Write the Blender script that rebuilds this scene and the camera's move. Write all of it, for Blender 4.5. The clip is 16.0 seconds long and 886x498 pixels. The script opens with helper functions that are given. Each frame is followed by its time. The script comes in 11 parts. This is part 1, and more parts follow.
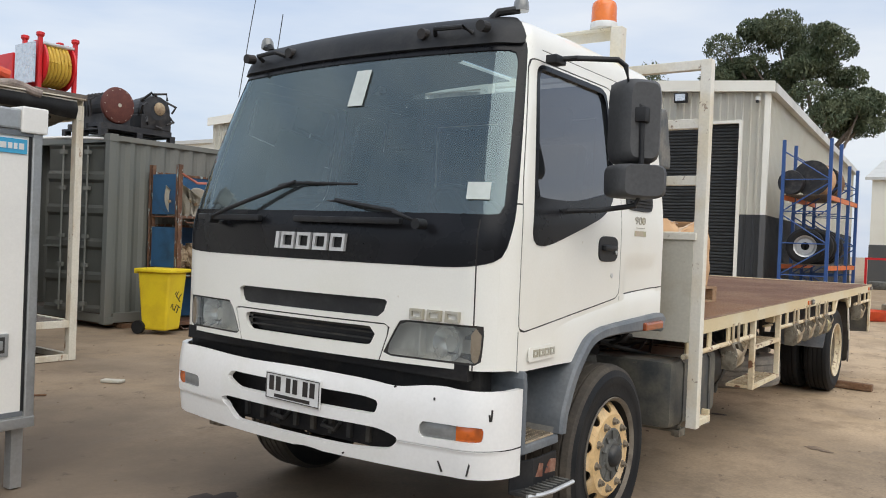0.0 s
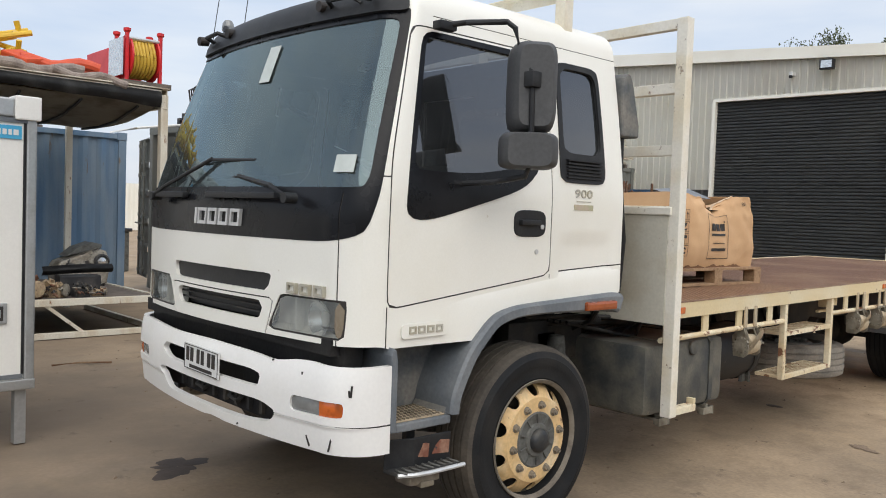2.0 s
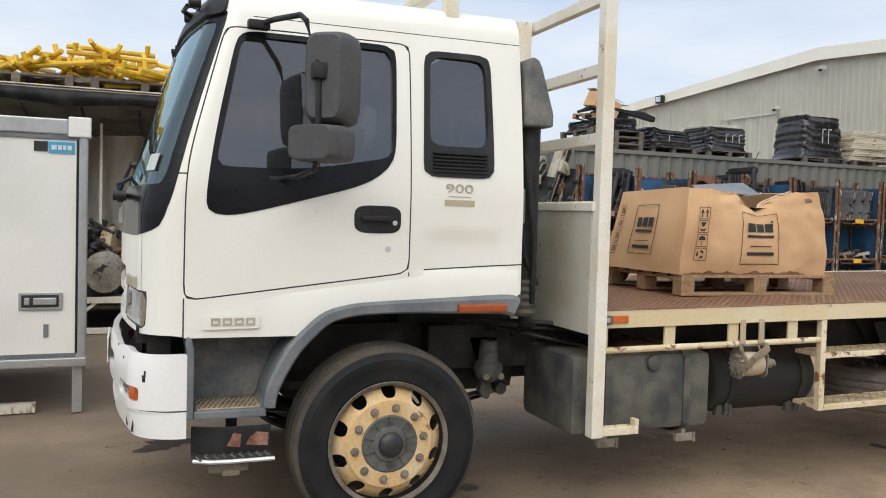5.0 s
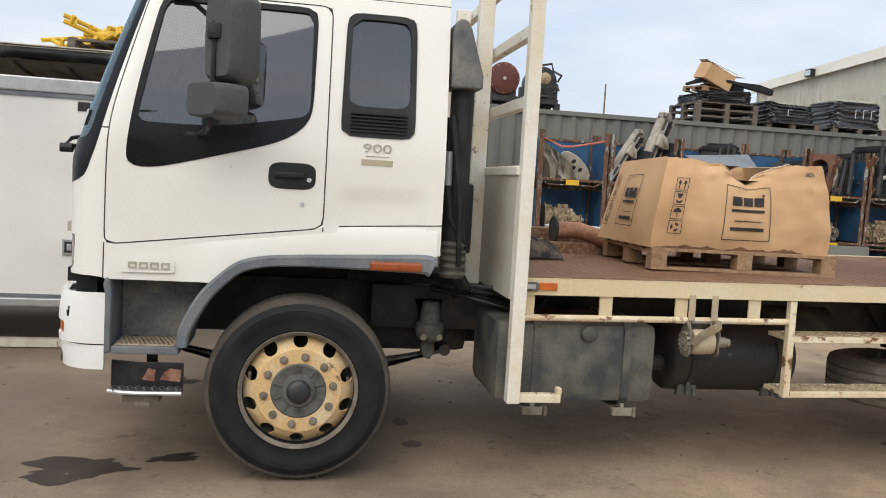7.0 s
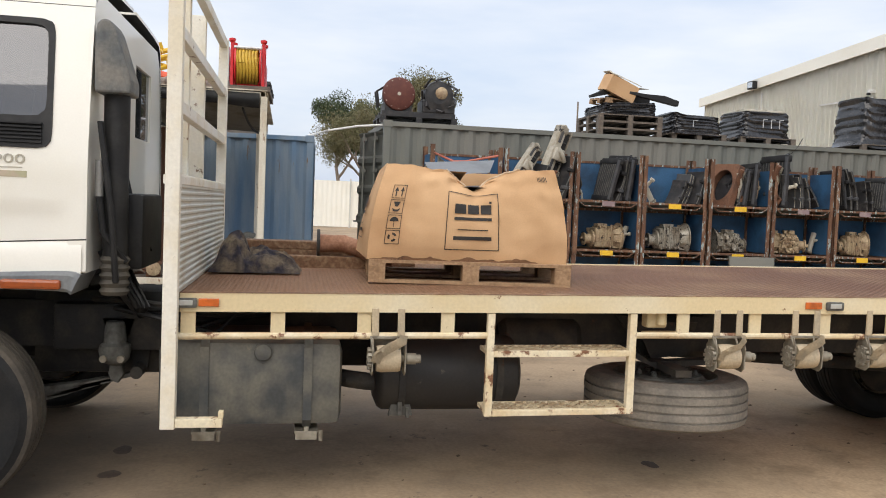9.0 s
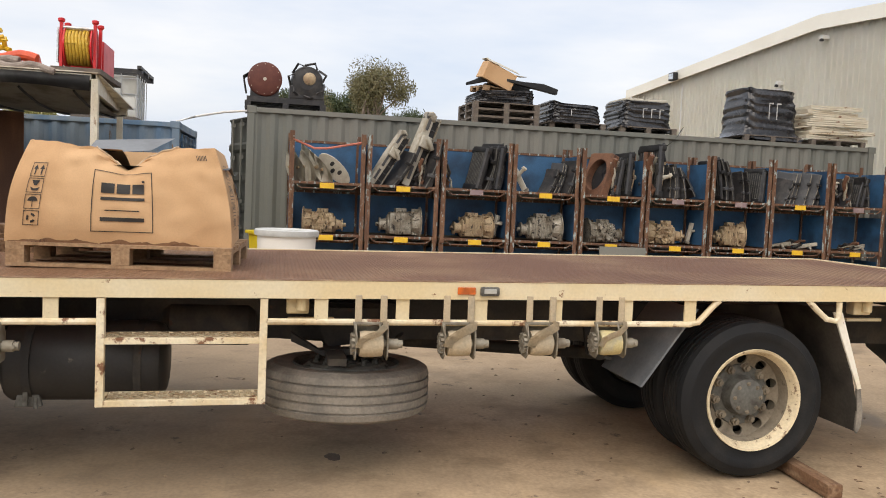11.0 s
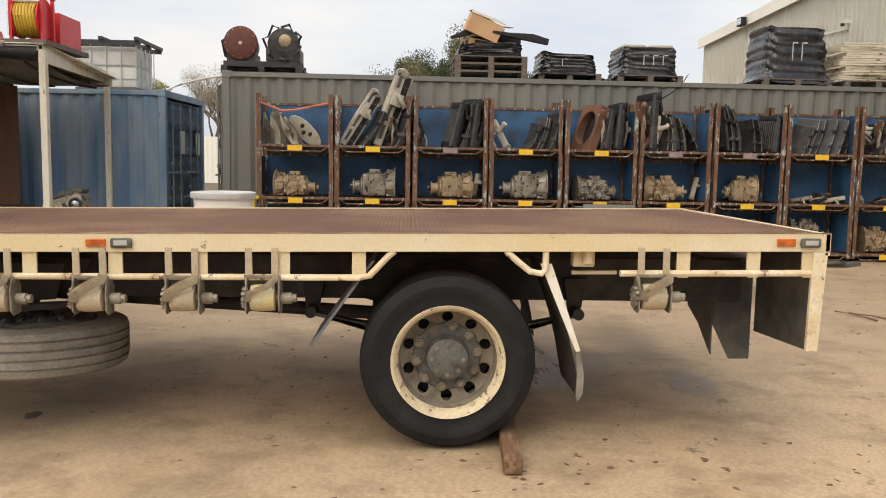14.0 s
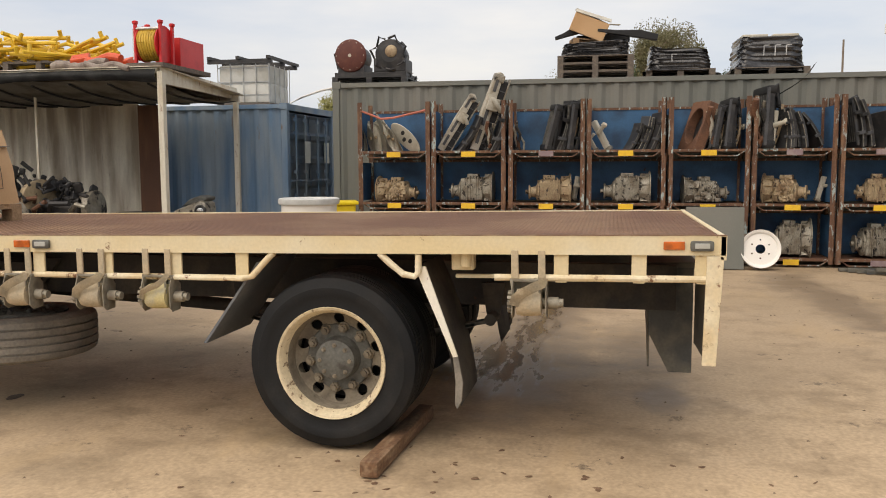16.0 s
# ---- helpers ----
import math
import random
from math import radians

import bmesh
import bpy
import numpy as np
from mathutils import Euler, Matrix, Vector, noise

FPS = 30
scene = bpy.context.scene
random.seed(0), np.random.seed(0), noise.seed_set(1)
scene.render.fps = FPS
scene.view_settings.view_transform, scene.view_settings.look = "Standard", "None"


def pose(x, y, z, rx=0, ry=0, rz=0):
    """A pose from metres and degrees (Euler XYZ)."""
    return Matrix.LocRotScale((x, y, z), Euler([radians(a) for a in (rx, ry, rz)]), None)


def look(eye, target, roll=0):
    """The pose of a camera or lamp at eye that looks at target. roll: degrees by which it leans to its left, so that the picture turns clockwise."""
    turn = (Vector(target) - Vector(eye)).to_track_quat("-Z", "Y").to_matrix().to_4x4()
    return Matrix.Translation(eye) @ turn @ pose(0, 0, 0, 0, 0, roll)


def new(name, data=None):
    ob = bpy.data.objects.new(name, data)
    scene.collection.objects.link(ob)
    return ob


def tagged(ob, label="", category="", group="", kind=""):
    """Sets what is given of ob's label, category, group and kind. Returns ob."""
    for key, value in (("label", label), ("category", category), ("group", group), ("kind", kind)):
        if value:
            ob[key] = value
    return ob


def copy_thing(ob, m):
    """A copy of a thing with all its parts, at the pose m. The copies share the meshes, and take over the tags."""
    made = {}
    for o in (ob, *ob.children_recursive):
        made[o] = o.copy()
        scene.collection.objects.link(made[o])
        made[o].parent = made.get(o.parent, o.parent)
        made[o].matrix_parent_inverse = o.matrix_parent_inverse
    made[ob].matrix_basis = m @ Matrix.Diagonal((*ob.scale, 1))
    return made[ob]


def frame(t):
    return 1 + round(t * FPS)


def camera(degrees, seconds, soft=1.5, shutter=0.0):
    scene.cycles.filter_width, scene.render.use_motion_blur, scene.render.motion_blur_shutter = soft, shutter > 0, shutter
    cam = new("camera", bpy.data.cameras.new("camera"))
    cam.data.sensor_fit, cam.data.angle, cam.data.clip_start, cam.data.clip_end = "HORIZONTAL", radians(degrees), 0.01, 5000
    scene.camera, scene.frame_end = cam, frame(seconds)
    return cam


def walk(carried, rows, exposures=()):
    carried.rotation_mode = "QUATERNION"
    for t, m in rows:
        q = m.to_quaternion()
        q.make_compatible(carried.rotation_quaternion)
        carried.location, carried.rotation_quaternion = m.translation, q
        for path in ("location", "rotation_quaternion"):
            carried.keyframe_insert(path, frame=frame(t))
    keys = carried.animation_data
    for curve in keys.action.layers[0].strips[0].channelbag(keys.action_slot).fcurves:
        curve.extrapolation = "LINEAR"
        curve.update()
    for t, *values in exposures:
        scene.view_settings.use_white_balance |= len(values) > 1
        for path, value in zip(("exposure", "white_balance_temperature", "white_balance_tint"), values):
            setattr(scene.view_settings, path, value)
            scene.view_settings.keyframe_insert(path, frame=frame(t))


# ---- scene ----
cam = camera(56.8, 16.0, 1.0)
PATH = [
    (0, (2.98, -4.087, 1.598), (1.81, -2.465, 1.574), 2.3),
    (0.5, (3.169, -3.872, 1.621), (1.912, -2.316, 1.613), 3.0),
    (1, (3.484, -3.711, 1.609), (2.153, -2.219, 1.57), 2.6),
    (1.5, (3.695, -3.433, 1.594), (2.308, -1.994, 1.524), 2.7),
    (2, (3.895, -3.159, 1.609), (2.419, -1.811, 1.526), 2.0),
    (2.5, (4.159, -2.936, 1.616), (2.616, -1.668, 1.527), 2.1),
    (3, (4.276, -2.663, 1.595), (2.705, -1.428, 1.511), 2.8),
    (3.5, (4.394, -2.359, 1.607), (2.775, -1.19, 1.504), 2.3),
    (4, (4.63, -2.031, 1.648), (2.93, -0.988, 1.501), 1.4),
    (4.2, (4.753, -1.821, 1.635), (3.002, -0.863, 1.502), 1.1),
    (6.3, (5.181, -0.526, 1.596), (3.244, -0.042, 1.476), 2.5),
    (6.5, (5.273, -0.391, 1.605), (3.325, 0.041, 1.47), 2.3),
    (7, (5.384, -0.024, 1.584), (3.42, 0.319, 1.427), 3.4),
    (7.5, (5.37, 0.389, 1.607), (3.401, 0.706, 1.453), 3.0),
    (8, (5.449, 0.806, 1.61), (3.477, 1.106, 1.465), 2.1),
    (8.5, (5.424, 1.253, 1.58), (3.452, 1.564, 1.453), 3.3),
    (9, (5.398, 1.716, 1.603), (3.432, 2.066, 1.497), 2.3),
    (9.5, (5.461, 2.182, 1.612), (3.505, 2.579, 1.48), 1.8),
    (10, (5.412, 2.612, 1.599), (3.464, 3.05, 1.47), 2.6),
    (10.2, (5.428, 2.812, 1.613), (3.481, 3.255, 1.502), 2.7),
    (12.3, (5.58, 4.668, 1.565), (3.615, 4.988, 1.375), 3.1),
    (12.5, (5.525, 4.831, 1.548), (3.558, 5.135, 1.351), 3.4),
    (13, (5.53, 5.312, 1.561), (3.55, 5.498, 1.347), 1.8),
    (13.5, (5.539, 5.752, 1.566), (3.555, 5.843, 1.327), 1.5),
    (14, (5.448, 6.215, 1.558), (3.461, 6.303, 1.347), 1.0),
    (14.5, (5.436, 6.684, 1.547), (3.446, 6.721, 1.357), -0.3),
    (15, (5.389, 7.057, 1.529), (3.398, 6.999, 1.34), 0.8),
    (15.5, (5.286, 7.514, 1.536), (3.312, 7.256, 1.343), -0.3),
    (16, (5.29, 7.931, 1.55), (3.341, 7.529, 1.349), -0.2),
]
walk(cam, [(t, look(eye, target, roll)) for t, eye, target, roll in PATH],
     [(0.0, 0.14, 6450, 9), (4.0, 0.22, 6550, 9), (7.0, 0.24, 6600, 9), (9.5, 0.36, 6850, 11), (12.5, 0.38, 7350, 12), (16.0, 0.22, 7500, 12)])

# ---- world and light ----
world = bpy.data.worlds.new("yard_sky")
scene.world = world
world.use_nodes = True
wn, wl = world.node_tree.nodes, world.node_tree.links
wn.clear()
w_out = wn.new("ShaderNodeOutputWorld")
w_bg = wn.new("ShaderNodeBackground")
sky = wn.new("ShaderNodeTexSky")
sky.sky_type = "NISHITA"
sky.sun_disc = False
sky.sun_elevation = radians(42)
sky.sun_rotation = radians(115)
sky.air_density, sky.dust_density = 1.2, 3.0
w_co = wn.new("ShaderNodeTexCoord")
w_map = wn.new("ShaderNodeMapping")
w_map.inputs["Scale"].default_value = (1.0, 1.0, 4.5)
w_noise = wn.new("ShaderNodeTexNoise")
w_noise.inputs["Scale"].default_value = 1.6
w_noise.inputs["Detail"].default_value = 6
w_noise.inputs["Roughness"].default_value = 0.55
w_ramp = wn.new("ShaderNodeValToRGB")
w_ramp.color_ramp.elements[0].position, w_ramp.color_ramp.elements[0].color = 0.32, (0.44, 0.54, 0.72, 1)
w_ramp.color_ramp.elements[1].position, w_ramp.color_ramp.elements[1].color = 0.66, (0.74, 0.765, 0.815, 1)
w_scale = wn.new("ShaderNodeVectorMath")
w_scale.operation = "SCALE"
w_scale.inputs["Scale"].default_value = 0.10
w_mix = wn.new("ShaderNodeMix")
w_mix.data_type = "RGBA"
w_mix.inputs["Factor"].default_value = 0.80
wl.new(w_co.outputs["Generated"], w_map.inputs["Vector"])
wl.new(w_map.outputs["Vector"], w_noise.inputs["Vector"])
wl.new(w_noise.outputs["Fac"], w_ramp.inputs["Fac"])
wl.new(sky.outputs["Color"], w_scale.inputs[0])
wl.new(w_scale.outputs["Vector"], w_mix.inputs["A"])
wl.new(w_ramp.outputs["Color"], w_mix.inputs["B"])
wl.new(w_mix.outputs["Result"], w_bg.inputs["Color"])
w_bg.inputs["Strength"].default_value = 1.14
wl.new(w_bg.outputs["Background"], w_out.inputs["Surface"])

sun_data = bpy.data.lights.new("sun", "SUN")
sun_data.energy, sun_data.angle, sun_data.color = 1.9, radians(72), (1.0, 0.95, 0.88)
sun = new("sun", sun_data)
sun.matrix_world = look((8, -5, 14), (0, 0, 0))


# ---- mesh helpers ----
def bx(bm, x0, x1, y0, y1, z0, z1, bevel=0.0, m=None):
    """A box between two corners, its edges rounded by bevel, put through m."""
    vs = [bm.verts.new(Vector((x, y, z))) for x in (x0, x1) for y in (y0, y1) for z in (z0, z1)]
    fs = [bm.faces.new([vs[i] for i in f]) for f in ((0, 1, 3, 2), (4, 6, 7, 5), (0, 4, 5, 1), (2, 3, 7, 6), (0, 2, 6, 4), (1, 5, 7, 3))]
    made = vs
    if bevel > 0:
        edges = list({e for f in fs for e in f.edges})
        out = bmesh.ops.bevel(bm, geom=edges, offset=bevel, segments=2, profile=0.6, affect="EDGES")
        made = list({v for f in out["faces"] for v in f.verts} | {v for v in vs if v.is_valid})
    if m is not None:
        for v in made:
            if v.is_valid:
                v.co = m @ v.co
    return made


def rod(bm, p0, p1, r0, r1=None, seg=14, cap=True):
    """A round bar or cone from p0 to p1."""
    r1 = r0 if r1 is None else r1
    p0, p1 = Vector(p0), Vector(p1)
    q = (p1 - p0).to_track_quat("Z", "Y")
    rings = []
    for p, r in ((p0, r0), (p1, r1)):
        rings.append([bm.verts.new(p + q @ Vector((r * math.cos(2 * math.pi * i / seg), r * math.sin(2 * math.pi * i / seg), 0))) for i in range(seg)])
    for i in range(seg):
        j = (i + 1) % seg
        bm.faces.new((rings[0][i], rings[0][j], rings[1][j], rings[1][i]))
    if cap:
        bm.faces.new(rings[0][::-1])
        bm.faces.new(rings[1])


def pipe(bm, pts, r, seg=8, cap=True):
    """A tube swept along a line of points."""
    pts = [Vector(p) for p in pts]
    rings = []
    for k, p in enumerate(pts):
        d = (pts[min(k + 1, len(pts) - 1)] - pts[max(k - 1, 0)]).normalized()
        q = d.to_track_quat("Z", "Y")
        rings.append([bm.verts.new(p + q @ Vector((r * math.cos(2 * math.pi * i / seg), r * math.sin(2 * math.pi * i / seg), 0))) for i in range(seg)])
    for a, b in zip(rings, rings[1:]):
        # match the rings by nearest corner, so that the tube does not twist
        s = min(range(seg), key=lambda k: (a[0].co - b[k].co).length)
        for i in range(seg):
            j = (i + 1) % seg
            bm.faces.new((a[i], a[j], b[(j + s) % seg], b[(i + s) % seg]))
        rings[rings.index(b)][:] = b[s:] + b[:s]
    if cap:
        bm.faces.new(rings[0][::-1])
        bm.faces.new(rings[-1])


def lathe(bm, prof, centre, axis="x", seg=48, sign=1, cap=True):
    """A turned shape: prof is (distance along axis, radius)."""
    c = Vector(centre)
    rings = []
    for h, r in prof:
        ring = []
        for i in range(seg):
            a = 2 * math.pi * i / seg
            u, v = r * math.cos(a), r * math.sin(a)
            o = {"x": (sign * h, u, v), "y": (v, sign * h, u), "z": (u, v, sign * h)}[axis]
            ring.append(bm.verts.new(c + Vector(o)))
        rings.append(ring)
    for a, b in zip(rings, rings[1:]):
        for i in range(seg):
            j = (i + 1) % seg
            f = (a[i], a[j], b[j], b[i])
            bm.faces.new(f if sign > 0 else f[::-1])
    if cap and prof[0][1] > 1e-4:
        bm.faces.new(rings[0][::-1] if sign > 0 else rings[0])
    if cap and prof[-1][1] > 1e-4:
        bm.faces.new(rings[-1] if sign > 0 else rings[-1][::-1])


def slab(bm, poly, axis, a0, a1, m=None):
    """A flat polygon given thickness along an axis. poly: the two other coordinates, in x-y-z order."""
    def at(p, a):
        v = {"x": (a, p[0], p[1]), "y": (p[0], a, p[1]), "z": (p[0], p[1], a)}[axis]
        return m @ Vector(v) if m is not None else Vector(v)
    va, vb = [bm.verts.new(at(p, a0)) for p in poly], [bm.verts.new(at(p, a1)) for p in poly]
    bm.faces.new(va)
    bm.faces.new(vb[::-1])
    n = len(poly)
    for i in range(n):
        j = (i + 1) % n
        bm.faces.new((va[j], va[i], vb[i], vb[j]))


def sheet(bm, fn, nu, nv):
    """A surface fn(u, v), u and v from 0 to 1."""
    g = [[bm.verts.new(Vector(fn(i / nu, j / nv))) for j in range(nv + 1)] for i in range(nu + 1)]
    for i in range(nu):
        for j in range(nv):
            bm.faces.new((g[i][j], g[i + 1][j], g[i + 1][j + 1], g[i][j + 1]))
    return g


def corrugated(bm, length, z0, z1, pitch, depth, flat=0.25, m=None, thick=0.006):
    """Trapezoid-ribbed sheet along x, standing on z, ribs towards -y; two skins."""
    n = max(1, round(length / pitch))
    p = length / n
    xs = []
    for k in range(n):
        s = k * p
        xs += [(s, 0), (s + p * flat, 0), (s + p * 0.5, depth), (s + p * (0.5 + flat), depth)]
    xs.append((length, 0))
    rows = []
    for off in (0, thick):
        for z in (z0, z1):
            rows.append([bm.verts.new((m or Matrix()) @ Vector((x, y + off, z))) for x, y in xs])
    for i in range(len(xs) - 1):
        bm.faces.new((rows[0][i], rows[0][i + 1], rows[1][i + 1], rows[1][i]))
        bm.faces.new((rows[2][i + 1], rows[2][i], rows[3][i], rows[3][i + 1]))
        bm.faces.new((rows[1][i], rows[1][i + 1], rows[3][i + 1], rows[3][i]))
        bm.faces.new((rows[0][i + 1], rows[0][i], rows[2][i], rows[2][i + 1]))
    for i in (0, -1):
        bm.faces.new((rows[0][i], rows[1][i], rows[3][i], rows[2][i]))


def part(name, bm, material, parent=None, label="", smooth=False, bevel=0.0, local=False, away=None):
    """Links a bmesh as one mesh object under a thing or a part. local: the mesh is in the parent's own axes."""
    me = bpy.data.meshes.new(name)
    bmesh.ops.recalc_face_normals(bm, faces=bm.faces[:])
    if away is not None:
        # an open skin: every face looks away from its middle
        bm.normal_update()
        bmesh.ops.reverse_faces(bm, faces=[f for f in bm.faces if f.normal.dot(f.calc_center_median() - away) < 0])
    if smooth:
        for f in bm.faces:
            f.smooth = True
        for e in bm.edges:
            if len(e.link_faces) == 1 or (len(e.link_faces) == 2 and e.calc_face_angle(0) > 0.6):
                e.smooth = False
    bm.to_mesh(me)
    bm.free()
    me.materials.append(material)
    ob = new(name, me)
    if parent is not None:
        ob.parent = parent
        if not local:
            ob.matrix_parent_inverse = world_of(parent).inverted()
    if bevel > 0:
        mod = ob.modifiers.new("edge", "BEVEL")
        mod.width, mod.segments, mod.limit_method, mod.angle_limit = bevel, 2, "ANGLE", radians(40)
    if label:
        ob["label"] = label
    return ob


def world_of(ob):
    m = ob.matrix_basis.copy()
    while ob.parent is not None:
        m = ob.parent.matrix_basis @ ob.matrix_parent_inverse @ m
        ob = ob.parent
    return m


def thing(name, label, category, at=(0, 0, 0), group="", kind=""):
    """An Empty at a thing's base, to parent its parts."""
    ob = new(name)
    ob.empty_display_size = 0.2
    ob.matrix_basis = Matrix.Translation(at)
    return tagged(ob, label, category, group, kind)


def words(name, text, size, m, material, parent, depth=0.002):
    """Raised lettering in the built-in font, turned into a mesh."""
    cu = bpy.data.curves.new(name, "FONT")
    cu.body, cu.size, cu.extrude, cu.align_x, cu.align_y = text, size, depth, "CENTER", "CENTER"
    tmp = bpy.data.objects.new(name, cu)
    scene.collection.objects.link(tmp)
    dg = bpy.context.evaluated_depsgraph_get()
    me = bpy.data.meshes.new_from_object(tmp.evaluated_get(dg))
    bpy.data.objects.remove(tmp)
    me.transform(m)
    me.materials.clear()
    me.materials.append(material)
    ob = new(name, me)
    if parent is not None:
        ob.parent = parent
        ob.matrix_parent_inverse = world_of(parent).inverted()
    return ob


# ---- materials ----
def surface(name, col, rough=0.5, metal=0.0, second=None, amount=0.5, scale=3.0, spots=None, spot_amount=0.0, spot_scale=8.0,
            grain=0.08, grain_scale=60.0, bump=0.15, streak=(1, 1, 1), coat=0.0, spec=0.5):
    """Colour with broad variation (second), worn or dirty spots with a shape of their own, fine grain and relief."""
    mt = bpy.data.materials.new(name)
    mt.use_nodes = True
    n, l = mt.node_tree.nodes, mt.node_tree.links
    b = n["Principled BSDF"]
    co = n.new("ShaderNodeTexCoord")
    info = n.new("ShaderNodeObjectInfo")
    mul = n.new("ShaderNodeMath")
    mul.operation = "MULTIPLY"
    mul.inputs[1].default_value = 37.0
    add = n.new("ShaderNodeVectorMath")
    l.new(info.outputs["Random"], mul.inputs[0])
    l.new(co.outputs["Object"], add.inputs[0])
    l.new(mul.outputs[0], add.inputs[1])
    mp = n.new("ShaderNodeMapping")
    mp.inputs["Scale"].default_value = streak
    l.new(add.outputs[0], mp.inputs["Vector"])

    def nz(s, detail=4.0, vec=mp):
        t = n.new("ShaderNodeTexNoise")
        t.inputs["Scale"].default_value, t.inputs["Detail"].default_value = s, detail
        l.new(vec.outputs[0], t.inputs["Vector"])
        return t

    def ramp(src, a, c):
        r = n.new("ShaderNodeMapRange")
        r.inputs["From Min"].default_value, r.inputs["From Max"].default_value = a, c
        l.new(src, r.inputs["Value"])
        return r.outputs["Result"]

    def mix(fac, a, c, blend="MIX"):
        x = n.new("ShaderNodeMix")
        x.data_type, x.blend_type = "RGBA", blend
        if isinstance(fac, float):
            x.inputs["Factor"].default_value = fac
        else:
            l.new(fac, x.inputs["Factor"])
        for key, v in (("A", a), ("B", c)):
            if isinstance(v, tuple):
                x.inputs[key].default_value = (*v, 1)
            else:
                l.new(v, x.inputs[key])
        return x.outputs["Result"]

    big = nz(scale)
    fine = nz(grain_scale, 3.0, add)
    out = mix(ramp(big.outputs["Fac"], 0.62 - 0.3 * amount, 0.8 - 0.25 * amount), col, second or tuple(0.8 * c for c in col))
    if spots:
        sp = nz(spot_scale, 8.0)
        sp.inputs["Roughness"].default_value = 0.65
        e = 0.72 - 0.34 * spot_amount
        out = mix(ramp(sp.outputs["Fac"], e, e + 0.06), out, spots)
    g = ramp(fine.outputs["Fac"], 0.3, 0.7)
    lo = n.new("ShaderNodeMapRange")
    lo.inputs["To Min"].default_value, lo.inputs["To Max"].default_value = 1 - grain, 1 + grain
    l.new(g, lo.inputs["Value"])
    sc = n.new("ShaderNodeVectorMath")
    sc.operation = "SCALE"
    l.new(out, sc.inputs[0])
    l.new(lo.outputs["Result"], sc.inputs["Scale"])
    l.new(sc.outputs[0], b.inputs["Base Color"])
    rr = n.new("ShaderNodeMapRange")
    rr.inputs["To Min"].default_value, rr.inputs["To Max"].default_value = max(0.03, rough - 0.1), min(1, rough + 0.12)
    l.new(big.outputs["Fac"], rr.inputs["Value"])
    l.new(rr.outputs["Result"], b.inputs["Roughness"])
    b.inputs["Metallic"].default_value = metal
    b.inputs["Coat Weight"].default_value = coat
    b.inputs["Coat Roughness"].default_value = 0.12
    b.inputs["Specular IOR Level"].default_value = spec
    if bump > 0:
        bp = n.new("ShaderNodeBump")
        bp.inputs["Strength"].default_value, bp.inputs["Distance"].default_value = bump, 0.004
        l.new(fine.outputs["Fac"], bp.inputs["Height"])
        l.new(bp.outputs["Normal"], b.inputs["Normal"])
    return mt


def glass(name, tint, gloss_rough=0.02, dust=0.05, sheen=(0.9, 0.95, 1), ior=1.75):
    """Tinted pane: what lies behind, dimmed by the tint, under a reflection that grows with Fresnel."""
    mt = bpy.data.materials.new(name)
    mt.use_nodes = True
    n, l = mt.node_tree.nodes, mt.node_tree.links
    n.clear()
    o = n.new("ShaderNodeOutputMaterial")
    tr = n.new("ShaderNodeBsdfTransparent")
    tr.inputs["Color"].default_value = (*tint, 1)
    gl = n.new("ShaderNodeBsdfGlossy")
    gl.inputs["Roughness"].default_value = gloss_rough
    gl.inputs["Color"].default_value = (*sheen, 1)
    fr = n.new("ShaderNodeFresnel")
    fr.inputs["IOR"].default_value = ior
    mx = n.new("ShaderNodeMixShader")
    l.new(fr.outputs[0], mx.inputs[0])
    # grey-blue film: thin dust, and a stand-in for the hazy sky reflection
    df = n.new("ShaderNodeBsdfDiffuse")
    df.inputs["Color"].default_value = (0.42, 0.46, 0.47, 1)
    co = n.new("ShaderNodeTexCoord")
    nz = n.new("ShaderNodeTexNoise")
    nz.inputs["Scale"].default_value, nz.inputs["Detail"].default_value = 1.8, 5.0
    mr = n.new("ShaderNodeMapRange")
    mr.inputs["From Min"].default_value, mr.inputs["From Max"].default_value = 0.3, 0.75
    mr.inputs["To Min"].default_value, mr.inputs["To Max"].default_value = dust * 0.4, dust * 1.6
    md = n.new("ShaderNodeMixShader")
    l.new(co.outputs["Object"], nz.inputs["Vector"])
    l.new(nz.outputs["Fac"], mr.inputs["Value"])
    l.new(mr.outputs["Result"], md.inputs[0])
    l.new(tr.outputs[0], md.inputs[1])
    l.new(df.outputs[0], md.inputs[2])
    l.new(md.outputs[0], mx.inputs[1])
    l.new(gl.outputs[0], mx.inputs[2])
    l.new(mx.outputs[0], o.inputs["Surface"])
    return mt


RUST, RUST_D = (0.16, 0.065, 0.03), (0.07, 0.035, 0.022)
M_white = surface("cab_white_paint", (0.86, 0.845, 0.775), 0.32, second=(0.82, 0.80, 0.715), amount=0.4, scale=1.6, spots=(0.60, 0.54, 0.42), spot_amount=0.06, spot_scale=14, grain=0.015, grain_scale=120, bump=0.02, coat=0.4)
M_bumper = surface("bumper_white_paint", (0.86, 0.85, 0.82), 0.38, second=(0.81, 0.80, 0.75), amount=0.3, scale=3, spots=(0.14, 0.11, 0.09), spot_amount=0.07, spot_scale=11, grain=0.02, bump=0.03, coat=0.3)
M_blackpaint = surface("black_gloss_paint", (0.007, 0.0075, 0.009), 0.26, second=(0.012, 0.012, 0.014), scale=4, grain=0.1, bump=0.02, spec=0.24)
M_blackplast = surface("black_plastic", (0.015, 0.0155, 0.017), 0.5, spec=0.35, second=(0.03, 0.03, 0.03), scale=7, grain=0.15, bump=0.1)
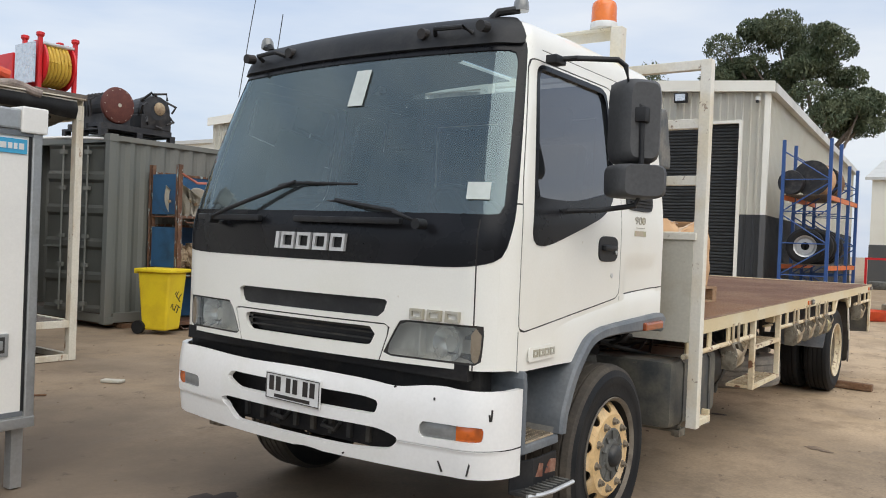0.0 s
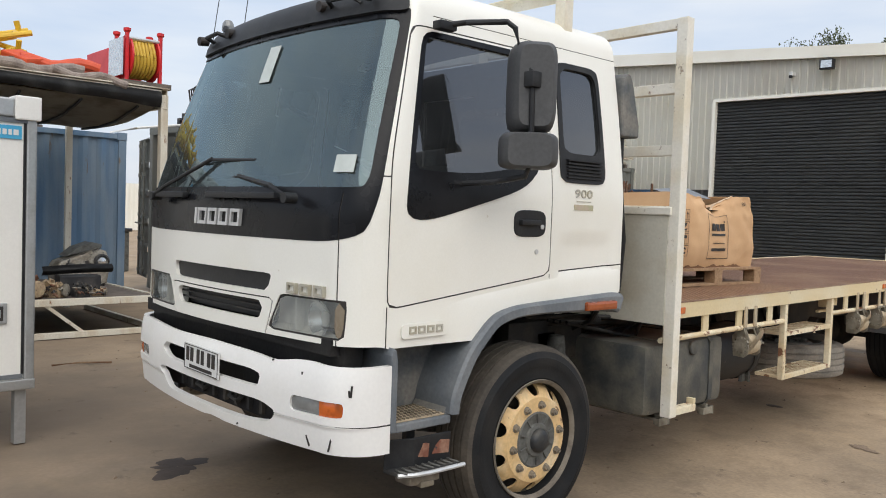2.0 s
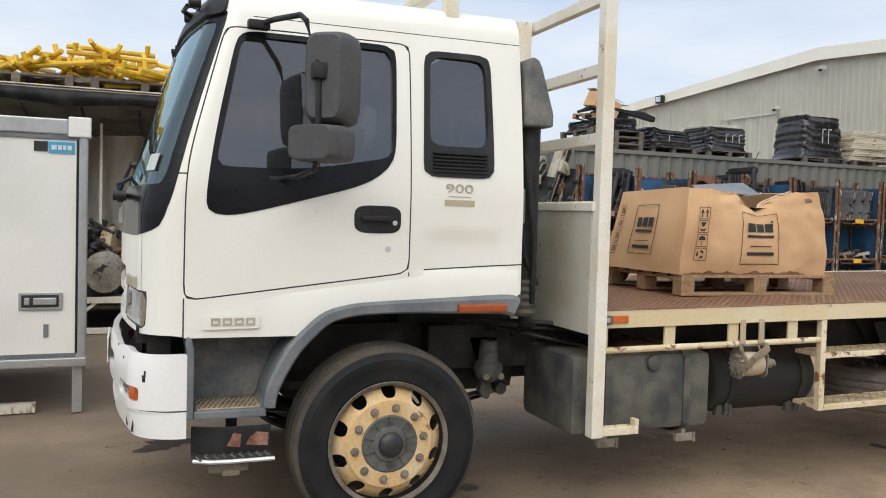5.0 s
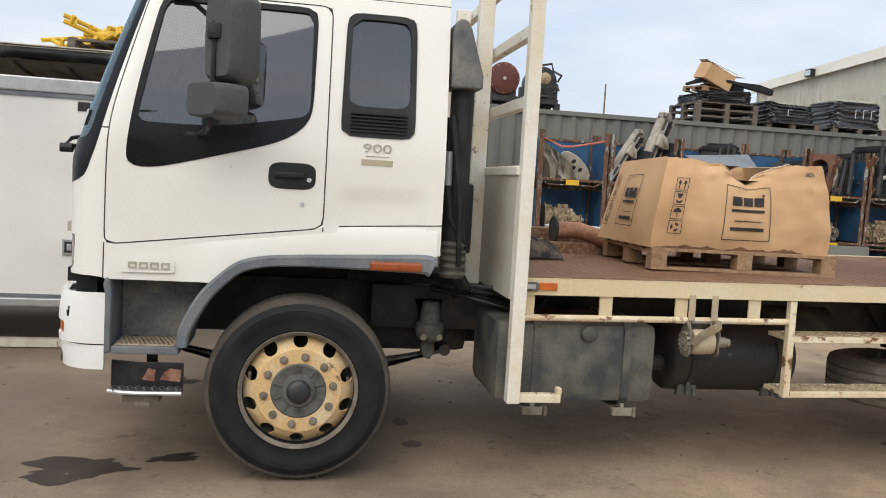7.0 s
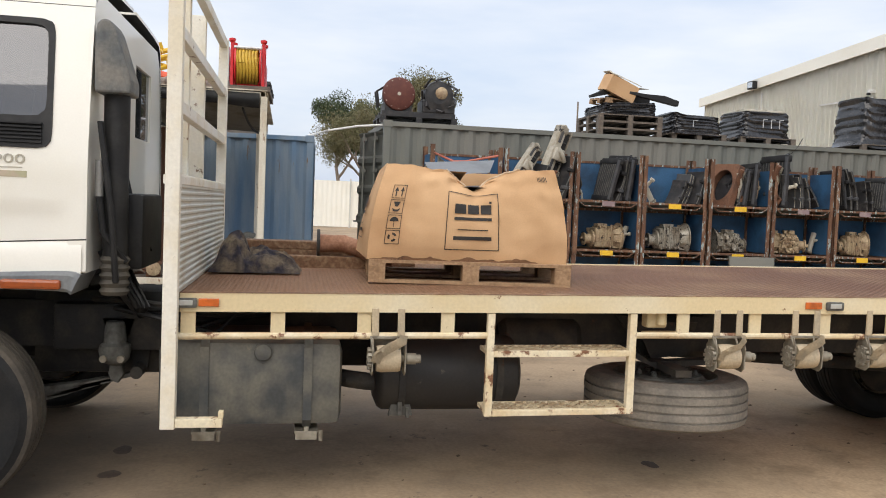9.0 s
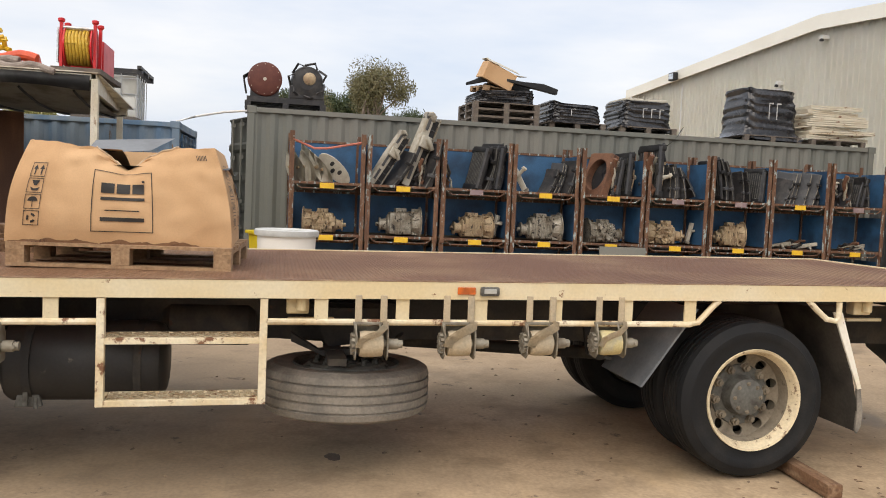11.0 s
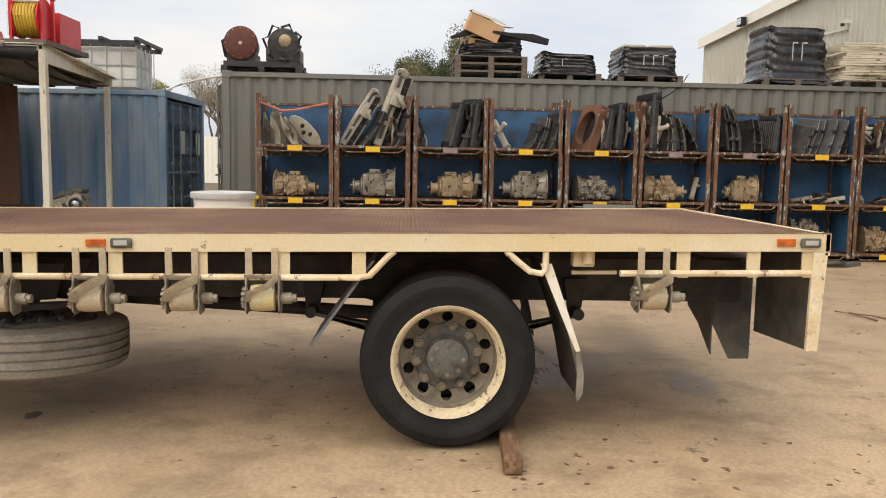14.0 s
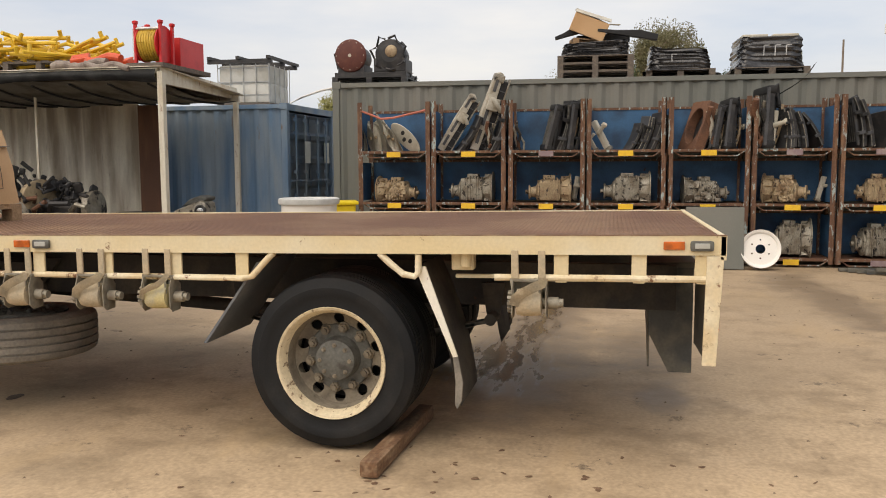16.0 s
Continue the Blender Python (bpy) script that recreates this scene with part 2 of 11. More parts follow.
M_greyplast = surface("grey_plastic", (0.13, 0.145, 0.16), 0.6, second=(0.19, 0.20, 0.205), scale=4, spots=(0.30, 0.30, 0.29), spot_amount=0.12, spot_scale=9, grain=0.1, bump=0.1)
M_stepwell = surface("dusty_grey_plastic", (0.10, 0.11, 0.115), 0.7, second=(0.20, 0.19, 0.17), amount=0.7, scale=6, grain=0.15, bump=0.15)
M_rubber = surface("tyre_rubber", (0.0095, 0.0105, 0.012), 0.66, spec=0.28, second=(0.020, 0.0195, 0.019), amount=0.6, scale=5, grain=0.12, grain_scale=90, bump=0.2)
M_treaddust = surface("dusty_tread_rubber", (0.055, 0.047, 0.038), 0.85, second=(0.085, 0.072, 0.056), amount=0.7, scale=7, grain=0.15, bump=0.2)
M_rubberdusty = surface("dusty_tyre_rubber", (0.17, 0.155, 0.135), 0.9, second=(0.25, 0.225, 0.19), amount=0.75, scale=6, grain=0.15, bump=0.2)
M_rim = surface("cream_rim_paint", (0.66, 0.45, 0.215), 0.6, second=(0.70, 0.55, 0.34), scale=7, spots=(0.22, 0.13, 0.07), spot_amount=0.32, spot_scale=16, grain=0.1, bump=0.15)
M_rimcream = surface("pale_rim_paint", (0.66, 0.56, 0.38), 0.55, second=(0.54, 0.44, 0.29), scale=9, spots=(0.20, 0.13, 0.08), spot_amount=0.42, spot_scale=20, grain=0.1, bump=0.1)
M_rimdusty = surface("rim_brown_dust", (0.23, 0.195, 0.145), 0.85, second=(0.145, 0.12, 0.09), scale=9, spots=(0.10, 0.08, 0.06), spot_amount=0.3, spot_scale=18, grain=0.12, bump=0.2)
M_rimbrown = surface("brown_dusty_rim_edge", (0.19, 0.165, 0.13), 0.8, second=(0.12, 0.10, 0.08), scale=9, spots=(0.30, 0.23, 0.14), spot_amount=0.2, spot_scale=14, grain=0.12, bump=0.2)
M_hub = surface("hub_grey_steel", (0.13, 0.13, 0.118), 0.7, metal=0.2, second=(0.075, 0.07, 0.062), scale=14, grain=0.15, bump=0.2)
M_oilcap = surface("oily_hub_cap", (0.035, 0.038, 0.042), 0.45, metal=0.3, second=(0.07, 0.065, 0.055), scale=14, grain=0.12, bump=0.1)
M_treadtan = surface("dusty_tread_plate", (0.40, 0.315, 0.21), 0.75, second=(0.27, 0.22, 0.16), scale=14, grain=0.12, bump=0.15)
M_oilblack = surface("grimy_black_frame", (0.010, 0.010, 0.011), 0.65, second=(0.022, 0.020, 0.018), amount=0.5, scale=8, grain=0.2, bump=0.3, spec=0.3)
M_drum = surface("black_drum_paint", (0.020, 0.020, 0.021), 0.55, second=(0.036, 0.034, 0.031), amount=0.5, scale=3, spots=(0.15, 0.13, 0.10), spot_amount=0.16, spot_scale=3.5, grain=0.12, bump=0.08)
M_steel = surface("chassis_dark_steel", (0.026, 0.026, 0.026), 0.75, second=(0.065, 0.057, 0.046), amount=0.5, scale=5, spots=RUST_D, spot_amount=0.2, spot_scale=9, grain=0.15, bump=0.2)
M_tank = surface("tank_dark_paint", (0.048, 0.053, 0.055), 0.55, second=(0.135, 0.128, 0.105), amount=0.8, scale=4.2, spots=(0.22, 0.19, 0.14), spot_amount=0.2, spot_scale=5, grain=0.12, bump=0.1)
M_cream = surface("cream_tray_paint", (0.68, 0.56, 0.34), 0.5, second=(0.70, 0.62, 0.44), amount=0.6, scale=2.2, spots=(0.20, 0.095, 0.045), spot_amount=0.2, spot_scale=15, grain=0.05, bump=0.06)
M_creamworn = surface("worn_white_frame_paint", (0.80, 0.77, 0.68), 0.5, second=(0.74, 0.67, 0.52), amount=0.6, scale=4, spots=(0.19, 0.105, 0.055), spot_amount=0.30, spot_scale=14, grain=0.05, bump=0.08)
M_creamrust = surface("rusty_cream_paint", (0.76, 0.68, 0.50), 0.55, second=(0.66, 0.53, 0.33), amount=0.7, scale=5, spots=(0.20, 0.09, 0.045), spot_amount=0.44, spot_scale=11, grain=0.08, bump=0.12)
M_alu = surface("ribbed_pale_sheet", (0.56, 0.54, 0.46), 0.5, second=(0.48, 0.43, 0.33), scale=3, spots=(0.27, 0.16, 0.08), spot_amount=0.1, spot_scale=9, grain=0.05, bump=0.06)
M_treadcream = surface("dirty_cream_mesh", (0.52, 0.44, 0.30), 0.7, second=(0.35, 0.26, 0.16), amount=0.6, scale=6, spots=RUST, spot_amount=0.3, spot_scale=12, grain=0.1, bump=0.1)
M_strap = surface("dusty_webbing", (0.47, 0.385, 0.265), 0.9, second=(0.38, 0.33, 0.245), scale=12, grain=0.1, grain_scale=90, bump=0.3)
M_strapy = surface("yellow_webbing", (0.55, 0.47, 0.24), 0.9, second=(0.46, 0.42, 0.30), scale=12, grain=0.1, grain_scale=90, bump=0.3)
M_winch = surface("winch_dull_steel", (0.30, 0.275, 0.22), 0.65, metal=0.35, second=(0.19, 0.16, 0.12), scale=15, spots=RUST, spot_amount=0.2, spot_scale=22, grain=0.15, bump=0.2)
M_amber = surface("amber_lens", (0.62, 0.13, 0.018), 0.18, second=(0.34, 0.075, 0.012), amount=0.6, scale=16, grain=0.05, bump=0.05, coat=0.6)
M_amberdark = surface("dull_amber_lens", (0.34, 0.075, 0.018), 0.25, second=(0.20, 0.05, 0.014), amount=0.6, scale=16, grain=0.05, bump=0.05, coat=0.4)
M_orange = surface("beacon_orange", (0.85, 0.20, 0.02), 0.25, second=(0.75, 0.16, 0.02), scale=8, grain=0.05, bump=0.05, coat=0.5)
M_lens = surface("headlamp_lens", (0.42, 0.43, 0.40), 0.12, second=(0.44, 0.44, 0.42), scale=8, grain=0.05, bump=0.05, coat=0.7)
M_fog = surface("fog_lamp_lens", (0.20, 0.205, 0.20), 0.15, second=(0.28, 0.28, 0.27), scale=9, grain=0.05, bump=0.05, coat=0.7)
M_reflect = surface("lamp_reflector", (0.75, 0.76, 0.75), 0.22, metal=0.9, second=(0.6, 0.6, 0.6), scale=20, grain=0.05, bump=0.05)
M_badge = surface("badge_silver", (0.62, 0.63, 0.63), 0.3, metal=0.3, second=(0.5, 0.5, 0.5), scale=10, grain=0.04, bump=0.02)
M_decal = surface("faded_decal", (0.42, 0.39, 0.30), 0.5, second=(0.45, 0.43, 0.37), scale=10, grain=0.04, bump=0.02)
M_decalp = surface("faded_pink_decal", (0.52, 0.40, 0.33), 0.5, second=(0.42, 0.40, 0.26), amount=0.8, scale=9, grain=0.04, bump=0.02)
M_plate = surface("plate_white", (0.72, 0.72, 0.70), 0.45, second=(0.66, 0.66, 0.63), scale=12, grain=0.03, bump=0.02)
M_ink = surface("black_print", (0.022, 0.02, 0.018), 0.6, second=(0.04, 0.03, 0.025), scale=9, grain=0.1, bump=0.02)
M_interior = surface("cab_trim_dark", (0.022, 0.024, 0.027), 0.8, second=(0.035, 0.036, 0.038), scale=6, grain=0.12, bump=0.1)
M_seat = surface("seat_cloth_grey", (0.06, 0.063, 0.07), 0.9, second=(0.045, 0.048, 0.052), scale=9, grain=0.2, bump=0.25)
M_paper = surface("white_paper", (0.56, 0.60, 0.57), 0.7, second=(0.50, 0.54, 0.51), scale=9, grain=0.02, bump=0.02)
M_glass = glass("windscreen_glass", (0.44, 0.56, 0.57), 0.03, 0.09, (0.74, 0.95, 1.0), 2.0)
M_lampglass = glass("headlamp_glass", (0.90, 0.90, 0.85), 0.04, 0.18)
M_lampedge = surface("brown_lamp_edge", (0.25, 0.205, 0.15), 0.25, second=(0.20, 0.16, 0.11), scale=9, grain=0.05, bump=0.03, coat=0.5)
M_redfilm = surface("faded_red_film", (0.20, 0.075, 0.045), 0.6, second=(0.4, 0.25, 0.17), scale=14, spots=(0.05, 0.04, 0.04), spot_amount=0.4, spot_scale=25)
M_mirrorplast = surface("faded_grey_plastic", (0.062, 0.063, 0.065), 0.6, second=(0.085, 0.085, 0.085), scale=5, spots=(0.12, 0.12, 0.12), spot_amount=0.08, spot_scale=14, grain=0.12, bump=0.08)
M_tint = glass("tinted_side_glass", (0.16, 0.175, 0.185), 0.02, 0.04, (0.95, 0.96, 1), 2.1)
M_mirror = surface("mirror_silver", (0.8, 0.8, 0.8), 0.03, metal=1.0, grain=0.0, bump=0.0)
M_chequer = None


def chequer_material():
    """Rust-brown tread plate: raised pattern as fine relief, worn paint and dust in broad patches."""
    mt = surface("rusty_tread_plate", (0.33, 0.175, 0.115), 0.55, metal=0.1, second=(0.47, 0.295, 0.19), amount=0.6, scale=1.3, spots=(0.12, 0.075, 0.06), spot_amount=0.18, spot_scale=5, grain=0.1, grain_scale=140, bump=0.0)
    n, l = mt.node_tree.nodes, mt.node_tree.links
    b = n["Principled BSDF"]
    co = n.new("ShaderNodeTexCoord")
    waves = []
    for ang in (45, -45):
        mp = n.new("ShaderNodeMapping")
        mp.inputs["Rotation"].default_value = (0, 0, radians(ang))
        w = n.new("ShaderNodeTexWave")
        w.inputs["Scale"].default_value = 9.0
        l.new(co.outputs["Object"], mp.inputs["Vector"])
        l.new(mp.outputs["Vector"], w.inputs["Vector"])
        waves.append(w)
    mx = n.new("ShaderNodeMath")
    mx.operation = "MAXIMUM"
    l.new(waves[0].outputs["Fac"], mx.inputs[0])
    l.new(waves[1].outputs["Fac"], mx.inputs[1])
    bp = n.new("ShaderNodeBump")
    bp.inputs["Strength"].default_value, bp.inputs["Distance"].default_value = 1.0, 0.009
    l.new(mx.outputs[0], bp.inputs["Height"])
    # pale orange dust gathers on the forward half, its border broken up
    sep = n.new("ShaderNodeSeparateXYZ")
    geo = n.new("ShaderNodeNewGeometry")
    l.new(geo.outputs["Position"], sep.inputs[0])
    nz = n.new("ShaderNodeTexNoise")
    nz.inputs["Scale"].default_value, nz.inputs["Detail"].default_value = 1.1, 7.0
    l.new(geo.outputs["Position"], nz.inputs["Vector"])
    wob = n.new("ShaderNodeMath")
    wob.operation = "MULTIPLY_ADD"
    wob.inputs[1].default_value, wob.inputs[2].default_value = 5.0, -2.5
    l.new(nz.outputs["Fac"], wob.inputs[0])
    addy = n.new("ShaderNodeMath")
    l.new(sep.outputs["Y"], addy.inputs[0])
    l.new(wob.outputs[0], addy.inputs[1])
    fac = n.new("ShaderNodeMapRange")
    fac.inputs["From Min"].default_value, fac.inputs["From Max"].default_value = 1.5, 5.0
    fac.inputs["To Min"].default_value, fac.inputs["To Max"].default_value = 0.7, 0.0
    l.new(addy.outputs[0], fac.inputs["Value"])
    dusty = n.new("ShaderNodeMix")
    dusty.data_type = "RGBA"
    l.new(fac.outputs["Result"], dusty.inputs["Factor"])
    l.new(b.inputs["Base Color"].links[0].from_socket, dusty.inputs["A"])
    dusty.inputs["B"].default_value = (0.50, 0.29, 0.165, 1)
    l.new(dusty.outputs["Result"], b.inputs["Base Color"])
    # relief shading put into the colour: raised bars lighter, gaps between them darker
    col = b.inputs["Base Color"].links[0].from_socket
    relief_tone = n.new("ShaderNodeMapRange")
    relief_tone.inputs["From Min"].default_value, relief_tone.inputs["From Max"].default_value = 0.55, 1.0
    relief_tone.inputs["To Min"].default_value, relief_tone.inputs["To Max"].default_value = 0.82, 1.22
    l.new(mx.outputs[0], relief_tone.inputs["Value"])
    sc = n.new("ShaderNodeVectorMath")
    sc.operation = "SCALE"
    l.new(col, sc.inputs[0])
    l.new(relief_tone.outputs["Result"], sc.inputs["Scale"])
    l.new(sc.outputs[0], b.inputs["Base Color"])
    l.new(bp.outputs["Normal"], b.inputs["Normal"])
    return mt


M_chequer = chequer_material()
M_lampback = surface("silvered_lamp_housing", (0.72, 0.72, 0.69), 0.35, metal=0.35, second=(0.6, 0.6, 0.57), scale=8, grain=0.05, bump=0.05)
M_alum_dull = surface("dull_strut_metal", (0.34, 0.34, 0.33), 0.5, metal=0.6, scale=8, grain=0.06)

# ---- truck ----
CX, HW = 0.08, 1.08          # middle and half width of the cab
truck = thing("flatbed_truck", "white cab-over flatbed truck with cream steel tray and rusty deck", "truck", (0, 3.4, 0))


def tray_z(y):
    """The tray climbs gently towards the rear."""
    return 0.0129 * (y - 1.15)


def lift(bm):
    for v in bm.verts:
        v.co.z += tray_z(v.co.y)
    return bm


def convex(P, Q, pts, k=45.0):
    """Signed depth inside a convex outline with softly rounded corners."""
    area = sum(a[0] * b[1] - b[0] * a[1] for a, b in zip(pts, pts[1:] + pts[:1]))
    if area < 0:
        pts = pts[::-1]
    total = 0
    for a, b in zip(pts, pts[1:] + pts[:1]):
        ex, ey = b[0] - a[0], b[1] - a[1]
        d = (ex * (Q - a[1]) - ey * (P - a[0])) / math.hypot(ex, ey)
        total = total + np.exp(np.clip(-k * d, -60, 60))
    return -np.log(total) / k


def cab_outline():
    """Half of the cab's plan from the front's middle to the rear corner: offset from the middle, y, length along it."""
    pts = [(d, -1.245 + 0.075 * (d / 0.88) ** 2) for d in np.linspace(0, 0.88, 23)]
    pts += [(0.88 + 0.20 * math.sin(a), -0.96 - 0.21 * math.cos(a)) for a in np.linspace(0, math.pi / 2, 11)[1:]]
    pts += [(1.08, y) for y in np.linspace(-0.96, 0.70, 44)[1:]]
    u, out = 0.0, []
    for i, p in enumerate(pts):
        if i:
            u += math.hypot(p[0] - pts[i - 1][0], p[1] - pts[i - 1][1])
        out.append((p[0], p[1], u))
    return out


def build_cab():
    half = cab_outline()
    cols = [(-d, y, -u) for d, y, u in half[:0:-1]] + half
    zs = list(np.arange(1.0, 2.521, 0.038))
    X = np.zeros((len(cols), len(zs)))
    Y, Z, U = X.copy(), X.copy(), X.copy()
    for i, (d, y, u) in enumerate(cols):
        for j, z in enumerate(zs):
            w = min(1, max(0, (-0.50 - y) / 0.62))
            back = 0.285 * (max(0, z - 1.6) / 0.9) ** 1.15 * w
            inn = 0.105 * (max(0, z - 1.70) / 0.8) ** 1.3
            # the rear quarter panel tucks in under a soft crease
            inn += 0.016 * min(1, max(0, (1.535 - z) / 0.055)) * min(1, max(0, (y - 0.13) / 0.06)) * min(1, max(0, (0.62 - y) / 0.06)) * min(1, max(0, (z - 1.32) / 0.02))
            X[i, j], Y[i, j], Z[i, j], U[i, j] = d * (1 - inn / HW), y + back, z, u
    # roof: the outline rolls inwards, then closes
    roof = []
    for th in np.linspace(0, math.pi / 2, 7)[1:]:
        roof.append((0.14 * (1 - math.cos(th)), 2.52 + 0.158 * math.sin(th)))
    roof += [(0.35, 2.695), (0.65, 2.707), (0.94, 2.712)]
    nx = len(zs)
    full = [np.zeros((len(cols), nx + len(roof))) for _ in range(4)]
    for a, s in zip(full, (X, Y, Z, U)):
        a[:, :nx] = s
    for k, (inn, z) in enumerate(roof):
        f = 1 - inn / 0.975
        ym = 0.0
        full[0][:, nx + k] = X[:, -1] * f
        full[1][:, nx + k] = np.where(Y[:, -1] < -0.3, ym + (Y[:, -1] - ym) * (1 - inn / 0.95), Y[:, -1])
        full[2][:, nx + k] = z - 0.03 * np.clip(-Y[:, -1] - 0.3, 0, 1)
        full[3][:, nx + k] = U[:, -1]
    X, Y, Z, U = full
    # normals
    P = np.stack((X, Y, Z), -1)
    du, dv = np.gradient(P, axis=0), np.gradient(P, axis=1)
    N = np.cross(du, dv)
    N /= np.maximum(np.linalg.norm(N, axis=-1, keepdims=True), 1e-9)
    A = np.abs(U)
    side = np.clip((A - 1.10) * 3, -0.2, 0.2)
    DX = np.abs(X)
    F = {}
    # lower edge of the shell, with the wheel arch
    zb = np.interp(Y, [-1.3, -1.0, -0.97, -0.52, -0.40, -0.30, -0.15, 0.0, 0.7], [1.036, 1.036, 1.024, 1.024, 1.09, 1.145, 1.18, 1.195, 1.21])
    F["keep"] = Z - zb
    door = [(-0.974, 1.194), (0.085, 1.322), (0.09, 2.455), (-0.80, 2.455), (-0.972, 1.80)]
    black = [(-0.895, 1.585), (-0.80, 1.565), (-0.10, 1.755), (0.01, 1.86), (0.02, 2.44), (-0.745, 2.44), (-0.885, 1.80)]
    pane = [(-0.845, 1.805), (-0.45, 1.80), (-0.005, 1.885), (-0.005, 2.41), (-0.725, 2.415)]
    fq = convex(Y, Z, [(0.15, 1.80), (0.535, 1.80), (0.525, 2.435), (0.165, 2.435)], 48)
    pq = convex(Y, Z, [(0.185, 1.955), (0.505, 1.955), (0.495, 2.405), (0.195, 2.405)], 48)
    F["door_glass"] = np.minimum(convex(Y, Z, pane, 60), side)
    F["door_black"] = np.minimum(convex(Y, Z, black, 40), side)
    F["quarter_glass"] = np.minimum(pq, side)
    F["quarter_frame"] = np.minimum(fq, side)
    dd = convex(Y, Z, door, 60)
    F["edge"], F["side"], F["back_line"], F["height"], F["along"] = dd, side, Y - 0.085, Z, A
    F["front_line"] = Y + 0.974
    F["rear_h"] = Z - 1.338 - 0.055 * (Y - 0.19)
    F["door"] = np.minimum(dd, side)
    F["windscreen"] = convex(U, Z, [(-1.068, 1.712), (1.068, 1.712), (1.062, 2.482), (-1.062, 2.482)], 60)
    F["visor"] = np.minimum(convex(U, Z, [(-1.115, 2.51), (1.115, 2.51), (1.075, 2.665), (-1.075, 2.665)], 60), 1.25 - A)
    F["front_black"] = convex(U, Z, [(-0.96, 1.476), (0.96, 1.476), (1.085, 1.515), (1.13, 1.62), (1.125, 2.535), (-1.125, 2.535), (-1.13, 1.62), (-1.085, 1.515)], 60)
    # the grille and lamps sit a little towards the driver's side
    UF, AF = U - 0.03, np.abs(U - 0.03)
    F["slot_high"] = convex(UF, Z, [(-0.474, 1.232), (0.474, 1.232), (0.508, 1.316), (-0.508, 1.316)], 200)
    F["slot_low"] = convex(UF, Z, [(-0.415, 1.098), (0.415, 1.098), (0.455, 1.186), (-0.455, 1.186)], 200)
    F["garnish"] = convex(UF, Z, [(-0.455, 1.0), (0.455, 1.0), (0.525, 1.203), (-0.525, 1.203)], 300)
    lamp = convex(AF, Z, [(0.495, 1.07), (0.968, 1.068), (0.978, 1.222), (0.578, 1.222)], 190)
    F["headlamp"] = lamp
    F["lamp_side"] = np.minimum(lamp, AF - 0.928)
    F["lamp_gap"] = np.minimum(lamp + 0.009, 1.3 - A)
    order = ["door_glass", "door_black", "quarter_glass", "quarter_frame", "seam", "seam_low", "seam_front", "seam_rear", "door", "lamp_side", "headlamp", "lamp_gap", "roof_seam", "windscreen", "visor",
             "hood_seam", "front_black", "pillar_seam", "slot_high", "slot_low", "garnish_gap"]
    off = {"door_glass": -0.012, "door_black": 0.003, "quarter_glass": -0.010, "quarter_frame": 0.007, "seam": -0.002, "seam_low": -0.002, "seam_front": -0.002, "seam_rear": -0.002, "hood_seam": -0.002,
           "pillar_seam": -0.002, "windscreen": -0.004, "visor": 0.018, "front_black": 0.002, "slot_high": -0.02, "slot_low": -0.055, "headlamp": -0.004, "lamp_side": -0.003, "lamp_gap": -0.004, "roof_seam": -0.002, "garnish_gap": -0.004}
    w = 0.0034
    # narrow gaps between panels, each bounded on both sides
    gaps = {"seam": [("edge", 1, w), ("edge", -1, w), ("side", 1, 0)],
            "seam_low": [("back_line", 1, w), ("back_line", -1, w), ("height", 1, -1.2), ("height", -1, 1.325), ("side", 1, 0)],
            "seam_front": [("front_line", 1, w), ("front_line", -1, w), ("height", 1, -1.02), ("height", -1, 1.205), ("side", 1, 0)],
            "seam_rear": [("rear_h", 1, w), ("rear_h", -1, w), ("back_line", 1, -0.08), ("side", 1, 0)],
            "roof_seam": [("height", 1, 0.0022 - 2.512), ("height", -1, 0.0022 + 2.512), ("along", 1, -1.34)],
            "garnish_gap": [("garnish", 1, w), ("garnish", -1, w)],
            "hood_seam": [("along", 1, w - 0.968), ("along", -1, w + 0.968), ("height", -1, 1.69)],
            "pillar_seam": [("height", 1, w - 1.765), ("height", -1, w + 1.765), ("along", 1, -1.125), ("along", -1, 1.27)]}
    names = ["keep"] + sorted(F.keys() - {"keep"})
    V = np.concatenate([P, N] + [F[k][..., None] for k in names], -1)
    idx = {k: 6 + i for i, k in enumerate(names)}

    def clip(poly, k, s, add=0.0):
        out = []
        for a, b in zip(poly, poly[1:] + poly[:1]):
            fa, fb = a[k] * s + add, b[k] * s + add
            if fa >= 0:
                out.append(a)
            if (fa >= 0) != (fb >= 0):
                out.append(a + (b - a) * (fa / (fa - fb)))
        return out if len(out) > 2 else []

    bins = {}
    sided = ("door_glass", "door_black", "quarter_glass", "quarter_frame", "door", "headlamp", "seam", "seam_low", "seam_front", "seam_rear", "hood_seam", "pillar_seam", "lamp_gap", "lamp_side", "roof_seam")
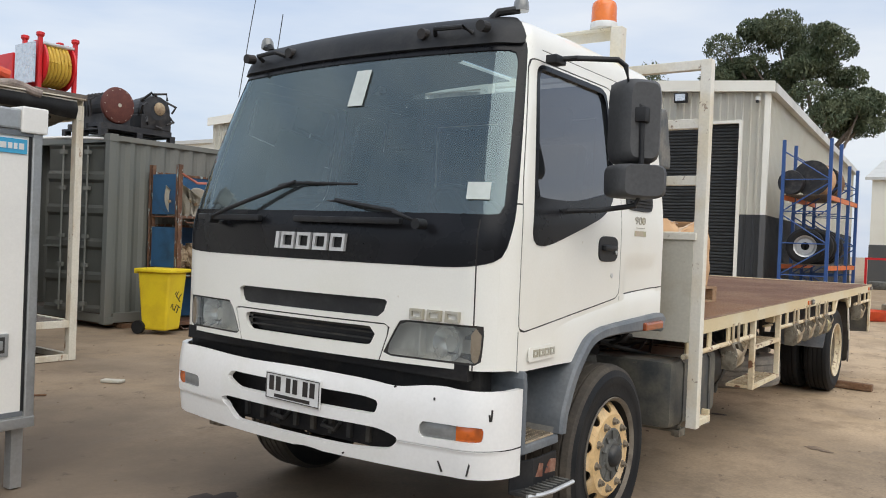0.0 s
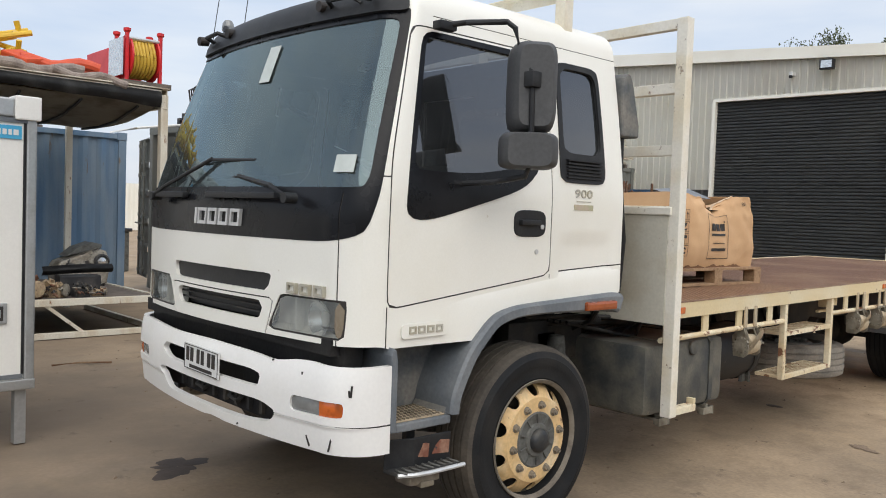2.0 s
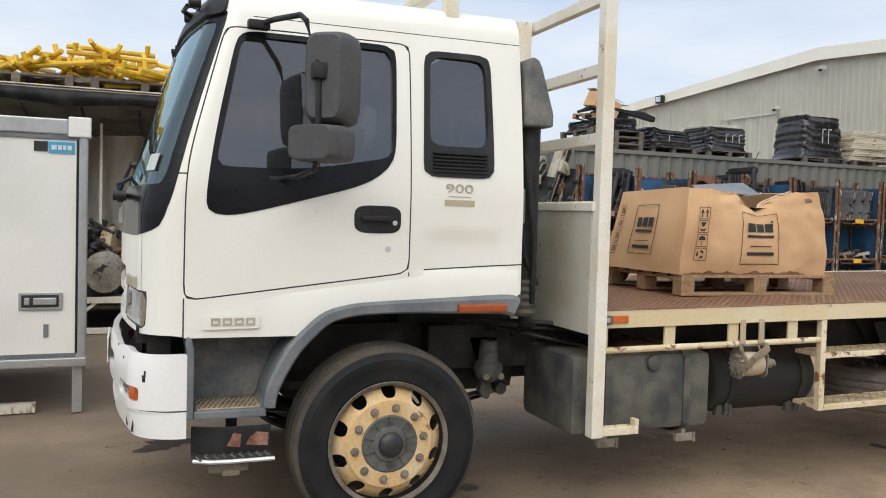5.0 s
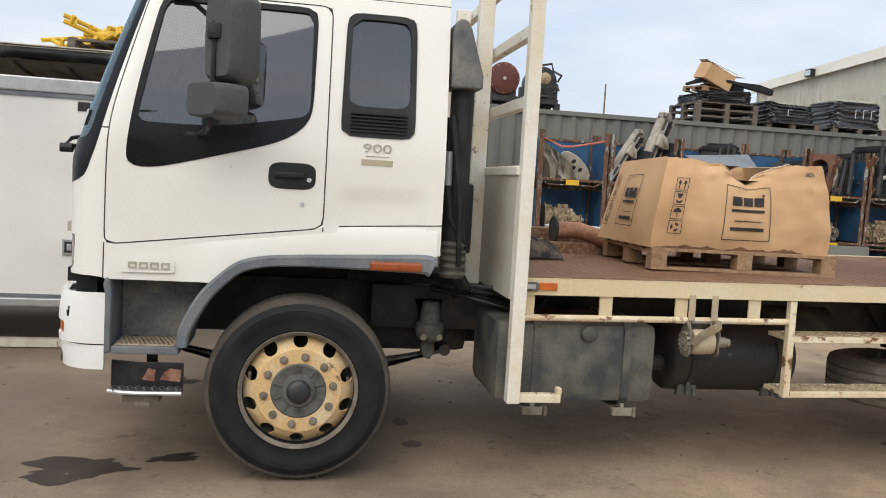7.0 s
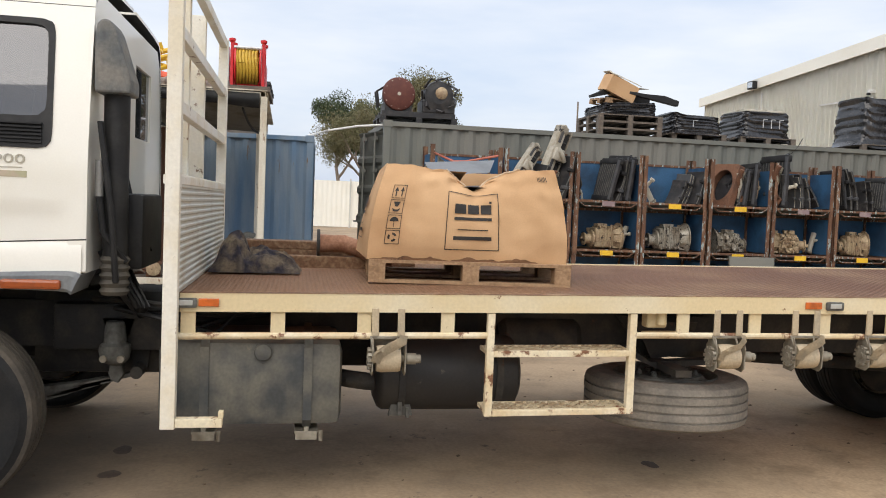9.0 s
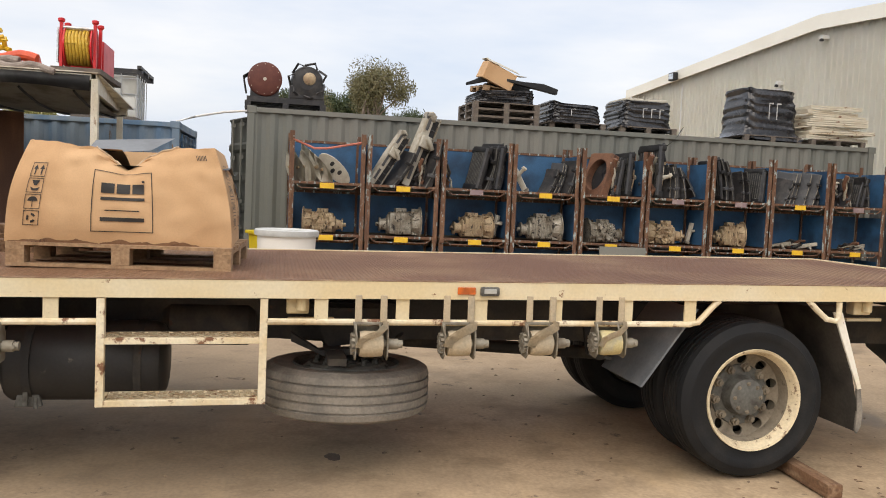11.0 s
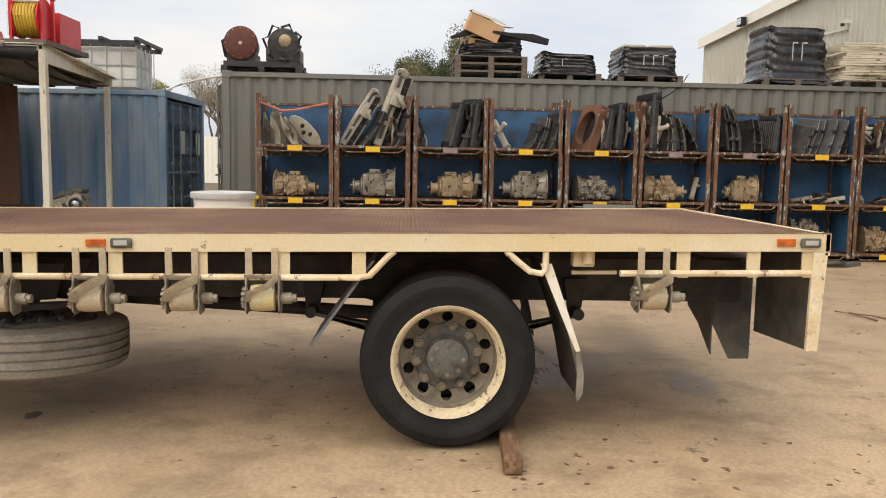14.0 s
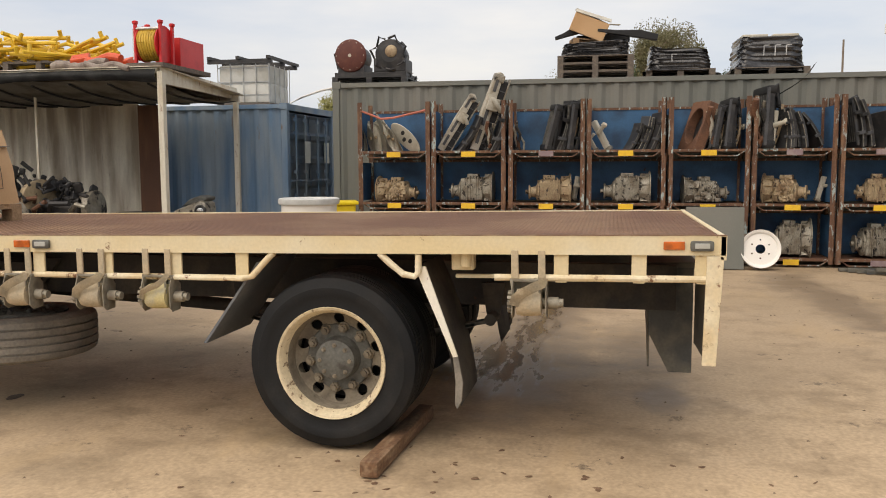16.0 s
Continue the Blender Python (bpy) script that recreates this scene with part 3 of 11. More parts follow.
    for i in range(V.shape[0] - 1):
        for j in range(V.shape[1] - 1):
            cell = [V[i, j], V[i + 1, j], V[i + 1, j + 1], V[i, j + 1]]
            cell = clip(cell, idx["keep"], 1)
            if not cell:
                continue
            tail = "R" if cell[0][0] + cell[1][0] > 0 else "L"
            rest = [cell]
            for k in order:
                nxt = []
                for poly in rest:
                    ins = poly
                    for fld, sgn, add in gaps.get(k, [(k, 1, 0.0)]):
                        q = idx[fld]
                        o = clip(ins, q, -sgn, -add)
                        if o:
                            nxt.append(o)
                        ins = clip(ins, q, sgn, add)
                        if not ins:
                            break
                    if ins:
                        key = k + (tail if k in sided else "")
                        bins.setdefault(key, []).append([p[:3] + p[3:6] * off.get(k, 0) for p in ins])
                rest = nxt
            body = "body" if (abs(cell[0][0]) > 0.9 and cell[0][1] > -1.1) or cell[0][2] > 2.3 else "hood"
            for poly in rest:
                bins.setdefault(body, []).append([p[:3] for p in poly])

    def bin_mesh(key):
        bm = bmesh.new()
        for poly in bins.get(key, []):
            try:
                bm.faces.new([bm.verts.new((p[0] + CX, p[1], p[2])) for p in poly])
            except ValueError:
                pass
        bmesh.ops.remove_doubles(bm, verts=bm.verts[:], dist=0.0004)
        return bm

    def shell(name, key, mt, parent, label="", thick=0.02):
        bm = bin_mesh(key)
        ob = part(name, bm, mt, parent, label, smooth=True, away=Vector((CX, -0.2, 1.8)))
        if thick:
            # the outside stays where it is; the thickness goes into the cab
            mod = ob.modifiers.new("thickness", "SOLIDIFY")
            mod.thickness, mod.offset = thick, -1.0
            ob.data.materials.append(M_interior)
            mod.material_offset = 1
        return ob

    cab = shell("cab_body", "body", M_white, truck, "white painted cab shell")
    hood = shell("front_panel", "hood", M_white, truck, "white front grille panel")
    for k in ("hood_seam", "pillar_seam", "seam_low", "seam_front", "seam_rear", "lamp_gap", "roof_seam"):
        for tail in "RL":
            shell("panel_gap", k + tail, M_ink, cab, thick=0)
    shell("panel_gap", "garnish_gap", M_ink, hood, thick=0)
    shell("front_trim", "front_black", M_blackpaint, truck, "black painted windscreen surround")
    shell("sun_visor", "visor", M_blackplast, truck, "dark plastic roof visor", 0.03)
    wind = shell("windscreen", "windscreen", M_glass, truck, "greenish windscreen glass", 0)
    wind.visible_shadow = False
    shell("grille_slot", "slot_high", M_blackplast, hood, "black grille slot")
    shell("grille_slot", "slot_low", M_blackplast, hood, "black grille slot")
    for tail in "RL":
        d = shell("door", "door" + tail, M_white, truck, "white cab door with black lower window trim")
        shell("door_trim", "door_black" + tail, M_blackpaint, d, "black door window trim")
        shell("door_gap", "seam" + tail, M_ink, d, thick=0)
        g = shell("door_window", "door_glass" + tail, M_tint, d, "tinted door glass", 0)
        g.visible_shadow = False
        q = shell("quarter_window", "quarter_frame" + tail, M_blackplast, truck, "black framed quarter window")
        g = shell("pane", "quarter_glass" + tail, M_tint, q, "tinted glass", 0)
        g.visible_shadow = False
        s = 1 if tail == "R" else -1
        h = shell("headlamp", "headlamp" + tail, M_lampglass, truck, "clouded clear headlamp", 0)
        h.visible_shadow = False
        ls = shell("lamp_edge", "lamp_side" + tail, M_lampedge, h, "brown-tinted lamp corner", 0.012)

        def back(u, v, s=s):
            d = 0.47 + 0.53 * u
            return (CX + 0.03 + s * d, (-1.245 + 0.075 * (d / 0.88) ** 2 if d < 0.9 else -1.165 + (d - 0.9) * 0.75) + 0.075 - 0.05 * abs(2 * v - 1) ** 4, 1.06 + 0.17 * v)
        bm = bmesh.new()
        sheet(bm, back, 14, 6)
        part("lamp_housing", bm, M_lampback, h, "grey lamp housing", smooth=True)
        bm = bmesh.new()
        d = 0.80
        lathe(bm, [(0.05, 0.012), (0.044, 0.03), (0.03, 0.055), (0.0, 0.082)], (CX + 0.03 + s * d, -1.245 + 0.075 * (d / 0.88) ** 2 + 0.03, 1.14), "y", 28, 1, False)
        part("bulb_bowl", bm, M_reflect, h, "silver reflector", smooth=True)
        bm = bmesh.new()
        xa, xb = CX + 0.03 + s * 0.668, CX + 0.03 + s * 0.676
        bx(bm, min(xa, xb), max(xa, xb), -1.19, -1.145, 1.075, 1.218)
        part("lamp_divider", bm, M_lampback, h)
        # fin-like vents under the quarter window
        for k in range(6):
            bm = bmesh.new()
            bx(bm, CX + s * 1.065 - 0.01, CX + s * 1.065 + 0.01, 0.20, 0.49, 1.825 + k * 0.018, 1.833 + k * 0.018, m=Matrix.Translation((s * 0.012, 0, 0)))
            part("vent_slat", bm, M_blackplast, q)
    # back wall, with two panes, and floor of the cab
    walls = [[(CX - 1.06, 1.2), (CX + 1.06, 1.2), (CX + 1.06, 1.75), (CX + 1.03, 1.95), (CX - 1.03, 1.95), (CX - 1.06, 1.75)],
             [(CX - 0.975, 2.40), (CX + 0.975, 2.40), (CX + 0.96, 2.50), (CX + 0.85, 2.61), (CX - 0.85, 2.61), (CX - 0.96, 2.50)],
             [(CX + 0.62, 1.95), (CX + 1.03, 1.95), (CX + 0.975, 2.40), (CX + 0.62, 2.40)],
             [(CX - 1.03, 1.95), (CX - 0.62, 1.95), (CX - 0.62, 2.40), (CX - 0.975, 2.40)],
             [(CX - 0.10, 1.95), (CX + 0.10, 1.95), (CX + 0.10, 2.40), (CX - 0.10, 2.40)]]
    for outline in walls:
        bm = bmesh.new()
        slab(bm, outline, "y", 0.66, 0.695)
        part("rear_wall", bm, M_white, truck)
        bm = bmesh.new()
        slab(bm, outline, "y", 0.652, 0.658)
        part("wall_lining", bm, M_interior, truck)
    for sx in (-0.36, 0.36):
        pane = part("rear_pane", box_bm(CX + sx - 0.258, CX + sx + 0.258, 0.674, 0.679, 1.952, 2.398), M_tint, truck, "tinted rear glass")
        pane.visible_shadow = False
    bm = bmesh.new()
    bx(bm, CX - 1.02, CX + 1.02, -1.10, 0.66, 1.16, 1.22)
    part("cab_floor", bm, M_interior, truck)
    bm = bmesh.new()
    bx(bm, CX - 0.95, CX + 0.95, -1.15, -0.72, 1.23, 1.66, 0.05)
    part("dashboard", bm, M_interior, truck, smooth=True)
    for sx in (-0.55, 0.55):
        seat = part("seat", box_bm(CX + sx - 0.26, CX + sx + 0.26, -0.42, 0.10, 1.42, 1.60, 0.05), M_seat, truck, smooth=True)
        bm = bmesh.new()
        bx(bm, -0.24, 0.24, -0.06, 0.06, 0, 0.62, 0.05, m=pose(CX + sx, 0.10, 1.56, -8, 0, 0))
        part("backrest", bm, M_seat, seat, smooth=True)
        bm = bmesh.new()
        bx(bm, -0.13, 0.13, -0.05, 0.05, 0, 0.2, 0.04, m=pose(CX + sx, 0.19, 2.2, -8, 0, 0))
        part("headrest", bm, M_seat, seat, smooth=True)
    bm = bmesh.new()
    c = Vector((CX + 0.55, -0.62, 1.74))
    q = Euler((radians(-35), 0, 0)).to_matrix()
    pipe(bm, [c + q @ Vector((0.21 * math.cos(a), 0.21 * math.sin(a), 0)) for a in np.linspace(0, 2 * math.pi, 29)], 0.014, cap=False)
    for a in (0.4, 2.7, 4.7):
        rod(bm, c, c + q @ Vector((0.2 * math.cos(a), 0.2 * math.sin(a), 0)), 0.014)
    rod(bm, c, c + q @ Vector((0, 0, -0.4)), 0.03)
    part("steering_wheel", bm, M_blackplast, truck, smooth=True)
    # a tag and a sticker on the windscreen, papers on the dashboard
    for x, y, z, w, h, rx_, rz in ((0.215, -1.0129, 2.335, 0.095, 0.20, -19.5, 0), (1.01, -1.1005, 1.815, 0.105, 0.08, -17, 18)):
        bm = bmesh.new()
        bx(bm, -w / 2, w / 2, -0.002, 0.002, -h / 2, h / 2, m=pose(x, y - 0.007, z, rx_, 0, rz))
        part("paper_tag", bm, M_paper, truck, "white card on the windscreen")
    for x, w, r in ((0.42, 0.05, 20), (0.72, 0.2, 4), (0.86, 0.06, 60)):
        bm = bmesh.new()
        bx(bm, -w / 2, w / 2, -0.02, 0.02, 0, 0.003, m=pose(x, -1.06, 1.68, 50, r, 0))
        part("loose_paper", bm, M_paper, truck)
    return cab, hood


def box_bm(*a, **k):
    bm = bmesh.new()
    bx(bm, *a, **k)
    return bm


cab_body, front_panel = build_cab()


def front_y(x):
    d = abs(x - CX)
    return -1.245 + 0.075 * (d / 0.88) ** 2 if d < 0.88 else -0.96 - 0.21 * math.sqrt(max(0.0, 1 - ((d - 0.88) / 0.2) ** 2))


def badge(x0, z0, cells, w, h, gap, mt, name, label, lean=0.12, side=None, bar_w=0.016):
    """A maker's mark as plain slanted frames; cells are their relative widths."""
    bm = bmesh.new()
    x = x0
    for c in cells:
        x1 = x + c * w
        t = min(bar_w, (x1 - x) / 2)
        strips = [(x, x1, 0, t), (x, x1, h - t, h), (x, x + t, t, h - t), (x1 - t, x1, t, h - t)] if c > 0.5 else [(x, x1, 0, h)]
        for a0, a1, b0, b1 in strips:
            pts = [(a0 + lean * b0, z0 + b0), (a1 + lean * b0, z0 + b0), (a1 + lean * b1, z0 + b1), (a0 + lean * b1, z0 + b1)]
            if side is None:
                y = front_y((x + x1) / 2) - 0.004
                slab(bm, pts, "y", y - 0.012, y + 0.006)
            else:
                slab(bm, pts, "x", side - 0.004, side + 0.003)
        x = x1 + gap
    return part(name, bm, mt, truck, label)


badge(-0.10, 1.523, [0.24, 1, 1, 1, 1], 0.092, 0.082, 0.018, M_badge, "front_badge", "silver maker's mark drawn as plain frames")
badge(0.735, 1.238, [1, 1, 1], 0.072, 0.048, 0.016, M_decal, "model_badge", "grey model mark drawn as plain frames", 0.05, None, 0.012)
bm = bmesh.new()
slab(bm, [(-0.885, 1.062), (-0.645, 1.066), (-0.635, 1.076), (-0.635, 1.122), (-0.645, 1.132), (-0.885, 1.127), (-0.895, 1.117), (-0.895, 1.072)], "x", 1.1665, 1.1715)
part("badge_panel", bm, M_white, truck)
badge(-0.855, 1.082, [1, 1, 1, 1], 0.041, 0.034, 0.011, M_decal, "side_badge", "faded side mark drawn as plain frames", 0.0, 1.1735, 0.009)
words("model_number", "900", 0.072, Matrix(((0, 0, 1, 1.1605), (1.42, 0, 0, 0.343), (0, 0.86, 0, 1.744), (0, 0, 0, 1))), M_decal, truck)
part("decal_stripe", box_bm(1.155, 1.1622, 0.264, 0.426, 1.658, 1.688), M_decalp, truck, "faded pink and green stripe decal")
part("decal_line", box_bm(1.155, 1.1622, 0.285, 0.405, 1.703, 1.707), M_decal, truck)

# door handle, lock and fuel of small fittings, on both doors alike
for s in (1, -1):
    sx = CX + s * HW
    bm = bmesh.new()
    oval = [(-0.08 + 0.118 * math.copysign(abs(math.cos(q)) ** 0.5, math.cos(q)), 1.581 + 0.067 * math.copysign(abs(math.sin(q)) ** 0.55, math.sin(q))) for q in np.linspace(0, 2 * math.pi, 33)[:-1]]
    slab(bm, oval, "x", sx - 0.005 * s, sx + 0.006 * s)
    h = part("door_handle", bm, M_blackplast, truck, "black recessed door handle", bevel=0.004)
    bm = bmesh.new()
    bx(bm, sx, sx + 0.03 * s, -0.165, -0.02, 1.572, 1.60, 0.008)
    part("grip", bm, M_blackplast, h, smooth=True)
    bm = bmesh.new()
    rod(bm, (sx, 0.005, 1.565), (sx + 0.012 * s, 0.005, 1.565), 0.012)
    part("key_lock", bm, M_badge, h)
    bm = bmesh.new()
    rod(bm, (sx - 0.01 * s, -0.025, 1.44), (sx + 0.006 * s, -0.025, 1.44), 0.012)
    part("side_lock", bm, M_badge, truck)

# lower sill panel: the shoulder that runs under the doors
for s in (1, -1):
    bm = bmesh.new()
    x0, x1 = CX + s * 1.076, CX + s * 1.0885
    g0 = [(y, np.interp(y, [-0.97, -0.45, -0.43, -0.333, -0.167, 0.0, 0.68], [1.024, 1.024, 1.045, 1.13, 1.165, 1.18, 1.20])) for y in np.linspace(-0.76, 0.68, 30)]
    top = [np.interp(y, [-0.96, 0.085, 0.14, 0.2, 0.68], [1.186, 1.312, 1.316, 1.328, 1.354]) for y, _ in g0]
    a = [bm.verts.new((x0 + (x1 - x0) * min(1, (y + 0.76) / 0.3), y, z)) for y, z in g0]
    b = [bm.verts.new((x0 + (x1 - x0) * min(1, (y + 0.76) / 0.3), y, t - 0.045)) for (y, _), t in zip(g0, top)]
    c = [bm.verts.new((x0, y, t)) for (y, _), t in zip(g0, top)]
    for i in range(len(g0) - 1):
        bm.faces.new((a[i], a[i + 1], b[i + 1], b[i]))
        bm.faces.new((b[i], b[i + 1], c[i + 1], c[i]))
    part("sill_panel", bm, M_white, truck, "white lower side panel", smooth=True)

# front wheel arch flare, step well and steps
for s in (1, -1):
    sx = CX + s * 1.085
    arc = [(-0.615, 0.70), (-0.60, 0.80), (-0.52, 0.96), (-0.43, 1.06), (-0.33, 1.138), (-0.2, 1.172), (-0.05, 1.184), (0.1, 1.191), (0.4, 1.204), (0.62, 1.212), (0.685, 1.195)]
    wid = [0.055, 0.06, 0.065, 0.062, 0.06, 0.058, 0.06, 0.066, 0.085, 0.10, 0.105]
    fine = []
    for k in range(len(arc) - 1):
        q0, q1, q2, q3 = (arc[max(k - 1, 0)] + (wid[max(k - 1, 0)],), arc[k] + (wid[k],), arc[k + 1] + (wid[k + 1],), arc[min(k + 2, len(arc) - 1)] + (wid[min(k + 2, len(arc) - 1)],))
        for f in (0.0, 0.25, 0.5, 0.75):
            fine.append(tuple(0.5 * (2 * b + (c - a) * f + (2 * a - 5 * b + 4 * c - d) * f * f + (3 * b - a - 3 * c + d) * f ** 3) for a, b, c, d in zip(q0, q1, q2, q3)))
    fine.append(arc[-1] + (wid[-1],))
    arc, wid = [q[:2] for q in fine], [q[2] for q in fine]
    bm = bmesh.new()
    rings = []
    for k, (y, z) in enumerate(arc):
        a, b = arc[max(k - 1, 0)], arc[min(k + 1, len(arc) - 1)]
        d = Vector((0, b[0] - a[0], b[1] - a[1])).normalized()
        nrm = Vector((0, d.z, -d.y))
        p = Vector((0, y, z))
        w = wid[k]
        rings.append([bm.verts.new(Vector((xx, 0, 0)) + p + nrm * q) for xx, q in ((sx - s * 0.30, 0.0), (sx + s * 0.028, 0.0), (sx + s * 0.042, w * 0.2), (sx + s * 0.042, w * 0.85), (sx + s * 0.03, w), (sx - s * 0.30, w))])
    for a, b in zip(rings, rings[1:]):
        for i in range(6):
            bm.faces.new((a[i], a[(i + 1) % 6], b[(i + 1) % 6], b[i]))
    bm.faces.new(rings[0])
    bm.faces.new(rings[-1])
    fl = part("wheel_arch", bm, M_greyplast, truck, "scuffed grey plastic wheel arch", smooth=True)
    part("side_marker", box_bm(sx + s * 0.03, sx + s * 0.062, 0.33, 0.60, 1.124, 1.172, 0.014), M_amberdark, fl, "cracked orange side marker lamp")
    bm = bmesh.new()
    slab(bm, [(-0.925, 0.695), (-0.63, 0.695), (-0.42, 1.08), (-0.42, 1.10), (-0.925, 1.06)], "x", sx - s * 0.24, sx - s * 0.22)
    well = part("step_well", bm, M_stepwell, truck, "dusty grey entry step well", bevel=0.008)
    part("recess_plate", box_bm(min(sx - s * 0.22, sx - s * 0.21), max(sx - s * 0.22, sx - s * 0.21), -0.80, -0.66, 0.93, 1.02, 0.004), M_stepwell, well)
    # the front lip curls outwards
    bm = bmesh.new()
    slab(bm, [(-0.955, 0.66), (-0.925, 0.66), (-0.925, 0.97), (-0.935, 1.02), (-0.955, 1.035), (-0.965, 1.0), (-0.955, 0.95)], "x", min(sx - s * 0.24, sx + s * 0.028), max(sx - s * 0.24, sx + s * 0.028))
    part("front_lip", bm, M_greyplast, well, "grey plastic lip", bevel=0.008)
    part("step_shelf", box_bm(min(sx - s * 0.24, sx + s * 0.02), max(sx - s * 0.24, sx + s * 0.02), -0.924, -0.60, 0.655, 0.695, 0.008), M_greyplast, well)
    bm = bmesh.new()
    slab(bm, [(-0.63, 0.696), (-0.60, 0.696), (-0.40, 1.08), (-0.43, 1.08)], "x", min(sx - s * 0.22, sx - s * 0.002), max(sx - s * 0.22, sx - s * 0.002))
    part("rear_cheek", bm, M_stepwell, well)
    part("tread_plate", box_bm(min(sx - s * 0.215, sx + s * 0.005), max(sx - s * 0.215, sx + s * 0.005), -0.91, -0.625, 0.6955, 0.703, 0.003), M_treadtan, well, "dusty tan tread plate")
    bm = bmesh.new()
    for i in range(6):
        for j in range(12):
            y, x = -0.90 + j * 0.0225 + 0.011 * (i % 2), sx - s * (0.012 + i * 0.036)
            slab(bm, [(x - 0.013, y), (x, y - 0.005), (x + 0.013, y), (x, y + 0.005)], "z", 0.703, 0.710)
    part("tread_studs", bm, M_rimdusty, well)
    # swing step below: a bent backing plate, a narrow tread with a pale edge, a bracket
    bm = bmesh.new()
    slab(bm, [(sx - s * 0.055, -0.925), (sx - s * 0.045, -0.932), (sx + s * 0.0, -0.80), (sx + s * 0.0, -0.575), (sx - s * 0.012, -0.575), (sx - s * 0.012, -0.795)], "z", 0.475, 0.612)
    sw = part("lower_step", bm, M_blackplast, truck, "black lower step with torn reflectors", bevel=0.004)
    bm = bmesh.new()
    slab(bm, [(sx - s * 0.05, -0.93), (sx + s * 0.05, -0.92), (sx + s * 0.088, -0.78), (sx + s * 0.085, -0.575), (sx - s * 0.01, -0.575), (sx - s * 0.01, -0.80)], "z", 0.468, 0.486)
    part("tread", bm, M_steel, sw, "black tread", bevel=0.003)
    bm = bmesh.new()
    pipe(bm, [(sx + s * 0.045, -0.925, 0.477), (sx + s * 0.078, -0.85, 0.477), (sx + s * 0.092, -0.77, 0.478), (sx + s * 0.09, -0.57, 0.478)], 0.010, 6)
    part("worn_edge", bm, M_badge, sw, "pale worn metal edge", smooth=True)
    for j in range(9):
        bm = bmesh.new()
        y = -0.90 + j * 0.038
        pipe(bm, [(sx - s * 0.0, y, 0.488), (sx + s * 0.035, y - 0.012, 0.492), (sx + s * 0.075, y + 0.004, 0.488)], 0.005, 6)
        part("tread_bar", bm, M_hub, sw)
    bm = bmesh.new()
    bx(bm, min(sx - s * 0.06, sx + s * 0.05), max(sx - s * 0.06, sx + s * 0.05), -0.86, -0.68, 0.415, 0.466, 0.015)
    bx(bm, min(sx - s * 0.02, sx + s * 0.06), max(sx - s * 0.02, sx + s * 0.06), -0.80, -0.72, 0.40, 0.43, 0.01)
    part("bracket", bm, M_rimdusty, sw, "muddy brown bracket")
    part("hanger", box_bm(min(sx - s * 0.12, sx - s * 0.09), max(sx - s * 0.12, sx - s * 0.09), -0.77, -0.72, 0.45, 0.66), M_blackplast, sw)
    for y0, y1 in ((-0.775, -0.715), (-0.69, -0.59)):
        bm = bmesh.new()
        slab(bm, [(y0, 0.525), (y1, 0.515), (y1 + 0.005, 0.575), ((y0 + y1) / 2, 0.583), (y0 + 0.02, 0.56)], "x", min(sx, sx + s * 0.003), max(sx, sx + s * 0.003))
        part("torn_reflector", bm, M_redfilm, sw, "torn red reflector film")


# ---- bumper ----
def bumper_y(x, z):
    d = abs(x - CX)
    base = -1.300 + 0.085 * (d / 0.9) ** 2 if d < 0.9 else -1.0 - 0.215 * math.sqrt(max(0.0, 1 - ((d - 0.9) / 0.205) ** 2))
    return base + (0.03 if z > 0.8 else 0.014) * ((z - 0.80) / 0.2) ** 2 + (0.008 if z < 0.69 else 0)


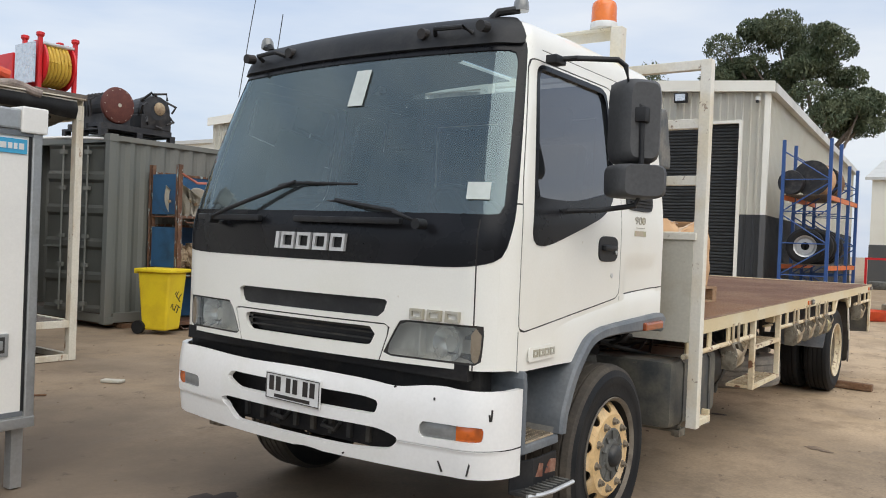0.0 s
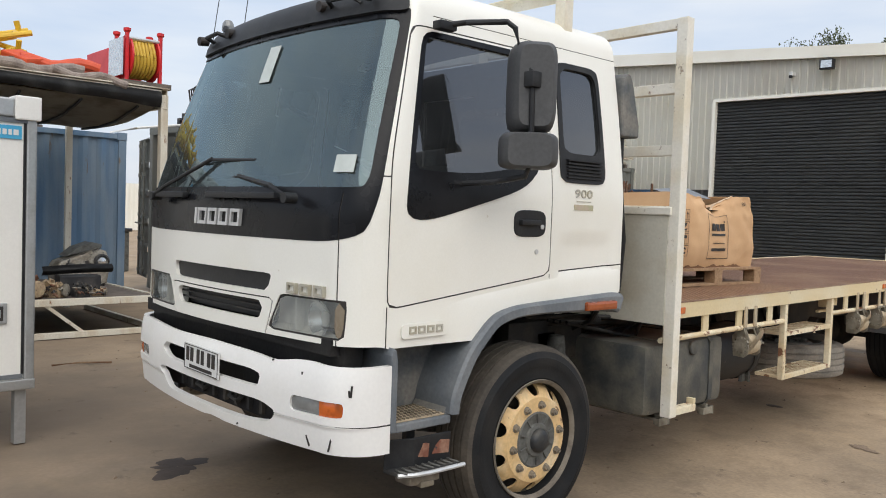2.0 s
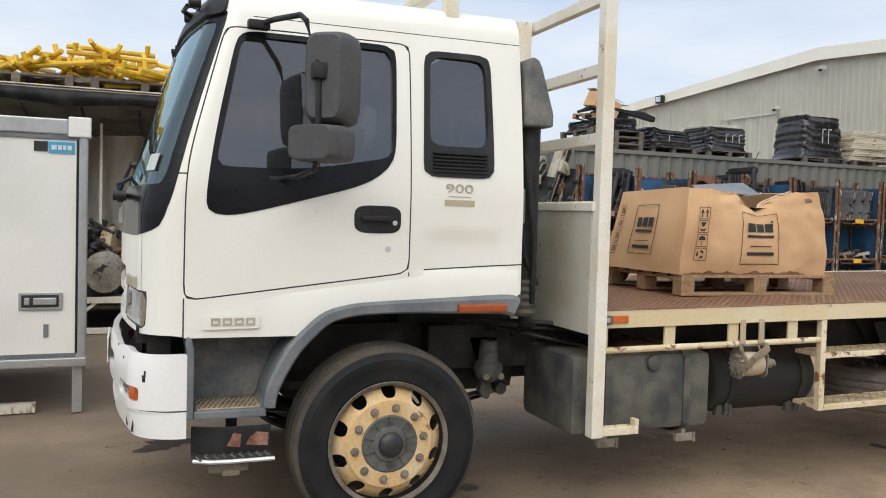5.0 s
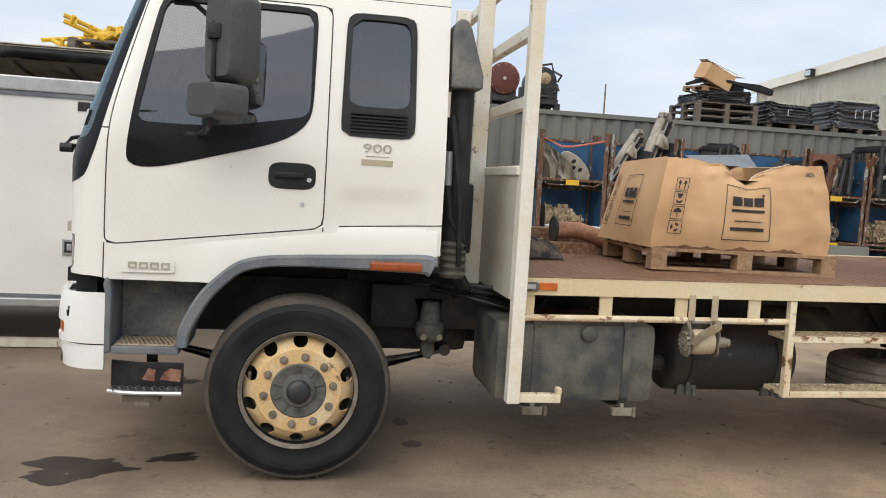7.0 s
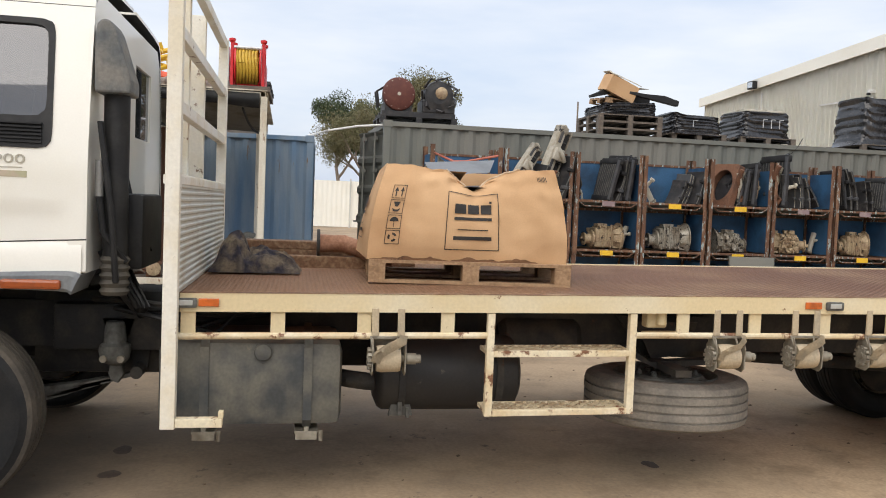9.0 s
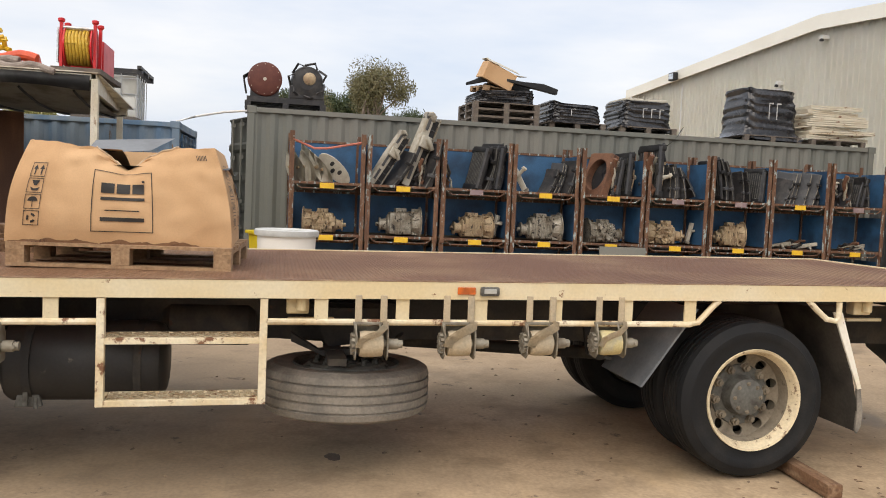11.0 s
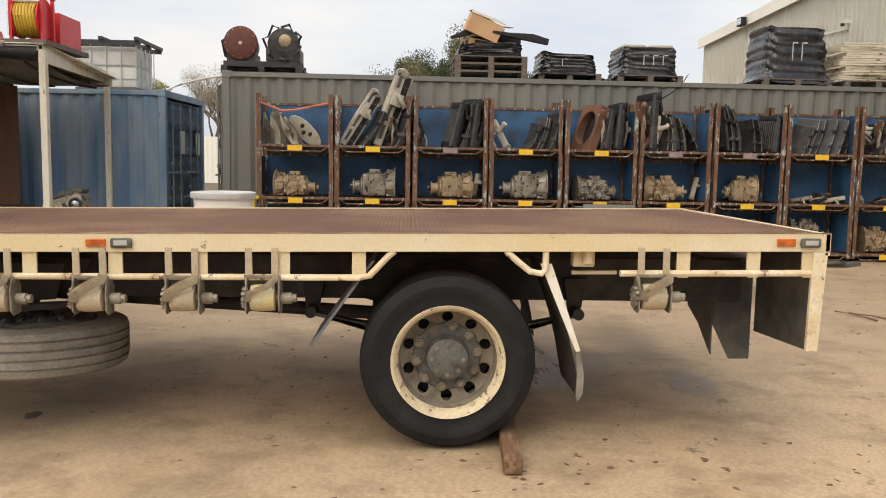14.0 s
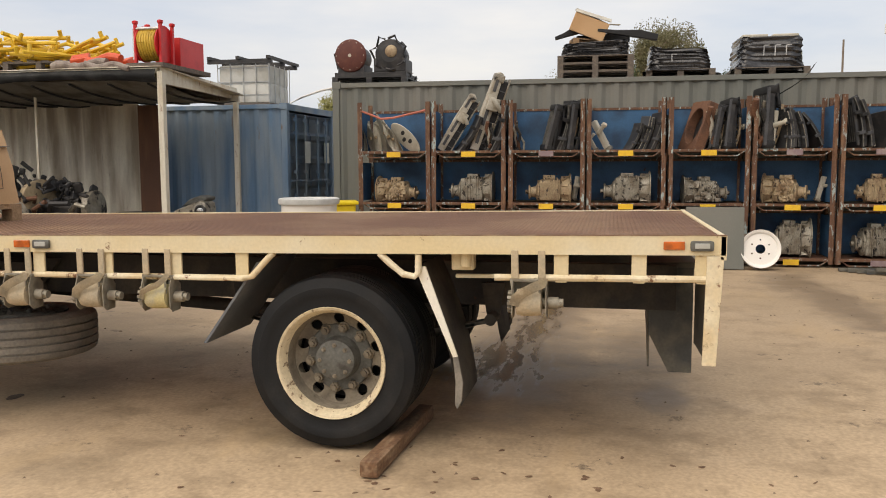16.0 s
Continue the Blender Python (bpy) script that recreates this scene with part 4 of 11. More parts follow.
def build_bumper():
    cols = list(np.linspace(-0.9, 0.9, 73))
    cor = [0.9 + 0.205 * math.sin(a) for a in np.linspace(0, math.pi / 2, 10)[1:]]
    cols = [-c for c in cor[::-1]] + cols + cor
    zs = list(np.linspace(0.575, 0.985, 34))
    P = np.array([[(x + CX, bumper_y(x + CX, z), z) for z in zs] for x in cols])
    # ends run back along the sides
    ext = np.array([[(CX + s * 1.105, y, z) for z in zs] for s, y in ((-1, -0.955),)] + [])
    P = np.concatenate([ext, P, np.array([[(CX + 1.105, -0.955, z) for z in zs]])], 0)
    X, Z = P[..., 0] - CX, P[..., 2]
    A = np.abs(X)
    lowedge = 0.566 + 0.012 * np.sin(X * 5 + 0.6) + 0.006 * np.sin(X * 17)
    dent = 0.012 * np.sin(X * 7 + 1) * (A < 0.9)
    keep = np.minimum(Z - lowedge, 0.955 + dent * 0.3 - 0.014 * np.exp(-((X - 0.62) / 0.12) ** 2) + 0.006 * np.exp(-((X - 0.82) / 0.12) ** 2) - Z)
    plate_slot = convex(X, Z, [(-0.485, 0.84), (-0.45, 0.876), (0.48, 0.876), (0.545, 0.86), (0.525, 0.80), (-0.40, 0.798)], 150)
    low_slot = convex(X, Z, [(-0.54, 0.725), (-0.50, 0.742), (0.56, 0.742), (0.655, 0.71), (0.60, 0.65), (0.42, 0.625), (-0.42, 0.625)], 130)
    fog = convex(A, Z, [(0.75, 0.734), (1.036, 0.736), (1.04, 0.804), (0.757, 0.804)], 160)
    line = np.minimum(0.004 - np.abs(Z - 0.70), A - 0.60)
    hole = np.maximum(np.maximum(plate_slot, low_slot), fog)
    bm = bmesh.new()
    seams = bmesh.new()
    V = np.concatenate([P, keep[..., None], -hole[..., None], -line[..., None]], -1)

    def clip(poly, k, s=1):
        out = []
        for a, b in zip(poly, poly[1:] + poly[:1]):
            if a[k] * s >= 0:
                out.append(a)
            if (a[k] * s >= 0) != (b[k] * s >= 0):
                out.append(a + (b - a) * (a[k] / (a[k] - b[k])))
        return out if len(out) > 2 else []
    for i in range(V.shape[0] - 1):
        for j in range(V.shape[1] - 1):
            poly = clip([V[i, j], V[i + 1, j], V[i + 1, j + 1], V[i, j + 1]], 3)
            poly = clip(poly, 4) if poly else []
            if poly:
                good, cut = clip(poly, 5), clip(poly, 5, -1)
                if good:
                    bm.faces.new([bm.verts.new(p[:3]) for p in good])
                if cut:
                    seams.faces.new([seams.verts.new(p[:3] + np.array((0, 0.01, 0))) for p in cut])
    bmesh.ops.remove_doubles(bm, verts=bm.verts[:], dist=0.0004)
    bmesh.ops.remove_doubles(seams, verts=seams.verts[:], dist=0.0004)
    ob = part("bumper", bm, M_bumper, truck, "dented white steel front bumper", smooth=True, away=Vector((CX, -0.6, 0.78)))
    mod = ob.modifiers.new("thickness", "SOLIDIFY")
    mod.thickness, mod.offset = 0.03, -1.0
    left_faces = set(seams.faces)
    while left_faces:
        todo, group = [left_faces.pop()], []
        while todo:
            f = todo.pop()
            group.append(f)
            for e in f.edges:
                for g in e.link_faces:
                    if g in left_faces:
                        left_faces.discard(g)
                        todo.append(g)
        piece, made = bmesh.new(), {}
        for f in group:
            piece.faces.new([made.setdefault(v, None) or made.update({v: piece.verts.new(v.co)}) or made[v] for v in f.verts])
        part("bumper_gap", piece, M_ink, ob)
    return ob


bumper = build_bumper()
bm = bmesh.new()
bx(bm, CX - 0.62, CX + 0.62, -1.17, -1.14, 0.62, 0.90)
bx(bm, CX - 0.98, CX + 0.98, -1.12, -1.02, 0.62, 1.10)
bx(bm, CX - 0.95, CX + 0.95, -1.17, -1.10, 0.99, 1.06)
part("grille_backing", bm, M_oilblack, truck, "black frame behind the bumper")
for x in np.linspace(-0.42, 0.42, 8):
    part("grille_bar", box_bm(CX + x - 0.012, CX + x + 0.012, -1.19, -1.16, 0.64, 0.76), M_steel, truck)
for z in (1.12, 1.15, 1.17):
    part("grille_bar", box_bm(CX - 0.44, CX + 0.44, -1.20, -1.185, z, z + 0.008), M_steel, truck)
for x in (-0.2, 0.15):
    bm = bmesh.new()
    pipe(bm, [(CX + x, -1.16, 0.72), (CX + x, -1.21, 0.68), (CX + x + 0.08, -1.21, 0.67), (CX + x + 0.08, -1.16, 0.70)], 0.012)
    part("tow_eye", bm, M_steel, truck, smooth=True)
for s in (1, -1):
    for x0, x1, mt, nm, lb in ((0.752, 0.925, M_fog, "fog_lamp", "clear fog lamp lens"), (0.925, 1.036, M_amber, "indicator", "orange indicator lens")):
        bm = bmesh.new()
        def fn(u, v, x0=x0, x1=x1):
            d = x0 + (x1 - x0) * u
            x, z = CX + s * d, 0.738 + 0.064 * v
            return (x, bumper_y(x, z) + 0.012 - 0.006 * math.sin(math.pi * u) * math.sin(math.pi * v), z)
        sheet(bm, fn, 8, 5)
        ob = part(nm, bm, mt, bumper, lb, smooth=True)
        mod = ob.modifiers.new("thickness", "SOLIDIFY")
        mod.thickness = 0.02
# number plate with plain bars in place of its characters
bm = bmesh.new()
bx(bm, -0.185, 0.185, -0.004, 0.004, -0.067, 0.067, 0.003, m=pose(0.117, -1.306, 0.848, 0, 1, 0))
plate = part("number_plate", bm, M_plate, truck, "white plate with black border and plain bars")
PM = pose(0.117, -1.306, 0.848, 0, 1, 0)
for x0, x1 in ((-0.158, -0.126), (-0.112, -0.08), (-0.042, -0.012), (0.004, 0.034), (0.072, 0.104), (0.118, 0.15)):
    part("plate_bar", box_bm(x0, x1, -0.0065, -0.002, -0.022, 0.048, m=PM), M_ink, plate)
part("plate_bar", box_bm(-0.12, 0.12, -0.0065, -0.002, -0.054, -0.038, m=PM), M_ink, plate)
for z0, z1, x0, x1 in ((0.057, 0.060, -0.18, 0.18), (-0.063, -0.060, -0.18, 0.18), (-0.06, 0.057, -0.18, -0.177), (-0.06, 0.057, 0.177, 0.18)):
    part("plate_border", box_bm(x0, x1, -0.0065, -0.002, z0, z1, m=PM), M_ink, plate)

# scuffs on the bumper's corner
for x, z, h, r in ((1.14, 0.855, 0.05, 4), (1.135, 0.845, 0.03, -8), (1.06, 0.62, 0.06, 12), (0.93, 0.615, 0.05, -24), (0.9, 0.905, 0.012, 0), (0.42, 0.59, 0.012, 60), (0.70, 0.935, 0.012, 70)):
    bm = bmesh.new()
    y = bumper_y(x, z) - 0.001
    bx(bm, -0.004, 0.004, -0.002, 0.002, -h / 2, h / 2, m=pose(x, y, z, 0, r, 40 if abs(x - CX) > 0.9 else 10))
    part("scuff_mark", bm, M_ink, bumper)

# wipers, mirrors, roof fittings
for x0, x1, z1, xa, xb in ((-0.60, -0.03, 1.855, -0.16, 0.36), (0.80, 0.25, 1.765, -0.10, 0.58)):
    bm = bmesh.new()
    pipe(bm, [(x0, -1.265, 1.665), (x0 + 0.25 * (x1 - x0), -1.262, 1.715), (x1, -1.20, z1)], 0.011)
    rod(bm, (x0, -1.22, 1.66), (x0, -1.28, 1.66), 0.024)
    w = part("wiper", bm, M_blackplast, truck, "black windscreen wiper", smooth=True)
    bm = bmesh.new()
    pipe(bm, [(xa, -1.185, z1 - 0.016), (x1, -1.195, z1 - 0.004), (xb, -1.165, z1 - 0.012)], 0.008)
    part("wiper_blade", bm, M_blackplast, w)
bm = bmesh.new()
bx(bm, CX - 0.78, CX - 0.30, -1.268, -1.235, 1.655, 1.685, 0.008)
bx(bm, CX - 0.05, CX + 0.62, -1.268, -1.235, 1.655, 1.685, 0.008)
part("wiper_cowl", bm, M_blackplast, truck, smooth=True)

for s in (1, -1):
    def mx(x):
        return CX + s * (x - CX)
    arm = bmesh.new()
    pipe(arm, [(mx(1.10), -0.66, 2.465), (mx(1.20), -0.60, 2.475), (mx(1.37), -0.515, 2.468), (mx(1.40), -0.495, 2.44), (mx(1.415), -0.47, 2.33), (mx(1.47), -0.45, 2.24), (mx(1.48), -0.45, 1.86), (mx(1.46), -0.46, 1.79), (mx(1.30), -0.50, 1.765), (mx(1.12), -0.56, 1.755)], 0.013, 10)
    arm_ob = part("mirror_arm", arm, M_blackplast, truck, "black tubular mirror arm", smooth=True)
    for size, at in (((0.03, 0.05, 0.02), (1.12, -0.66, 2.46)), ((0.03, 0.05, 0.02), (1.13, -0.56, 1.752)), ((0.03, 0.03, 0.035), (1.47, -0.45, 2.215))):
        part("bracket", box_bm(-size[0], size[0], -size[1], size[1], -size[2], size[2], 0.008, m=pose(mx(at[0]), at[1], at[2])), M_blackplast, arm_ob, smooth=True)
    for z0, z1, w, nm, px_, py_, ang in ((1.99, 2.395, 0.107, "mirror_head", 1.405, -0.375, 53), (1.825, 1.985, 0.132, "lower_mirror_head", 1.445, -0.43, 47)):
        turn = Matrix.Translation((mx(px_), py_, 0)) @ Matrix.Rotation(radians(ang if s > 0 else -22), 4, "Z")
        bm = bmesh.new()
        rings = []
        for k, (dy, sc) in enumerate(((-0.065, 0.72), (-0.05, 0.9), (-0.01, 1.0), (0.045, 1.0))):
            ring = []
            zc, hz = (z0 + z1) / 2, (z1 - z0) / 2
            for i in range(28):
                a = 2 * math.pi * i / 28
                cx_, cz_ = math.cos(a), math.sin(a)
                e = 0.38
                px = w * sc * math.copysign(abs(cx_) ** e, cx_)
                pz = hz * (sc ** 0.4) * math.copysign(abs(cz_) ** e, cz_)
                ring.append(bm.verts.new(turn @ Vector((px, dy * 1.5, zc + pz))))
            rings.append(ring)
        for a, b in zip(rings, rings[1:]):
            for i in range(28):
                bm.faces.new((a[i], a[(i + 1) % 28], b[(i + 1) % 28], b[i]))
        bm.faces.new(rings[0])
        bm.faces.new(rings[-1])
        mh = part(nm, bm, M_mirrorplast, truck, "faded black plastic mirror housing", smooth=True)
        bm = bmesh.new()
        bx(bm, -w * 0.9, w * 0.9, 0.066, 0.071, z0 + 0.02, z1 - 0.02, 0.0, m=turn)
        part("mirror_glass", bm, M_mirror, mh)

for s in (1, -1):
    bm = bmesh.new()
    x = CX + s * 0.76
    pipe(bm, [(x, -0.80, 2.655), (x + s * 0.03, -0.79, 2.685), (x + s * 0.12, -0.74, 2.70)], 0.02)
    ob = part("roof_lamp_arm", bm, M_blackplast, truck, smooth=True)
    bm = bmesh.new()
    lathe(bm, [(-0.016, 0.0), (-0.016, 0.036), (0.004, 0.038), (0.03, 0.034), (0.048, 0.022), (0.055, 0)], (x + s * 0.12, -0.73, 2.71), "z", 18)
    part("dome", bm, M_fog, ob, "small smoky dome lamp", smooth=True)
    bm = bmesh.new()
    pipe(bm, [(CX + s * 0.72, -0.90, 2.575), (CX + s * 0.70, -0.955, 2.59), (CX + s * 0.55, -0.965, 2.595), (CX + s * 0.52, -0.92, 2.58)], 0.012)
    part("grab_handle", bm, M_blackplast, truck, smooth=True)
    for x in (0.46, 0.80):
        bm = bmesh.new()
        rod(bm, (CX + s * x, -0.90, 2.59), (CX + s * x, -0.955, 2.585), 0.026)
        part("visor_knob", bm, M_ink, truck)
bm = bmesh.new()
pipe(bm, [(CX - 1.10, -0.75, 2.42), (CX - 1.06, -0.72, 2.8), (CX - 1.01, -0.68, 3.25)], 0.0028, 5)
pipe(bm, [(CX - 0.96, -0.6, 2.58), (CX - 0.93, -0.57, 2.95)], 0.003, 5)
part("aerial", bm, M_blackplast, truck, "thin whip aerial")
# snorkel behind the cab
bm = bmesh.new()
slab(bm, [(0.715, 2.09), (0.715, 2.38), (0.722, 2.42), (0.74, 2.445), (0.765, 2.45), (0.79, 2.435), (0.81, 2.40), (0.885, 2.16), (0.885, 2.09)], "x", 0.89, 1.12)
sn = part("air_intake", bm, M_stepwell, truck, "dark grey air intake hood and pipe", bevel=0.02)
bm = bmesh.new()
pipe(bm, [(1.0, 0.80, 2.15), (1.0, 0.80, 1.7), (0.99, 0.80, 1.27)], 0.063, 18)
part("pipe", bm, M_blackplast, sn, smooth=True)
bm = bmesh.new()
lathe(bm, [(0.02 * k, 0.075 if k % 2 else 0.062) for k in range(11)], (0.99, 0.80, 1.08), "z", 24)
part("bellows", bm, surface("dusty_bellows", (0.085, 0.078, 0.066), 0.85, second=(0.13, 0.115, 0.09), scale=8, grain=0.1, bump=0.1), sn, "ribbed rubber bellows", smooth=True)
for line in ([(0.9, 0.74, 1.95), (0.92, 0.78, 1.6), (0.86, 0.84, 1.3)], [(0.75, 0.75, 1.9), (0.8, 0.85, 1.5), (0.7, 0.8, 1.2)], [(1.06, 0.73, 1.62), (1.08, 0.76, 1.4), (1.02, 0.86, 1.25)], [(1.09, 0.74, 1.95), (1.10, 0.80, 1.5), (1.06, 0.82, 1.15)]):
    bm = bmesh.new()
    pipe(bm, line, 0.016)
    part("hose", bm, M_blackplast, truck, "black hose behind the cab", smooth=True)
bm = bmesh.new()
rod(bm, (1.07, 0.735, 1.58), (1.07, 0.735, 1.76), 0.02)
part("gas_strut", bm, M_alum_dull, truck, smooth=True)
bm = bmesh.new()
rod(bm, (-0.90, 0.86, 1.0), (-0.90, 0.86, 2.72), 0.068, seg=20)
stack = part("exhaust_pipe", bm, M_blackplast, truck, "black upright exhaust with a pierced guard", smooth=True)
for k in range(17):
    bm = bmesh.new()
    rod(bm, (-0.86, 0.90, 1.14 + 0.095 * k), (-0.842, 0.918, 1.14 + 0.095 * k), 0.024, seg=12)
    part("guard_hole", bm, M_alum_dull, stack)
part("air_box", box_bm(0.3, 0.9, 0.74, 0.92, 1.2, 1.6, 0.03), M_blackplast, truck, "black air filter box", smooth=True)


# ---- chassis, wheels, tray ----
def polar_disc(bm, xr, holes, hole_r, hole_at, r0, r1, side, seg=96, rings=12):
    """A dished disc round the x axis with round holes cut through; xr(r) is its depth."""
    def val(a, r):
        best = 1.0
        for k in range(holes):
            h = 2 * math.pi * (k + 0.5) / holes
            dx, dy = r * math.cos(a) - hole_at * math.cos(h), r * math.sin(a) - hole_at * math.sin(h)
            best = min(best, math.hypot(dx, dy) - hole_r)
        return best
    for i in range(seg):
        for j in range(rings):
            poly = []
            for di, dj in ((0, 0), (1, 0), (1, 1), (0, 1)):
                a, r = 2 * math.pi * (i + di) / seg, r0 + (r1 - r0) * (j + dj) / rings
                poly.append(np.array((side * xr(r), r * math.cos(a), r * math.sin(a), val(a, r))))
            out = []
            for a, b in zip(poly, poly[1:] + poly[:1]):
                if a[3] >= 0:
                    out.append(a)
                if (a[3] >= 0) != (b[3] >= 0):
                    out.append(a + (b - a) * (a[3] / (a[3] - b[3])))
            if len(out) > 2:
                bm.faces.new([bm.verts.new(p[:3]) for p in out])
    bmesh.ops.remove_doubles(bm, verts=bm.verts[:], dist=0.0005)


def tyre_mesh(R, w, rim, axis_mat=None):
    h = w / 2
    prof = [(-h * 0.72, rim), (-h * 0.9, rim + 0.012), (-h * 0.97, rim + 0.03), (-h * 0.965, rim + 0.034), (-h, rim + 0.06), (-h * 1.01, R - 0.105), (-h * 1.03, R - 0.10), (-h * 1.02, R - 0.062), (-h * 0.985, R - 0.056), (-h * 0.945, R - 0.03), (-h * 0.85, R - 0.010)]
    for g in (-0.55, -0.18, 0.18, 0.55):
        c = g * h
        prof += [(c - 0.007, R), (c - 0.005, R - 0.011), (c + 0.005, R - 0.011), (c + 0.007, R)]
    prof += [(-a, b) for a, b in prof[10::-1]]
    bm = bmesh.new()
    lathe(bm, prof + [prof[0]], (0, 0, 0), "x", 64, 1, False)
    return bm


def wheel(name, x, y, z, side, kind, parent, dusty=False):
    """A wheel with its tyre, rim, hub and nuts; side is +1 for the +x flank."""
    R, w = 0.479, 0.265
    base = Matrix.Translation((x, y, z))
    rubber = M_rubberdusty if dusty else M_rubber
    wh = part(name, tyre_mesh(R, w, 0.285), rubber, parent, "black truck tyre on a painted steel rim", smooth=True, local=True)
    wh.matrix_basis = base
    if kind == "front" and not dusty:
        wh.data.materials.append(M_treaddust)
        for f in wh.data.polygons:
            if math.hypot(f.center.y, f.center.z) > R - 0.024:
                f.material_index = 1
    wh.matrix_parent_inverse = world_of(parent).inverted()
    bm = bmesh.new()
    if kind == "front":
        prof = [(0.118, 0.285), (0.132, 0.296), (0.137, 0.305), (0.128, 0.307), (0.122, 0.298), (0.10, 0.288), (0.04, 0.283), (-0.10, 0.27)]
        lathe(bm, prof, (0, 0, 0), "x", 64, side, False)
    else:
        prof = [(0.118, 0.285), (0.134, 0.296), (0.139, 0.309), (0.130, 0.312), (0.120, 0.302), (0.112, 0.288), (0.10, 0.280), (0.07, 0.270)]
        lathe(bm, prof, (0, 0, 0), "x", 64, side, False)
    rim = part("rim", bm, M_rimbrown if kind == "front" else M_rimcream, wh, "dusty brown rim flange" if kind == "front" else "pale cream rim with rust spots", smooth=True, local=True)
    if kind != "front":
        bm = bmesh.new()
        lathe(bm, [(0.0705, 0.2695), (0.05, 0.266), (0.02, 0.261), (-0.09, 0.256), (-0.11, 0.27)], (0, 0, 0), "x", 64, side, False)
        part("barrel", bm, M_rimdusty, rim, "brown dusty barrel", smooth=True, local=True)
    bm = bmesh.new()
    if kind == "front":
        def depth(r):
            if r < 0.214:
                return 0.128
            return 0.128 - 0.012 * min(1, (r - 0.214) / 0.008) - 0.055 * max(0, (r - 0.222) / 0.06) ** 1.3
        polar_disc(bm, depth, 10, 0.037, 0.256, 0.11, 0.284, side, 120, 22)
    else:
        def depth(r):
            return -0.045 + 0.025 * max(0, (r - 0.19) / 0.07)
        polar_disc(bm, depth, 10, 0.032, 0.224, 0.10, 0.264, side)
    disc = part("disc", bm, M_rim if kind == "front" else M_rimdusty, rim, "chalky yellow-cream disc with rust" if kind == "front" else "", smooth=True, local=True)
    mod = disc.modifiers.new("thickness", "SOLIDIFY")
    mod.thickness, mod.offset = 0.012, 0
    # dark brake drum behind the holes
    bm = bmesh.new()
    lathe(bm, [(-0.12, 0.25), (-0.10, 0.255)] if kind == "front" else [(-0.13, 0.25), (-0.12, 0.25)], (0, 0, 0), "x", 32, side)
    part("drum", bm, M_steel, rim, "", local=True)
    bm = bmesh.new()
    if kind == "front":
        lathe(bm, [(0.11, 0.145), (0.134, 0.143), (0.139, 0.134), (0.136, 0.128), (0.136, 0.088), (0.146, 0.082), (0.148, 0.066), (0.147, 0.0)], (0, 0, 0), "x", 40, side)
        for k in range(10):
            a = 2 * math.pi * k / 10
            bx(bm, 0, 0.009, -0.003, 0.003, 0.086, 0.130, m=Matrix.Translation((side * 0.140 - 0.004, 0, 0)) @ Matrix.Rotation(a, 4, "X"))
    else:
        lathe(bm, [(-0.06, 0.192), (-0.034, 0.190), (-0.028, 0.184), (-0.026, 0.125), (0.0, 0.118), (0.055, 0.112), (0.064, 0.098), (0.067, 0.0)], (0, 0, 0), "x", 40, side)
    part("hub", bm, M_hub, rim, "dusty grey steel hub", smooth=True, local=True)
    if kind == "front":
        bm = bmesh.new()
        lathe(bm, [(0.146, 0.062), (0.166, 0.059), (0.178, 0.048), (0.184, 0.03), (0.186, 0.0)], (0, 0, 0), "x", 32, side)
        part("hub_cap", bm, M_oilcap, rim, "dark oily hub cap", smooth=True, local=True)
    nr, n, nx = (0.177, 10, 0.128) if kind == "front" else (0.170, 10, -0.04)
    me = None
    for k in range(n):
        a = 2 * math.pi * (k + 0.25) / n
        if me is None:
            bm = bmesh.new()
            rod(bm, (0, 0, 0), (side * 0.008, 0, 0), 0.023, 0.022, 12)
            rod(bm, (0, 0, 0), (side * 0.024, 0, 0), 0.0175, 0.0165, 6)
            rod(bm, (side * 0.02, 0, 0), (side * 0.034, 0, 0), 0.009, 0.009, 8)
            nut = part("wheel_nut", bm, M_rimdusty, rim, "", local=True)
            me = nut.data
        else:
            nut = new("wheel_nut", me)
            nut.parent = rim
        nut.matrix_basis = Matrix.Translation((side * nx, nr * math.cos(a), nr * math.sin(a))) @ Matrix.Scale(1.0 if kind == "front" else 1.55, 4)
    if kind != "front":
        for k in range(8):
            a = 2 * math.pi * k / 8
            nut = new("hub_bolt", me)
            nut.parent = rim
            nut.matrix_basis = Matrix.Translation((side * 0.05, 0.086 * math.cos(a), 0.086 * math.sin(a))) @ Matrix.Scale(0.8, 4)
    return wh


RB = 6.445
wheel("front_wheel", 1.055, 0.0, 0.484, 1, "front", truck)
wheel("front_wheel", CX - 1.09, 0.0, 0.484, -1, "front", truck)
wheel("rear_wheel", 1.00, RB, 0.484, 1, "rear", truck)
wheel("rear_wheel", 0.68, RB, 0.484, -1, "rear", truck)
wheel("rear_wheel", -0.92, RB, 0.484, -1, "rear", truck)
wheel("rear_wheel", -0.60, RB, 0.484, -1, "rear", truck)
spare = wheel("spare_wheel", 0, 0, 0, 1, "front", truck, True)
spare.matrix_basis = Matrix.Translation((0.57, 4.04, 0.46)) @ Matrix.Rotation(radians(-92), 4, "Y") @ Matrix.Scale(1.05, 4)
for c in spare.children_recursive:
    if c.name.split(".")[0] in ("rim", "disc", "wheel_nut"):
        c.data.materials[0] = M_hub
spare["label"] = "dusty grey spare tyre slung flat under the tray"

